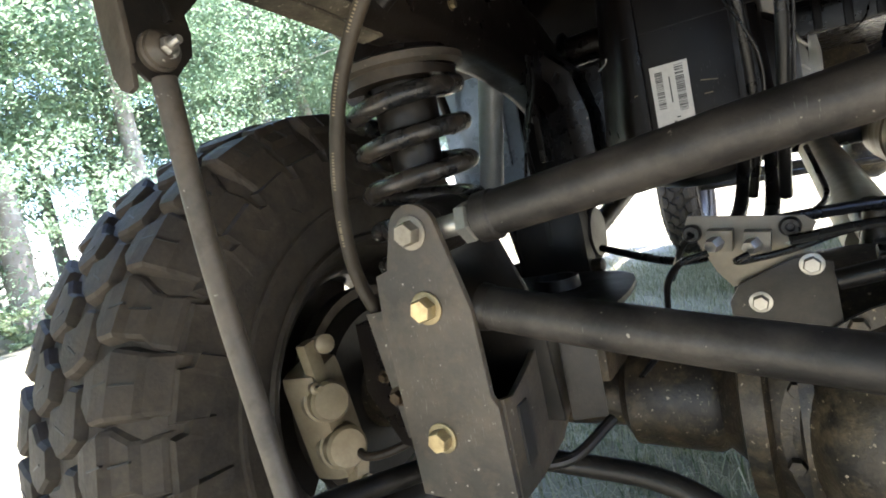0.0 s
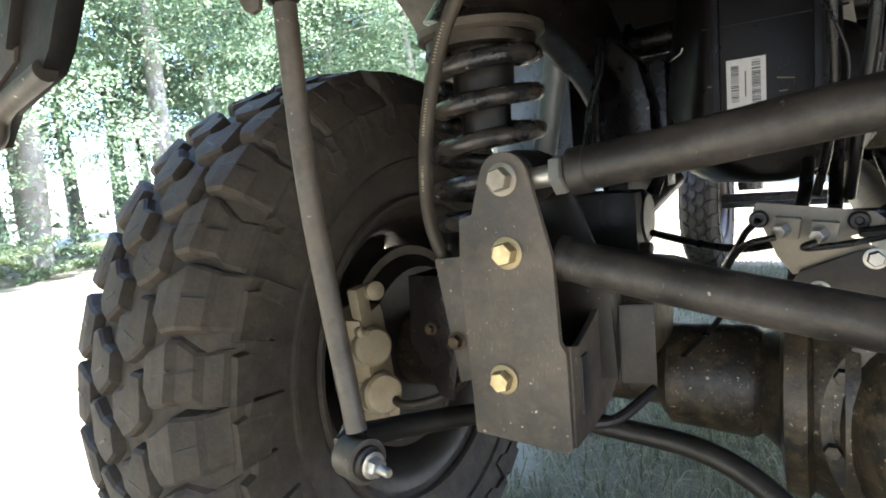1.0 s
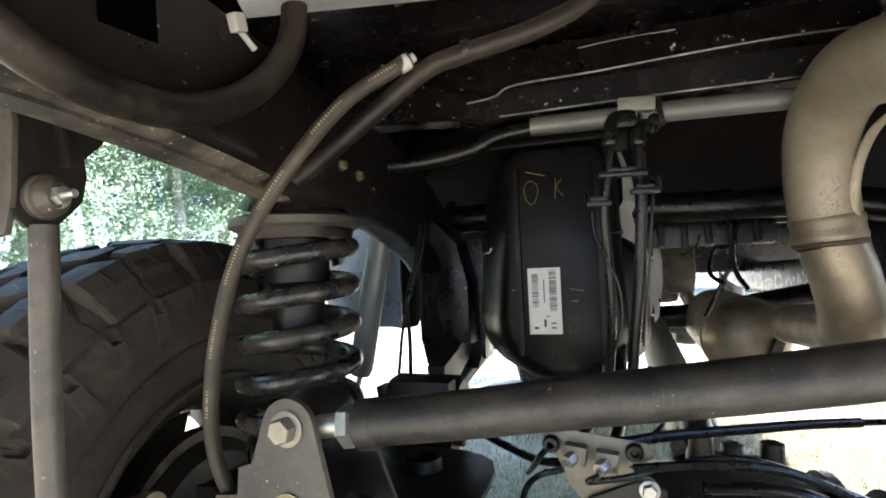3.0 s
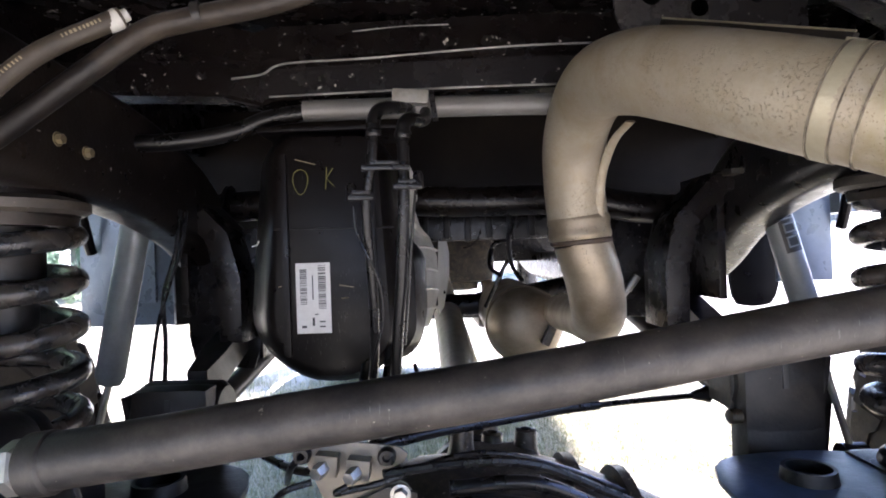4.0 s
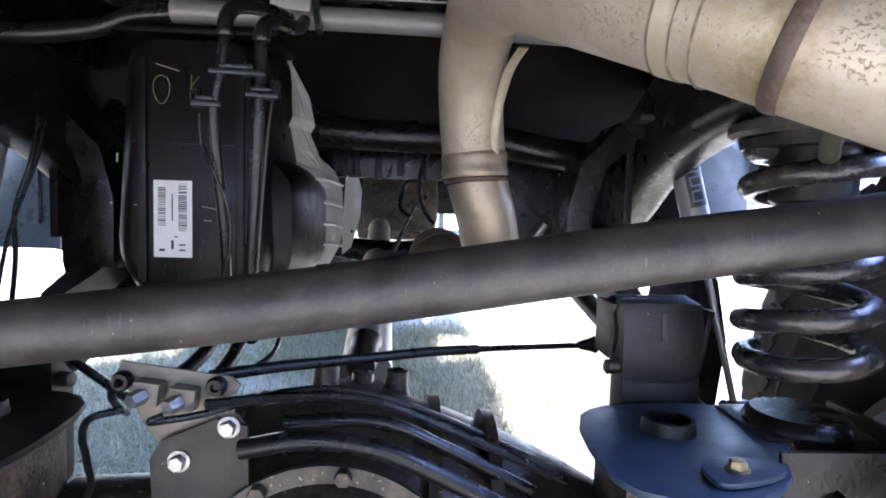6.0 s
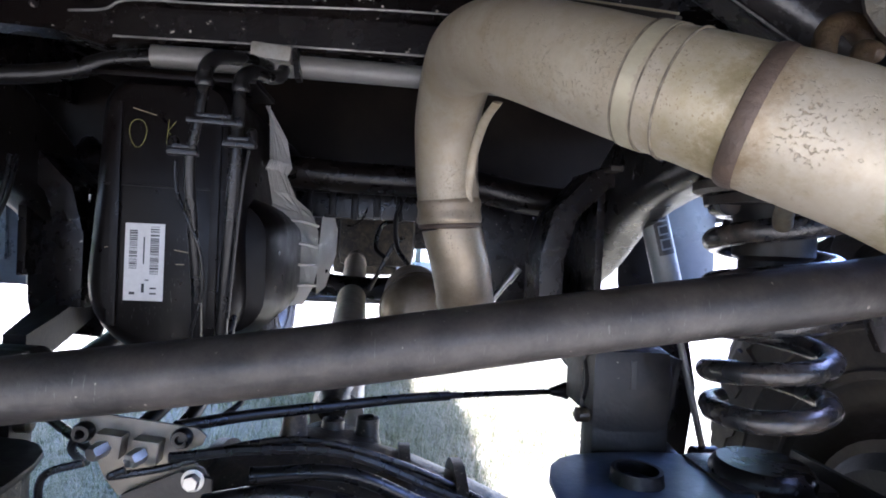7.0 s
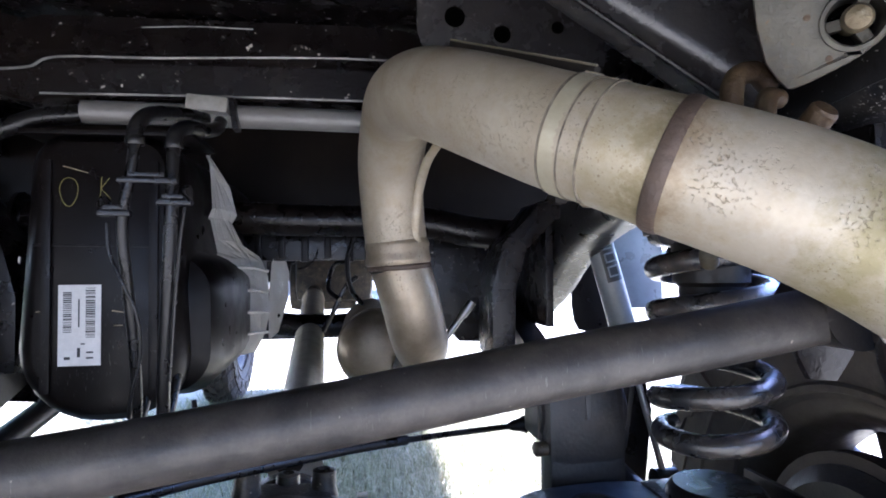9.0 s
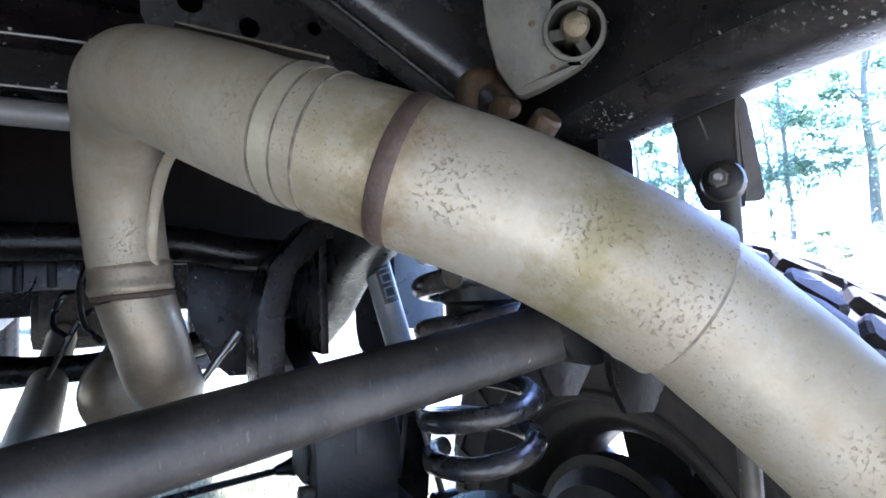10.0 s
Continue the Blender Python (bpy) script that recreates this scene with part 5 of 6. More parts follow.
for sx_, sy_ in ((0.022, 0.006), (0.012, -0.018)):
    part("rust_spot", lathe(mh @ Vector((sx_, sy_, 0.0042)), toward, [(-0.001, 0.0022), (0.0004, 0.0019), (0.0006, 0.0008)], 10), RUSTY, rm)
part("strap", box((0.385, -0.28, 1.02), (0.03, 0.05, 0.06), (0, 10, 25), 0.004), BLACK_PAINT, rm)


# ---- driveshaft, resonator ----
SHAFT_PAINT = material("bare_steel_shaft", (0.60, 0.56, 0.47), 0.45, metal=0.05, dust=DUST, dust_amount=0.3)
ds = thing("driveshaft", (0.0, 0.33, 0.55), "pale steel driveshaft running forward from the axle", "driveshaft")
part("shaft", tube([(0.004, 0.33, 0.525), (-0.018, 0.75, 0.580), (-0.080, 1.86, 0.712)], 0.043, 28), SHAFT_PAINT, ds)
part("yoke", lathe((0.0, 0.28, 0.55), (0, 1, 0.17), [(0, 0.022), (0.03, 0.026), (0.06, 0.024), (0.09, 0.028)], 24), CAST_IRON, ds)
part("weld_ring", lathe((-0.0775, 1.80, 0.7055), (-0.056, 1, 0.119), [(0, 0.042), (0.004, 0.046), (0.010, 0.046), (0.014, 0.042)], 28), SHAFT_PAINT, ds)
part("front_yoke", lathe((-0.080, 1.855, 0.712), (-0.05, 1, 0.12), [(0, 0.030), (0.04, 0.034), (0.10, 0.04), (0.16, 0.04)], 24), CAST_IRON, ds)
rs = thing("exhaust_resonator", (0.12, 0.95, 0.68), "rounded pale steel exhaust resonator under the floor", "muffler")
part("can", lathe((0.143, 0.72, 0.695), (0, 1, 0), [(-0.035, 0.002), (-0.034, 0.03), (-0.028, 0.060), (-0.012, 0.080), (0.010, 0.089), (0.022, 0.090), (0.024, 0.094), (0.030, 0.094), (0.032, 0.090), (0.50, 0.091), (0.56, 0.05), (0.58, 0.035)], 44), LOWER_STEEL, rs)
part("inlet", tube([(0.118, 1.25, 0.69), (0.12, 1.6, 0.70), (0.15, 2.4, 0.72)], 0.032, 20), EXHAUST, rs)
part("clamp", box((0.190, 0.682, 0.675), (0.02, 0.02, 0.045), (0, 25, 0), 0.004), CAST_IRON, rs)
settle(rs, 0.004, 0.0, -0.046)


# ---- frame rails ----
RAIL_DUST = material("dusty_rail_underside", (0.019, 0.016, 0.0135), 0.55, second=(0.036, 0.030, 0.024), scale=10, dust=(0.26, 0.225, 0.165), dust_amount=0.88, dust_scale=9, grime=(0.04, 0.033, 0.026), grime_amount=0.5, speck=(0.34, 0.31, 0.25), speck_scale=210, speck_cut=0.66)

DUSTY_RAIL = material("dusty_black_rail", (0.0068, 0.0054, 0.0052), 0.33, dust=DUST, dust_amount=0.05, dust_scale=7, spec=0.30, speck=(0.34, 0.31, 0.27), speck_scale=150, speck_cut=0.70, grime=(0.025, 0.020, 0.016), grime_amount=0.12)
RAIL_CHIPS = material("chipped_black_rail_edge", (0.008, 0.0078, 0.0085), 0.32, dust=(0.09, 0.075, 0.06), dust_amount=0.3, dust_scale=20, spec=0.4, speck=(0.42, 0.40, 0.36), speck_scale=420, speck_cut=0.605, patchy=True, grime=(0.045, 0.036, 0.028), grime_amount=0.5)
RAIL_SPECKS = material("speckled_black_rail", (0.0065, 0.0065, 0.0075), 0.28, dust=DUST, dust_amount=0.06, dust_scale=16, spec=0.4, speck=(0.34, 0.31, 0.27), speck_scale=320, speck_cut=0.69)


def rail(side):
    s = side
    r = thing("frame_rail", (s * 0.44, 1.0, 0.90), "black boxed steel frame rail with dust and chips", "frame rail", "frame rails")
    path = [(-1.02, 0.935), (-0.62, 0.938), (-0.45, 0.941), (-0.30, 0.928), (-0.18, 0.912), (-0.05, 0.900), (0.10, 0.885), (0.25, 0.845), (0.40, 0.765), (0.60, 0.705), (1.0, 0.69), (2.6, 0.69), (3.3, 0.78), (3.6, 0.80)]
    if s > 0:
        path[:3] = [(-1.02, 0.905), (-0.62, 0.918), (-0.45, 0.933)]
    secs = []
    dense = smooth_path([(0, y, z) for y, z in path], 4)
    for q in dense:
        x0, x1 = 0.408, 0.482
        o = rounded_outline(x0, x1, q.z, q.z + 0.135, (0.026, 0.022, 0.014, 0.014), 5)
        secs.append([(s * x, q.y, z) for x, z in o])
    body = part("rail", loft(secs), DUSTY_RAIL if s < 0 else RAIL_SPECKS, r)
    secs = []
    for q in dense:
        if q.y < -0.12:
            secs.append([(s * x, q.y, q.z + dz) for x, dz in ((0.436, -0.0035), (0.464, -0.0035), (0.4835, 0.014), (0.4835, 0.028), (0.472, 0.018), (0.436, 0.004))])
    if s < 0:
        part("dusty_underside", loft(secs), RAIL_DUST, body, "dusty grey-brown underside of the rail")
    # dirt and chips on the rounded inner corner
    secs = []
    for q in dense:
        if (-0.90 if s < 0 else -0.56) < q.y < -0.20:
            reach = 208 if s > 0 else 205 if q.y < -0.54 else 228
            lift = 0.022 * max(0.0, min(1.0, (-0.545 - q.y) / 0.05)) if s < 0 else 0.0
            out = [(0.434 + 0.0266 * math.cos(radians(a)), q.z + 0.026 + 0.0266 * math.sin(radians(a))) for a in (270 - (270 - reach) * k / 7 for k in range(8))]
            if lift:
                out += [(0.4073, q.z + 0.026), (0.4073, q.z + 0.026 + lift)]
            else:
                out += [out[-1], out[-1]]
            back = [(0.434 + (x - 0.434) * 0.93, z + 0.001) for x, z in reversed(out)]
            secs.append([(s * x, q.y, z) for x, z in out + back])
    part("dirty_edge", loft(secs), RAIL_DUST if s < 0 else RAIL_CHIPS, body, "mud-crusted lower edge" if s < 0 else "chipped lower edge")
    if s < 0:
        lip = [(0.434 + 0.0285 * math.cos(radians(a)), 0.964 + 0.0285 * math.sin(radians(a))) for a in range(275, 180, -10)] + [(0.4055, 0.985), (0.409, 0.985), (0.412, 0.964), (0.436, 0.940)]
        part("splice_lip", loft([[(-x, -0.626 + dy, z) for x, z in lip] for dy in (0.0, 0.010)]), RAIL_DUST, body, "raised lip of a muddy rail splice")
    # Black discs and a box paint the shade inside the rail's holes.
    part("slot_hole", lathe((s * 0.458, -0.456, 0.9375), (0, 0, 1), [(0, 0.012), (0.006, 0.012)], 20), HOLE, body, "dark drain hole")
    part("square_hole", box((s * 0.4075, -0.385, 1.012), (0.003, 0.05, 0.032), (4, 0, 0), 0.001), HOLE, body, "dark rectangular hole")
    part("round_hole", lathe((s * 0.4085, -0.285, 1.035), (-s, 0, 0), [(0, 0.006), (0.0015, 0.006)], 16), INK_AND_GAP_BLACK, body)
    if s < 0:
        for y, z in ((-0.079, 0.953), (-0.034, 0.947)):
            bolt_parts((s * 0.4075, y, z), (-s, 0, 0), 0.0095, r, WASHER)
    return r


rail(-1)
rail(1)


def cross_member(name, label, path, radius, mat, cat="cross member"):
    c = thing(name, path[0], label, cat)
    part("beam", tube(path, radius, 24), mat, c)
    for p, q in ((path[0], path[1]), (path[-1], path[-2])):
        d = (Vector(q) - Vector(p)).normalized()
        part("end_flange", lathe(Vector(p) + d * 0.012, d, [(0, radius + 0.012), (0.006, radius + 0.012), (0.008, radius + 0.002)], 24), mat, c)
    return c


cm = thing("rear_cross_member", (0, 0.06, 1.02), "glossy black pressed cross member with dust flecks", "cross member")
secs = []
for x, dz in ((-0.50, 0.018), (-0.30, 0.008), (-0.245, -0.006), (-0.225, 0.0), (-0.1, 0.002), (0.1, 0.004), (0.25, 0.0), (0.42, -0.01)):
    secs.append([(x, y, z + dz) for y, z in ((0.055, 1.030), (0.060, 1.026), (0.10, 1.026), (0.10, 1.115), (0.045, 1.115), (0.035, 1.072), (0.042, 1.066), (0.052, 1.064))])
part("pressed_beam", loft(secs), FLOOR_PAINT, cm)
# Pale tubes paint the long thin highlights along the pressed lips.
part("lower_lip", tube([(-0.232, 0.052, 1.029), (0.0, 0.052, 1.0315), (0.30, 0.052, 1.030)], 0.0014, 8), GLINT_AND_SCRATCH, cm, "lower lip with a painted pale highlight")
part("upper_lip", tube([(-0.275, 0.040, 1.050), (-0.235, 0.036, 1.053), (-0.205, 0.033, 1.064), (-0.1, 0.033, 1.067), (0.1, 0.033, 1.075), (0.3, 0.033, 1.072)], 0.0015, 8), GLINT_AND_SCRATCH, cm, "upper lip with a painted pale highlight")
part("pressed_line", tube([(-0.12, 0.036, 1.102), (-0.06, 0.034, 1.105), (0.0, 0.034, 1.105)], 0.0008, 8), GLINT_AND_SCRATCH, cm)
settle(cm, -0.015, 0.035, 0.005)

cross_member("shock_cross_member", "dark round cross member in front of the axle", [(-0.42, 0.36, 0.92), (-0.2, 0.36, 0.925), (0.0, 0.36, 0.915), (0.2, 0.36, 0.912), (0.30, 0.36, 0.895), (0.42, 0.36, 0.885)], 0.026, BLACK_PAINT)
cross_member("transmission_cross_member", "dark boxed cross member further forward", [(-0.42, 1.2, 0.72), (0.0, 1.2, 0.66), (0.42, 1.2, 0.72)], 0.035, BLACK_PAINT)
gb = thing("transfer_case", (-0.03, 2.15, 0.65), "dark cast transfer case under the floor", "gearbox")
part("case", box((-0.05, 2.18, 0.76), (0.30, 0.36, 0.22), (0, 0, 0), 0.05), CAST_IRON, gb)
part("tail_housing", lathe((-0.082, 2.02, 0.745), (0, -1, -0.1), [(0, 0.07), (0.03, 0.055), (0.05, 0.045)], 28), CAST_IRON, gb)
part("gear_case", box((0.0, 2.4, 0.82), (0.34, 0.9, 0.26), (0, 0, 0), 0.06), CAST_IRON, gb)

# actuator bar with dark sockets under the tunnel
ab = thing("wiring_rail", (0.02, 0.45, 0.86), "dark plastic wiring rail with clips across the tunnel", "wiring")
part("rail", box((0.03, 0.45, 0.872), (0.26, 0.02, 0.045), (0, 0, 0), 0.004), LINE, ab)
for i in range(6):
    part("clip", box((-0.07 + i * 0.04, 0.436, 0.872 + (i % 2) * 0.006), (0.012, 0.012, 0.05), (0, 0, 0), 0.003), PLASTIC, ab)
part("blue_wire", tube([(0.0, 0.42, 0.835), (0.012, 0.42, 0.838), (0.028, 0.42, 0.852), (0.034, 0.42, 0.87)], 0.0016, 6), LINE, ab)
for pts in ([(0.10, 0.42, 0.90), (0.085, 0.42, 0.85), (0.09, 0.43, 0.80), (0.11, 0.45, 0.77)], [(0.07, 0.43, 0.78), (0.05, 0.45, 0.80), (0.06, 0.46, 0.84), (0.09, 0.45, 0.85)], [(0.04, 0.47, 0.72), (0.06, 0.46, 0.76), (0.08, 0.46, 0.80), (0.10, 0.45, 0.82)]):
    part("wire", tube(pts, 0.0045, 8), LINE, ab)


# ---- shock towers ----
def tower(side):
    s = side
    t = thing("shock_tower", (s * 0.42, 0.29, 0.75), "black arched shock tower with bright worn edges", "bracket", "shock towers")
    pts = [(0.335, 0.70), (0.338, 0.80), (0.355, 0.86), (0.40, 0.905), (0.46, 0.925), (0.62, 0.938), (0.62, 0.952), (0.45, 0.948), (0.375, 0.93), (0.318, 0.87), (0.300, 0.80), (0.300, 0.70)]
    part("arch", plate([(s * x, z) for x, z in (pts if s > 0 else pts)], upright(0.33), 0.10, 0.006), BLACK_PAINT, t)
    part("top_plate", plate([(s * x, y) for x, y in ((0.39, 0.20), (0.62, 0.20), (0.62, 0.34), (0.39, 0.34))], Matrix.Translation((0, 0, 0.928)) @ pose(0, 0, 0, 0, 0, 0), 0.008, 0.002), BRACKET_GREY, t)
    part("upper_pocket", lathe((s * 0.465, 0.25, 0.925), (0, 0, 1), [(0, 0.03), (0.0, 0.045), (0.03, 0.04), (0.03, 0.03)], 24, True), SATIN_BLACK, t)
    part("rail_web", box((s * 0.40, 0.33, 0.84), (0.012, 0.14, 0.20), (0, 0, 0), 0.002), BLACK_PAINT, t)
    return t


settle(tower(-1), -0.045, 0, 0)
# Made-up black plate, added to close a bright gap behind the spring.
fg = thing("frame_gusset", (-0.40, 0.30, 0.74), "black filler plate closing the gap behind the coil spring", "bracket")
part("plate", plate([(-0.462, 0.87), (-0.458, 0.70), (-0.448, 0.655), (-0.352, 0.648), (-0.335, 0.70), (-0.335, 0.88)], upright(0.305), 0.006, 0.002), BLACK_PAINT, fg)
part("fold", box((-0.340, 0.330, 0.77), (0.006, 0.06, 0.21), (0, 0, 0), 0.001), BLACK_PAINT, fg)
tower(1)
sr = thing("support_rod", (0.25, 0.35, 0.728), "short bright steel support rod beside the exhaust pipe", "rod")
part("rod", tube([(0.244, 0.35, 0.722), (0.298, 0.35, 0.792)], 0.0055, 14, curve=False), STEEL, sr)
part("end_sleeve", tube([(0.283, 0.35, 0.772), (0.300, 0.35, 0.795)], 0.0075, 14, curve=False), STEEL, sr)
settle(sr, -0.008, -0.009, -0.018)


# ---- inner wheel-arch liners and body ----
def liner(side):
    s = side
    w = thing("wheel_arch_liner", (s * 0.62, 0.3, 0.75), "blue-grey inner wheel arch panel", "body panel", "wheel arch liners")
    part("front_wall", box((s * 0.655, 0.475, 0.93), (0.105, 0.008, 0.36), (0, 0, 0), 0.002), BODY_PAINT, w)
    if s < 0:
        part("lower_wall", box((-0.665, 0.487, 0.855), (0.185, 0.008, 0.30), (0, 0, 0), 0.002), BODY_PAINT, w)
    part("splash_flap", plate([(s * x, z) for x, z in rounded([(0.545, 0.705), (0.600, 0.692), (0.655, 0.705), (0.670, 0.95), (0.560, 0.95)])], upright(0.565), 0.010, 0.002), PLASTIC, w, "dark plastic splash flap")
    part("side_wall", box((s * 0.70, -0.1, 1.12), (0.008, 1.1, 0.06), (0, 0, 0), 0.002), BODY_PAINT, w)
    part("arch_lining", tube([(s * 0.725, 0.47, 0.85), (s * 0.725, 0.40, 0.98), (s * 0.725, 0.2, 1.07), (s * 0.725, -0.15, 1.09), (s * 0.725, -0.40, 1.05)], 0.010, 10), PLASTIC, w)
    return w


liner(-1)
liner(1)


def build_body():
    b = thing("vehicle_body", (0, 1.4, 0.6), "blue-grey off-road vehicle body seen from underneath", "vehicle body")
    fl = bmesh.new()
    add_box(fl, (0, 1.3, 1.150), (1.36, 4.3, 0.025), (0, 0, 0), 0.004)
    floor_pan = part("floor_pan", fl, FLOOR_PAINT, b, "glossy black dusty floor pan")
    ribs = bmesh.new()
    for y in (-0.16, -0.30, -0.46, 0.02):
        add_box(ribs, (0, y, 1.134), (0.74, 0.035, 0.014), (0, 0, 0), 0.006)
    part("floor_ribs", ribs, FLOOR_PAINT, floor_pan)
    for x, y, r in ((0.02, -0.10, 0.045), (-0.25, -0.08, 0.022), (0.17, -0.05, 0.03), (0.20, -0.38, 0.03), (-0.08, -0.36, 0.035), (0.33, -0.2, 0.028), (-0.20, -0.22, 0.03)):
        part("plug", lathe((x, y, 1.137), (0, 0, -1), [(0, r), (0.003, r), (0.005, r * 0.86), (0.002, r * 0.6)], 28), BRACKET_GREY if r > 0.04 else FLOOR_PAINT, floor_pan)
    # Unseen walls, added to keep side light off the floor pan.
    for s in (-1, 1):
        part("wheelhouse_wall", box((s * 0.535, -0.10, 1.095), (0.012, 1.30, 0.10), (0, 0, 0), 0.003), FLOOR_PAINT, b, "unseen black wheelhouse wall added to block side light")
    part("footwell_wall", box((0, 0.56, 1.02), (1.36, 0.02, 0.26), (0, 0, 0), 0.008), BROWN_WALL, b, "black sloping wall of the rear footwell")
    # Made-up dark panel, added to cover a bright view beside the tunnel.
    part("inner_wall", plate([(0.235, 0.905), (0.235, 0.80), (0.268, 0.72), (0.30, 0.690), (0.41, 0.685), (0.41, 0.905)], upright(0.52), 0.012, 0.003), FLOOR_PAINT, b, "dark filler panel added beside the tunnel")
    part("tunnel", box((0.02, 1.9, 1.02), (0.42, 2.4, 0.16), (0, 0, 0), 0.04), FLOOR_PAINT, b)
    # Outer sides are mostly unseen; they block light from the underside.
    for s in (-1, 1):
        side = [(2.42, 0.88), (2.42, 1.25), (0.62, 1.25), (0.50, 1.15), (0.50, 0.88)]
        m = Matrix(((0, 0, 1, s * 0.745), (1, 0, 0, 0), (0, 1, 0, 0), (0, 0, 0, 1)))
        part("rocker_panel", plate(side, m, 0.04 * s, 0.004), BODY_PAINT, b)
        part("quarter_panel", plate([(0.62, 1.25), (0.52, 1.06), (0.34, 1.18), (-0.34, 1.18), (-0.54, 1.06), (-0.80, 1.02), (-0.80, 1.9), (0.62, 1.9)], m, 0.04 * s, 0.004), BODY_PAINT, b)
        part("cabin_side", plate([(2.42, 1.25), (2.1, 1.85), (0.62, 1.9), (0.62, 1.25)], m, 0.03 * s, 0.004), GLASS_DARK, b, "dark side window glass")
        fl2 = [(x * 1.0, z) for x, z in arc(0, 0.66, 0.64, 22, 128, 16)] + [(x, z) for x, z in arc(0, 0.66, 0.59, 128, 22, 16)]
        part("rear_flare", plate(fl2, Matrix(((0, 0, 1, s * 0.785), (1, 0, 0, 0), (0, 1, 0, 0), (0, 0, 0, 1))), 0.14 * s, 0.006), GREY_PLASTIC, b, "black plastic fender flare")
        part("front_fender", plate([(y + FRONT_Y, z) for y, z in fl2], Matrix(((0, 0, 1, s * 0.70), (1, 0, 0, 0), (0, 1, 0, 0), (0, 0, 0, 1))), 0.22 * s, 0.006), GREY_PLASTIC, b)
    # Roof and ends are unseen, added to cast the vehicle's shadow.
    part("roof", box((0, 0.75, 1.90), (1.52, 2.9, 0.05), (0, 0, 0), 0.02), BODY_PAINT, b)
    part("tailgate", box((0, -0.82, 1.46), (1.50, 0.05, 0.90), (0, 0, 0), 0.015), BODY_PAINT, b)
    part("bonnet", box((0, 2.95, 1.22), (1.25, 1.25, 0.10), (0, 0, 0), 0.04), BODY_PAINT, b)
    part("grille", box((0, 3.58, 1.0), (1.25, 0.06, 0.45), (0, 0, 0), 0.02), BODY_PAINT, b)
    part("firewall", box((0, 2.30, 1.05), (1.30, 0.03, 0.55), (0, 0, 0), 0.01), FLOOR_PAINT, b)
    part("windscreen", plate([(-0.68, 1.27), (0.68, 1.27), (0.62, 1.88), (-0.62, 1.88)], upright(2.35), 0.02, 0.0), GLASS_DARK, b)
    return b


build_body()


def bumper_end(side):
    s = side
    b = thing("bumper_end_cap", (s * 0.75, -0.55, 0.77), "grey plastic bumper end cap behind the wheel", "bumper", "bumper end caps")
    out = [(0.535, 0.960), (0.636, 0.835), (0.656, 0.820), (0.750, 0.800), (0.785, 0.772), (0.95, 0.772), (0.97, 1.14), (0.62, 1.10), (0.53, 1.0)]
    shell = part("shell", plate([(s * x, z) for x, z in out], upright(-0.488), 0.022, 0.006), SATIN_BLACK, b)
    inset = [(0.69, 0.835), (0.745, 0.817), (0.80, 0.795), (0.93, 0.795), (0.945, 1.10), (0.60, 1.05)]
    part("inner_panel", plate([(s * x, z) for x, z in inset], upright(-0.508), 0.006, 0.002), GREY_PLASTIC, b)
    part("lower_lip", tube([(s * 0.652, -0.507, 0.822), (s * 0.750, -0.507, 0.802), (s * 0.787, -0.507, 0.776), (s * 0.93, -0.507, 0.774)], 0.010, 12), BRACKET_GREY, b, "pale scuffed lower lip")
    part("ridge", box((s * 0.637, -0.514, 0.93), (0.02, 0.012, 0.20), (0, s * -36, 0), 0.004), SATIN_BLACK, b)
    part("mount_foot", box((s * 0.55, -0.50, 1.03), (0.09, 0.03, 0.08), (0, 0, 0), 0.006), SATIN_BLACK, b)
    return b


bumper_end(-1)
bumper_end(1)


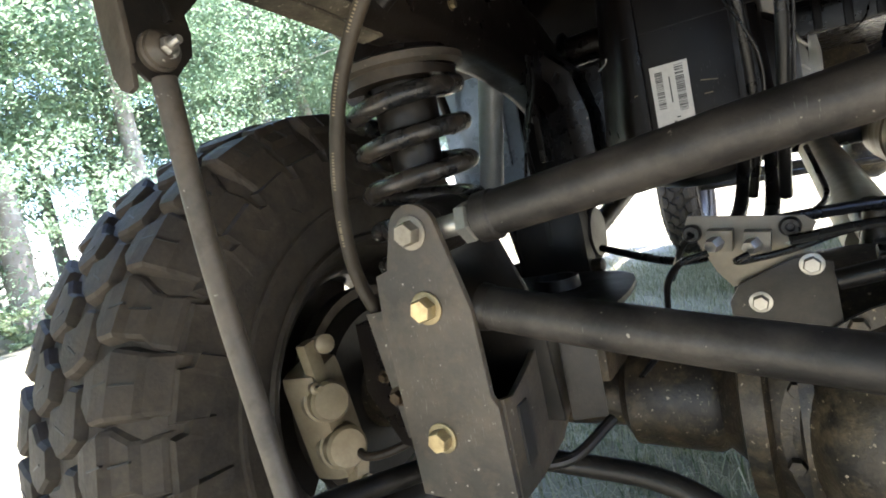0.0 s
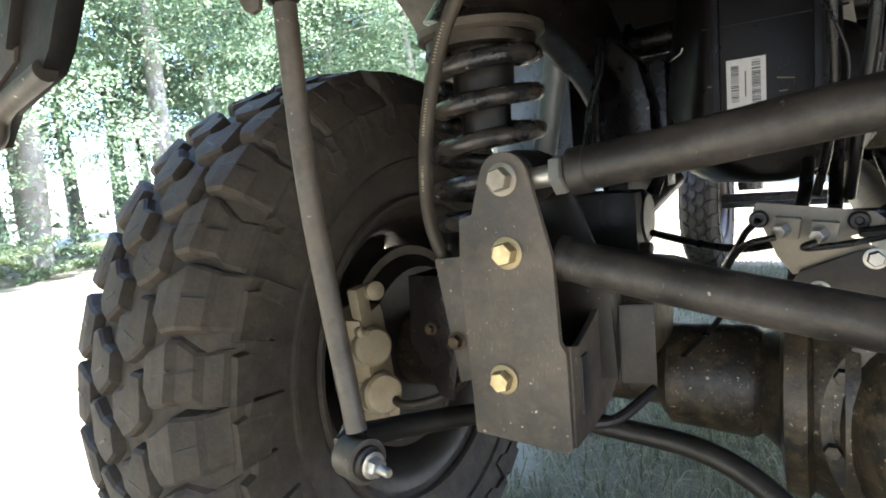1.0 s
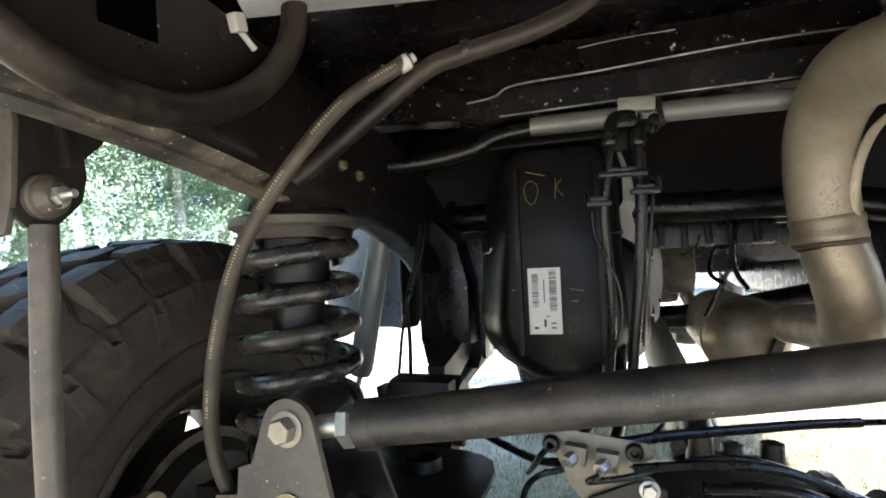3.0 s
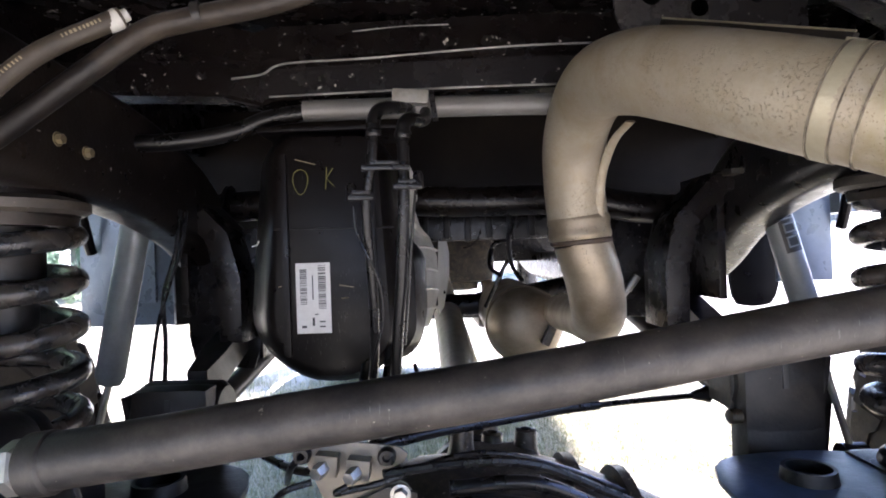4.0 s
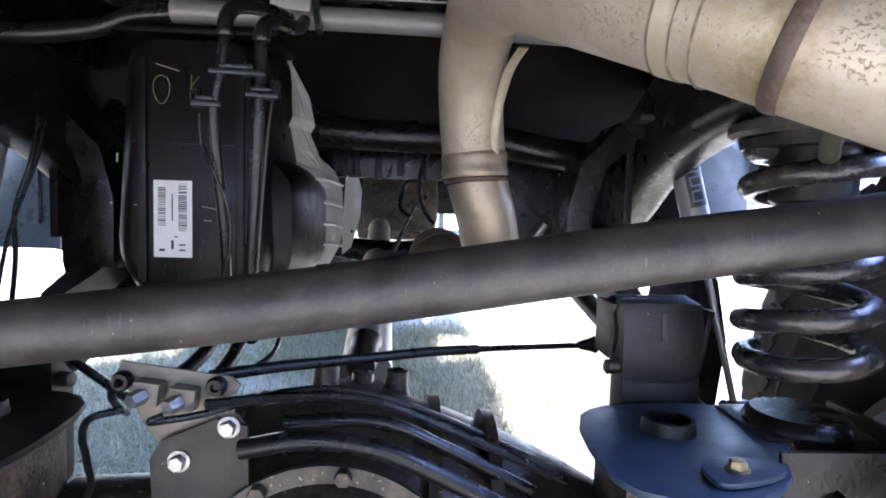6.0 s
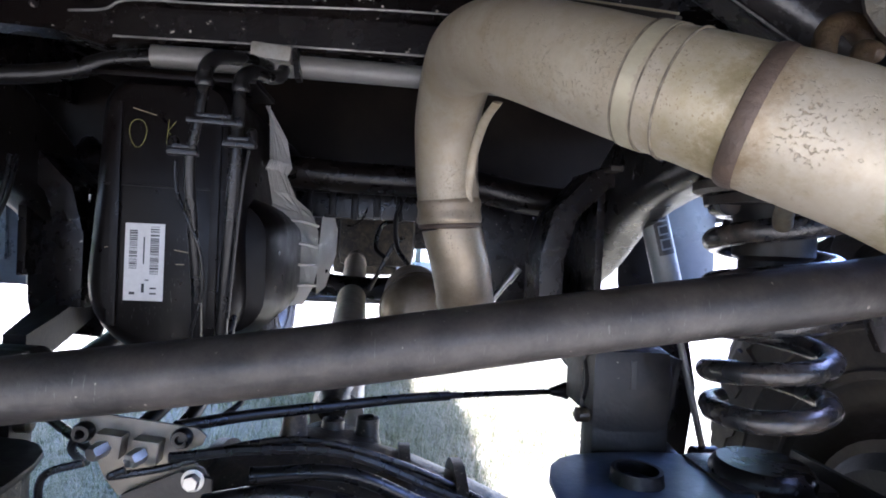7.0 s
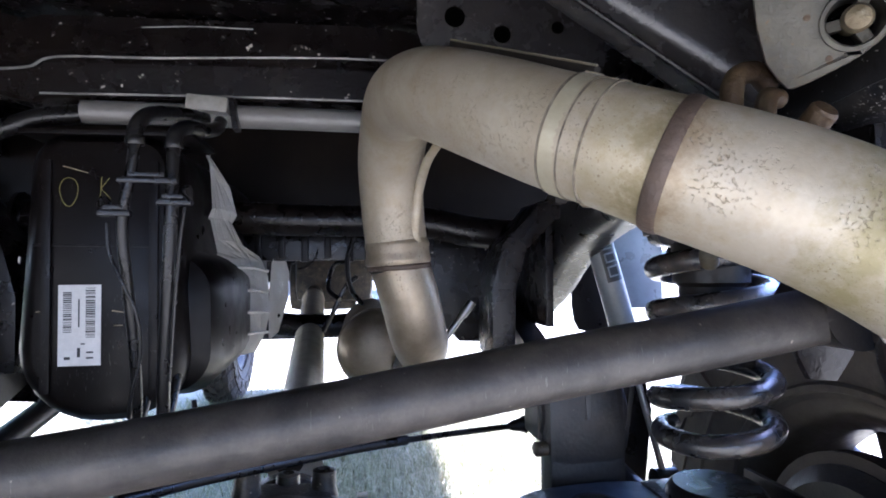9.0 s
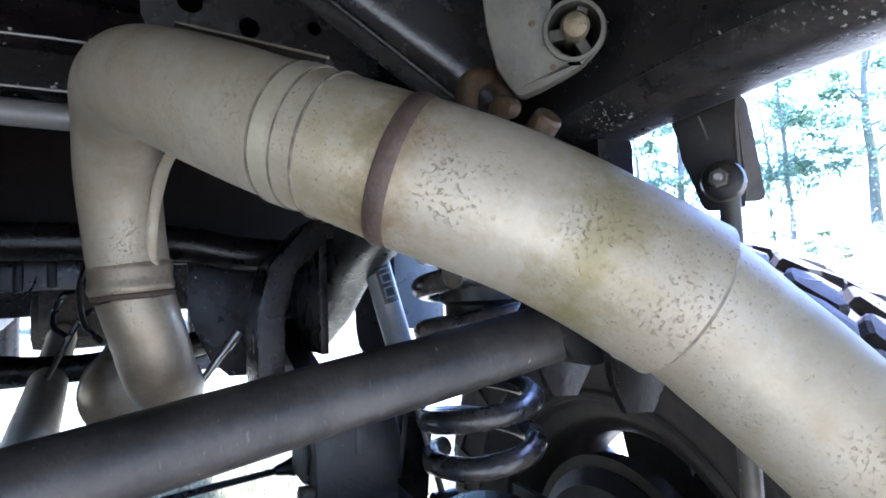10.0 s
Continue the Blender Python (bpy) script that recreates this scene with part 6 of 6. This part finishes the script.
# ---- sway bar links and brackets ----
def link(side):
    """Link and frame bracket; the bolts lie across the vehicle with their nuts towards its middle."""
    s = side
    xs, y0, zt = (-0.503, -0.376, 0.888) if s < 0 else (0.485, -0.333, 0.890)
    inn = -s
    across = Matrix(((0, 0, -s, 0), (1, 0, 0, 0), (0, 1, 0, 0), (0, 0, 0, 1)))  # local x, y -> world y, z; thickness inwards
    xb = xs + (0.016 if s < 0 else 0)
    b = thing("link_bracket", (xs, y0, 0.87), "black folded steel bracket hanging from the frame rail", "bracket", "link brackets")
    if s < 0:
        # Plate black, flange grey: the fall of light is put into their colours.
        o = [(-0.024, 0.075), (-0.024, -0.012), (-0.012, -0.024), (0.012, -0.022), (0.034, 0.0), (0.038, 0.02), (0.036, 0.035), (0.052, 0.05), (0.056, 0.056)]
        part("side_plate", plate([(y0 + y, zt + z) for y, z in o], Matrix.Translation((xb - inn * 0.022, 0, 0)) @ across, 0.005, 0.001), SATIN_BLACK, b)
        flange = rounded([(-0.046, 0.080), (-0.048, -0.010), (-0.036, -0.032), (-0.016, -0.028), (-0.012, 0.080)], 1)
        part("rear_flange", plate([(xb + x, zt + z) for x, z in flange], upright(y0 - 0.020), 0.005, 0.0012), LINK_GREY, b)
        part("rib", box((xb - inn * 0.014, y0 + 0.012, zt + 0.050), (0.012, 0.005, 0.05), (8, 0, 0), 0.001), SATIN_BLACK, b)
        axis = Vector((inn, -0.12, 0))
    else:
        # the bracket stands askew, its bolt facing inwards and back
        axis = Vector((-0.848, -0.530, 0))
        skew = Matrix(((0.530, 0, -0.848, xs), (-0.848, 0, -0.530, y0), (0, 1, 0, zt), (0, 0, 0, 1)))
        face = [(-0.036, 0.075), (-0.034, 0.052), (-0.0290, 0.044), (-0.0260, 0.030), (-0.0245, 0.018), (-0.0180, 0.0), (-0.0135, -0.0145), (-0.0105, -0.0168), (0.004, -0.0175), (0.011, -0.016), (0.0125, -0.005), (0.0115, 0.02), (0.0105, 0.047), (0.0105, 0.075)]
        part("face_plate", plate(face, skew @ Matrix.Translation((0, 0, -0.016)), 0.004, 0.0008), SATIN_BLACK, b)
        # Grey stands for outside light on this flange; the face plate stays black.
        wing = rounded([(-0.004, 0.060), (0.005, 0.055), (0.008, 0.048), (0.0165, -0.007), (0.0155, -0.012), (-0.004, -0.013)], 1)
        part("edge_flange", plate(wing, skew @ Matrix.Translation((0.0085, 0, -0.016)) @ Matrix.Rotation(radians(48), 4, "Y"), 0.004, 0.0008), LINK_GREY, b)
        part("scratch_mark", tube([skew @ Vector(p) for p in ((-0.0125, 0.046, -0.0118), (-0.0095, 0.036, -0.0118), (-0.0080, 0.030, -0.0118))], 0.0007, 6), GLINT_AND_SCRATCH, b)
    k = thing("sway_bar_link", (xs, y0, 0.46), "long grey steel sway bar link with bolted bushings", "link", "sway bar links")
    eye_at = Vector((xs, y0, zt))
    if s < 0:
        part("upper_bushing", lathe(eye_at - Vector((inn * 0.016, 0, 0)), (inn, 0, 0), [(0, 0.010), (0.002, 0.0155), (0.026, 0.0155), (0.030, 0.0115), (0.032, 0.009)], 28), BRACKET_GREY, k)
        part("upper_eye", lathe(eye_at - Vector((inn * 0.008, 0, 0)), (inn, 0, 0), [(0, 0.015), (0.002, 0.0175), (0.012, 0.0175), (0.014, 0.014)], 28), LINK_GREY, k)
        bolt_parts(eye_at + Vector((inn * 0.014, 0, 0)), axis, 0.013, k, STEEL, True, 0.3, 0.012)
    else:
        part("upper_eye", lathe(eye_at - axis * 0.012, axis, [(0, 0.009), (0.001, 0.0132), (0.012, 0.0132), (0.014, 0.0125)], 28), LINK_GREY, k)
        part("upper_bushing", lathe(eye_at, axis, [(0, 0.0122), (0.003, 0.0126), (0.0055, 0.0118), (0.007, 0.0085), (0.0075, 0.006)], 28), SATIN_BLACK, k)
        bolt_parts(eye_at + axis * 0.006 + Vector((-0.0010, 0.0016, 0.0008)), axis, 0.0105, k, BRACKET_GREY, False, 0.3, 0.003)
    lo = Vector((xs + inn * 0.052 if s < 0 else xs, y0 - (0.018 if s < 0 else 0.006), 0.474 if s < 0 else 0.480))
    part("shaft", tube([(xs, y0, zt - 0.022) if s < 0 else (xs + 0.008, y0 + 0.002, zt - 0.010), (xs + (lo.x - xs) * 0.32 - (0.008 if s < 0 else 0), y0 - 0.004, 0.70), (lo.x - inn * 0.003, lo.y, 0.496)], [0.0106, 0.0100, 0.0100, 0.0092] if s < 0 else [0.0064, 0.0066, 0.0066, 0.0066], 20), LINK_GREY, k)
    part("lower_eye", lathe(lo - Vector((inn * 0.014, 0, 0)), (inn, -0.25, 0), [(0, 0.012), (0.001, 0.0195), (0.027, 0.0195), (0.028, 0.012)], 28), BRACKET_GREY, k)
    part("lower_bushing", lathe(lo - Vector((inn * 0.018, 0, 0)), (inn, -0.25, 0), [(0, 0.0145), (0.036, 0.0145), (0.038, 0.009)], 24), SATIN_BLACK, k)
    part("back_washer", box((lo.x - inn * 0.022, lo.y + 0.004, lo.z), (0.005, 0.030, 0.034), (0, 0, 14), 0.001), BRACKET_GREY, k)
    bolt_parts(lo + Vector((inn * 0.020, -0.009, 0)), (inn, -0.25, 0), 0.0145, k, STEEL, True, 0.2, 0.012)


link(-1)
link(1)

sb = thing("sway_bar", (-0.3, -0.16, 0.42), "black round sway bar running under the axle", "sway bar")
part("bar", tube([(-0.468, -0.378, 0.482), (-0.462, -0.32, 0.468), (-0.425, -0.23, 0.452), (-0.385, -0.175, 0.438), (-0.30, -0.16, 0.427), (-0.215, -0.165, 0.42), (-0.155, -0.178, 0.395), (-0.10, -0.20, 0.345), (0.0, -0.21, 0.33),
                  (0.10, -0.20, 0.345), (0.16, -0.178, 0.395), (0.22, -0.165, 0.42), (0.38, -0.17, 0.44), (0.46, -0.24, 0.455), (0.512, -0.32, 0.475)], 0.0115, 18), SATIN_BLACK, sb)
part("clamp", lathe((-0.365, -0.176, 0.434), (1, 0.45, 0), [(-0.014, 0.014), (-0.012, 0.019), (0.012, 0.019), (0.014, 0.014)], 20), BRACKET_GREY, sb)
part("bracket_strap", tube([(-0.375, -0.22, 0.455), (-0.335, -0.20, 0.444), (-0.30, -0.17, 0.44), (-0.27, -0.12, 0.46)], 0.006, 10), SATIN_BLACK, sb)


# ---- hoses at the left rail ----
ph = thing("breather_hose", (-0.45, -0.25, 0.61), "brown rubber hose with faded pale lettering", "hose")
HP = [(-0.262, -0.215, 1.012), (-0.275, -0.222, 1.003), (-0.318, -0.24, 0.972), (-0.367, -0.258, 0.912), (-0.411, -0.262, 0.85), (-0.437, -0.262, 0.784), (-0.452, -0.258, 0.72), (-0.457, -0.25, 0.662), (-0.447, -0.235, 0.612), (-0.43, -0.20, 0.57)]
part("hose", tube(HP, 0.0072, 16), HOSE, ph)
part("end_cap", lathe((-0.268, -0.218, 1.0075), (0.75, 0.35, 0.55), [(-0.004, 0.0072), (0.001, 0.0078), (0.006, 0.0078), (0.007, 0.005), (0.013, 0.0045)], 16), WHITE_PLASTIC, ph, "white plastic hose end")
dense = smooth_path(HP, 8)
hose_ob = [o for o in ph.children if o.name.startswith("hose")][0]
for i in range(8, len(dense) - 22, 1):
    if (i // 4) % 2:
        continue
    p, q = dense[i], dense[i + 1]
    d = (q - p).normalized()
    n = Vector((0.15, -1, 0.0))
    n = (n - d * n.dot(d)).normalized()
    m = Matrix((d, d.cross(n), n)).transposed().to_4x4()
    m.translation = (p + q) / 2 + n * 0.0071
    for f in (-0.0045, -0.0015, 0.0015, 0.0045):
        bm = box((0, 0, 0), (0.0012, 0.0026, 0.0005))
        bmesh.ops.transform(bm, matrix=m @ Matrix.Translation((f, 0, 0)), verts=bm.verts)
        part("printed_bar", bm, HOSE_PRINT, hose_ob, smooth=False)

gh = thing("filler_hose", (-0.30, -0.2, 0.98), "grey rubber hose along the cross member", "hose")
part("hose", tube([(-0.392, -0.205, 0.915), (-0.368, -0.20, 0.932), (-0.307, -0.20, 0.972), (-0.255, -0.195, 1.008), (-0.215, -0.19, 1.020), (-0.155, -0.18, 1.035), (-0.105, -0.16, 1.065), (-0.085, -0.14, 1.115), (-0.08, -0.13, 1.14)], 0.0092, 16), HOSE_GREY, gh)
part("clamp", lathe((-0.215, -0.19, 1.022), (1, 0.1, 0.2), [(-0.004, 0.0092), (-0.003, 0.0104), (0.003, 0.0104), (0.004, 0.0092)], 18), SATIN_BLACK, gh)

lh = thing("hose_loop", (-0.39, -0.40, 0.94), "thick dusty grey hose looped below the frame rail", "hose")
part("hose", tube([(-0.40, -0.58, 1.03), (-0.392, -0.53, 0.982), (-0.388, -0.494, 0.958), (-0.386, -0.457, 0.943), (-0.385, -0.409, 0.938), (-0.385, -0.358, 0.944), (-0.386, -0.294, 0.971), (-0.388, -0.24, 1.012), (-0.39, -0.205, 1.06), (-0.395, -0.19, 1.12)], 0.0132, 20), HOSE_GREY, lh)
part("joint_band", lathe((-0.3885, -0.498, 0.961), (0, 0.8, -0.55), [(-0.003, 0.0132), (-0.002, 0.0142), (0.002, 0.0142), (0.003, 0.0132)], 20), HOSE_GREY, lh)
zt = thing("cable_tie", (-0.383, -0.275, 1.02), "pale plastic cable tie on the frame rail", "cable tie")
part("tie_head", box((-0.383, -0.298, 1.034), (0.010, 0.014, 0.016), (20, 0, 0), 0.003), WHITE_PLASTIC, zt)
part("tie_tail", tube([(-0.384, -0.295, 1.030), (-0.383, -0.287, 1.025), (-0.382, -0.277, 1.019)], 0.0028, 8), WHITE_PLASTIC, zt)
bp = thing("body_mount_plate", (-0.38, -0.2, 1.09), "pale grey body mount plate above the rail", "bracket")
part("plate", box((-0.30, -0.20, 1.098), (0.30, 0.13, 0.01), (0, -6, 24), 0.003), BODY_GREY, bp)
# Black disc paints the shade of a hole in the plate.
part("hole", lathe((-0.395, -0.225, 1.0865), (0, 0, -1), [(0, 0.012), (0.002, 0.012)], 18), INK_AND_GAP_BLACK, bp)
settle(bp, 0.016, 0.0, 0.012)


# ---- brake line junction plate on the axle ----
def build_junction():
    j = thing("brake_line_junction", (-0.12, -0.13, 0.56), "bare metal brake line junction plate bolted to the axle", "bracket")
    out = [(-0.172, 0.652), (-0.168, 0.660), (-0.074, 0.647), (-0.066, 0.640), (-0.070, 0.632), (-0.092, 0.624), (-0.068, 0.612), (-0.060, 0.600), (-0.062, 0.592), (-0.10, 0.590), (-0.138, 0.588), (-0.150, 0.604), (-0.162, 0.632)]
    part("plate", plate(out, upright(-0.128), 0.0035, 0.0008), JUNCTION, j)
    low_p = [(-0.132, 0.592), (-0.085, 0.612), (-0.058, 0.606), (-0.056, 0.54), (-0.14, 0.535), (-0.142, 0.575)]
    part("lower_plate", plate(low_p, upright(-0.134), 0.005, 0.001), SATIN_BLACK, j)
    for x, z in ((-0.166, 0.6435), (-0.0855, 0.6395)):
        part("rubber_plug", lathe((x, -0.131, z), (0, -1, 0), [(0, 0.0085), (0.006, 0.009), (0.010, 0.007), (0.010, 0.004), (0.006, 0.003)], 20), LINE, j)
    for x, z in ((-0.142, 0.635), (-0.112, 0.630)):
        sq = part("fitting_block", box((x, -0.138, z), (0.022, 0.016, 0.020), (0, 7, 0), 0.002), JUNCTION, j)
        part("fitting_nut", hex_head(bmesh.new(), (x - 0.002, -0.145, z - 0.001), (-0.35, -1, -0.1), 0.012, 0.014), STEEL, j)
    bolt_parts((-0.0735, -0.139, 0.605), (0, -1, 0), 0.0125, j, STEEL)
    bolt_parts((-0.1165, -0.139, 0.574), (0, -1, 0), 0.0125, j, STEEL)
    for pts, r in (([(-0.150, -0.165, 0.629), (-0.175, -0.168, 0.622), (-0.192, -0.15, 0.60), (-0.20, -0.13, 0.57), (-0.21, -0.11, 0.53), (-0.26, -0.08, 0.47)], 0.0032),
                   ([(-0.118, -0.165, 0.624), (-0.128, -0.168, 0.620), (-0.12, -0.160, 0.618), (-0.085, -0.150, 0.622), (-0.03, -0.125, 0.632), (0.03, -0.10, 0.626), (0.12, -0.06, 0.585), (0.23, -0.03, 0.525)], 0.0032),
                   ([(-0.166, -0.14, 0.643), (-0.178, -0.13, 0.63), (-0.19, -0.10, 0.61), (-0.21, -0.04, 0.58)], 0.0035),
                   ([(-0.31, 0.04, 0.612), (-0.24, -0.02, 0.604), (-0.19, -0.07, 0.605), (-0.14, -0.11, 0.618)], 0.005)):
        part("brake_line", tube(pts, r, 10), LINE, j)
    for pts in ([(-0.145, -0.08, 0.628), (-0.133, -0.03, 0.645), (-0.128, 0.02, 0.68), (-0.126, 0.045, 0.72)], [(-0.108, -0.08, 0.625), (-0.102, -0.03, 0.645), (-0.100, 0.02, 0.68), (-0.098, 0.045, 0.72)]):
        part("flexible_hose", tube(pts, 0.0075, 12), LINE, j)
    part("wire_loop", tube([(-0.066, 0.0, 0.70), (-0.058, -0.02, 0.672), (-0.055, -0.06, 0.652), (-0.072, -0.09, 0.64)], 0.0028, 8), LINE, j)
    return j


settle(build_junction(), -0.003, 0.037, -0.003)

pc = thing("parking_brake_cable", (0.10, 0.05, 0.61), "black parking brake cable crossing above the differential", "cable")
part("cable", tube([(-0.10, -0.08, 0.640), (-0.05, -0.03, 0.636), (0.03, 0.03, 0.630), (0.10, 0.07, 0.628), (0.16, 0.10, 0.625)], 0.006, 12), LINE, pc)
part("thin_cable", tube([(0.16, 0.10, 0.625), (0.22, 0.13, 0.621), (0.315, 0.165, 0.617)], 0.004, 10), LINE, pc)
part("cable_end", lathe((0.305, 0.162, 0.6175), (1, 0.25, 0), [(0, 0.005), (0.006, 0.007), (0.016, 0.009), (0.024, 0.012)], 16), LINE, pc)


# ---- bump stop canisters and control arms ----
def canister(side):
    s = side
    c = thing("control_arm_mount", (s * 0.37, 0.09, 0.48), "dusty black control arm mount standing on the axle", "bracket", "control arm mounts")
    part("bushing_can", lathe((s * 0.325, 0.115, 0.652), (s, 0, 0), [(0, 0.02), (0.0, 0.034), (0.008, 0.042), (0.10, 0.044), (0.11, 0.038), (0.115, 0.02)], 36), SATIN_BLACK, c)
    part("mount_plate", box((s * 0.378, 0.085, 0.61), (0.10, 0.045, 0.17), (0, 0, 0), 0.018), SATIN_BLACK, c)
    # Slot's shade is painted by a thin black box.
    part("slot", box((s * 0.378, 0.0625, 0.665), (0.007, 0.003, 0.034), (0, 0, 0), 0.001), INK_AND_GAP_BLACK, c)
    part("mount_block", box((s * 0.378, 0.086, 0.545), (0.098, 0.048, 0.13), (0, 0, 0), 0.016), SATIN_BLACK, c)
    if s > 0:
        part("flange", box((s * 0.328, 0.12, 0.652), (0.010, 0.06, 0.070), (0, 0, 0), 0.003), BRACKET_GREY, c)
    part("pin", lathe((s * 0.345, 0.08, 0.612), (-s, -0.1, 0), [(0, 0.009), (0.03, 0.009), (0.032, 0.006)], 16), CAST_IRON, c)
    # Dark plate added behind the shock rod to block the sunlit ground.
    cut = 0.11 if s < 0 else 0.0
    part("shock_bracket", plate([(s * x, z) for x, z in ((0.452, 0.70 - cut), (0.470, 0.715 - cut), (0.555, 0.70 - cut), (0.575, 0.60 - cut * 0.5), (0.56, 0.47), (0.44, 0.47), (0.438, 0.62 - cut * 0.6))], upright(0.285), 0.008, 0.002), BLACK_PAINT, c)
    part("bracket_strip", box((s * 0.445, 0.11, 0.64), (0.008, 0.03, 0.08), (0, s * 10, 0), 0.002), SATIN_BLACK, c)
    a = thing("suspension_arm", (s * 0.50, 0.10, 0.48), "black tubular lower control arm running forward", "control arm", "control arms")
    part("arm", tube([(s * 0.53, 0.06, 0.455), (s * 0.48, 0.45, 0.555), (s * 0.44, 0.88, 0.66)], 0.022, 18), SATIN_BLACK, a)
    part("bushing", lathe((s * 0.505, 0.06, 0.455), (s, 0, 0), [(0, 0.032), (0.05, 0.032)], 24), SATIN_BLACK, a)
    u = thing("upper_control_arm", (s * 0.37, 0.13, 0.64), "black flat upper control arm running forward", "control arm", "upper control arms")
    secs = []
    for f in (0.0, 0.1, 0.5, 0.9, 1.0):
        p = Vector((s * 0.375, 0.14, 0.655)).lerp(Vector((s * 0.40, 0.75, 0.83)), f)
        w = 0.020 if 0.05 < f < 0.95 else 0.014
        secs.append([(p.x + dx * w, p.y, p.z + dz * 0.022) for dx, dz in ((-1, -1), (1, -1), (1, 1), (-1, 1))])
    part("arm", loft(secs), SATIN_BLACK, u)
    part("bushing", lathe((s * 0.35, 0.74, 0.828), (s, 0, 0), [(0, 0.028), (0.1, 0.028)], 20), SATIN_BLACK, u)
    return c


settle(canister(-1), 0, 0, -0.025)
canister(1)

abs_w = thing("sensor_wire", (-0.40, 0.08, 0.60), "thin black sensor wires looping beside the shock", "wire")
part("wire", tube([(-0.40, 0.16, 0.90), (-0.405, 0.15, 0.84), (-0.418, 0.14, 0.78), (-0.412, 0.13, 0.72), (-0.405, 0.11, 0.66)], 0.0032, 8), LINE, abs_w)
part("wire", tube([(-0.392, 0.16, 0.90), (-0.395, 0.15, 0.85), (-0.408, 0.14, 0.80), (-0.422, 0.13, 0.74), (-0.425, 0.11, 0.66)], 0.0026, 8), LINE, abs_w)


# ---- front axle, seen far off ----
fa = thing("front_axle", (0, FRONT_Y, 0.40), "dark solid front axle far under the vehicle", "axle")
part("axle_tube", lathe((-0.64, FRONT_Y, AXLE_Z), (1, 0, 0), [(0, 0.04), (1.28, 0.04)], 20), CAST_IRON, fa)
part("differential", lathe((0.10, FRONT_Y, AXLE_Z), (1, 0, 0), [(0, 0.06), (0.04, 0.12), (0.14, 0.13), (0.24, 0.08), (0.28, 0.05)], 28), CAST_IRON, fa)
part("tie_rod", tube([(-0.62, FRONT_Y - 0.16, 0.42), (0.62, FRONT_Y - 0.16, 0.42)], 0.018, 12), BAR_BLACK, fa)
for s in (-1, 1):
    part("spring", lathe((s * 0.48, FRONT_Y, 0.50), (0, 0, 1), [(0, 0.07), (0.32, 0.07)], 20), SPRING, fa)


bb = thing("frame_brace", (0.40, -0.19, 0.95), "glossy black pressed frame brace above the exhaust", "brace")
A, B = Vector((0.252, -0.160, 1.105)), Vector((0.412, -0.220, 0.968))
along = (B - A).normalized()
wide, deep_way, _n = Vector((0.45, 0.10, 0.89)), Vector((0, -1, 0.0)), 0
wide = (wide - along * wide.dot(along)).normalized()
deep_way = along.cross(wide).normalized()
secs = []
for f, w in ((0, 0.92), (0.05, 1.0), (0.3, 1.0), (0.7, 1.04), (1, 1.10)):
    c = A.lerp(B, f)
    ring = []
    for i in range(28):
        a = 2 * math.pi * i / 28
        ca, sa = math.cos(a), math.sin(a)
        ring.append(c + wide * (0.036 * w * math.copysign(abs(ca) ** 0.6, ca)) + deep_way * (0.030 * w * math.copysign(abs(sa) ** 0.6, sa)))
    secs.append(ring)
BEAM_GLOSS = material("glossy_black_beam", (0.024, 0.023, 0.024), 0.24, dust=DUST, dust_amount=0.06, spec=0.6, speck=(0.3, 0.28, 0.24), speck_scale=130, speck_cut=0.72)
part("beam", loft(secs), BEAM_GLOSS, bb)
part("pressed_edge", tube([A - wide * 0.037 + deep_way * 0.012, B - wide * 0.040 + deep_way * 0.012], 0.0022, 8), BLACK_PAINT, bb)
gr = thing("floor_grommet", (0.31, -0.05, 1.13), "black rubber ring grommet in the floor", "grommet")
part("ring", lathe((0.315, -0.045, 1.135), (0, 0, -1), [(0, 0.034), (0.008, 0.034), (0.010, 0.030), (0.008, 0.026), (0, 0.026)], 36, True), LINE, gr)
part("inner_disc", lathe((0.315, -0.045, 1.1372), (0, 0, -1), [(0, 0.026), (0.003, 0.024)], 30), PLASTIC, gr)

# stamped bracket with round holes between the cross member and the brace
sbk = thing("stamped_bracket", (0.25, -0.02, 1.13), "glossy black stamped bracket with round holes under the floor", "bracket")
web_out = rounded([(0.165, 1.060), (0.205, 1.052), (0.250, 1.060), (0.300, 1.046), (0.335, 1.020), (0.372, 1.030), (0.372, 1.138), (0.165, 1.138)], 1)
web_plate = part("web_plate", plate(web_out, upright(-0.012), 0.006, 0.0015), BEAM_GLOSS, sbk)
# Black discs paint the shade inside the bracket's holes.
for hx, hz, hr in ((0.205, 1.098, 0.011), (0.256, 1.082, 0.0095), (0.318, 1.092, 0.007)):
    part("hole", lathe((hx, -0.0178, hz), (0, -1, 0), [(0, hr * 0.9), (0.0004, hr), (0.0012, hr)], 24), HOLE, web_plate)
part("rolled_edge", tube([(0.168, -0.016, 1.060), (0.205, -0.016, 1.053), (0.250, -0.016, 1.060), (0.300, -0.016, 1.046), (0.335, -0.016, 1.021)], 0.0028, 10), BEAM_GLOSS, sbk)
part("folded_flange", box((0.225, -0.034, 1.118), (0.085, 0.040, 0.004), (28, 0, 8), 0.001), BEAM_GLOSS, sbk)
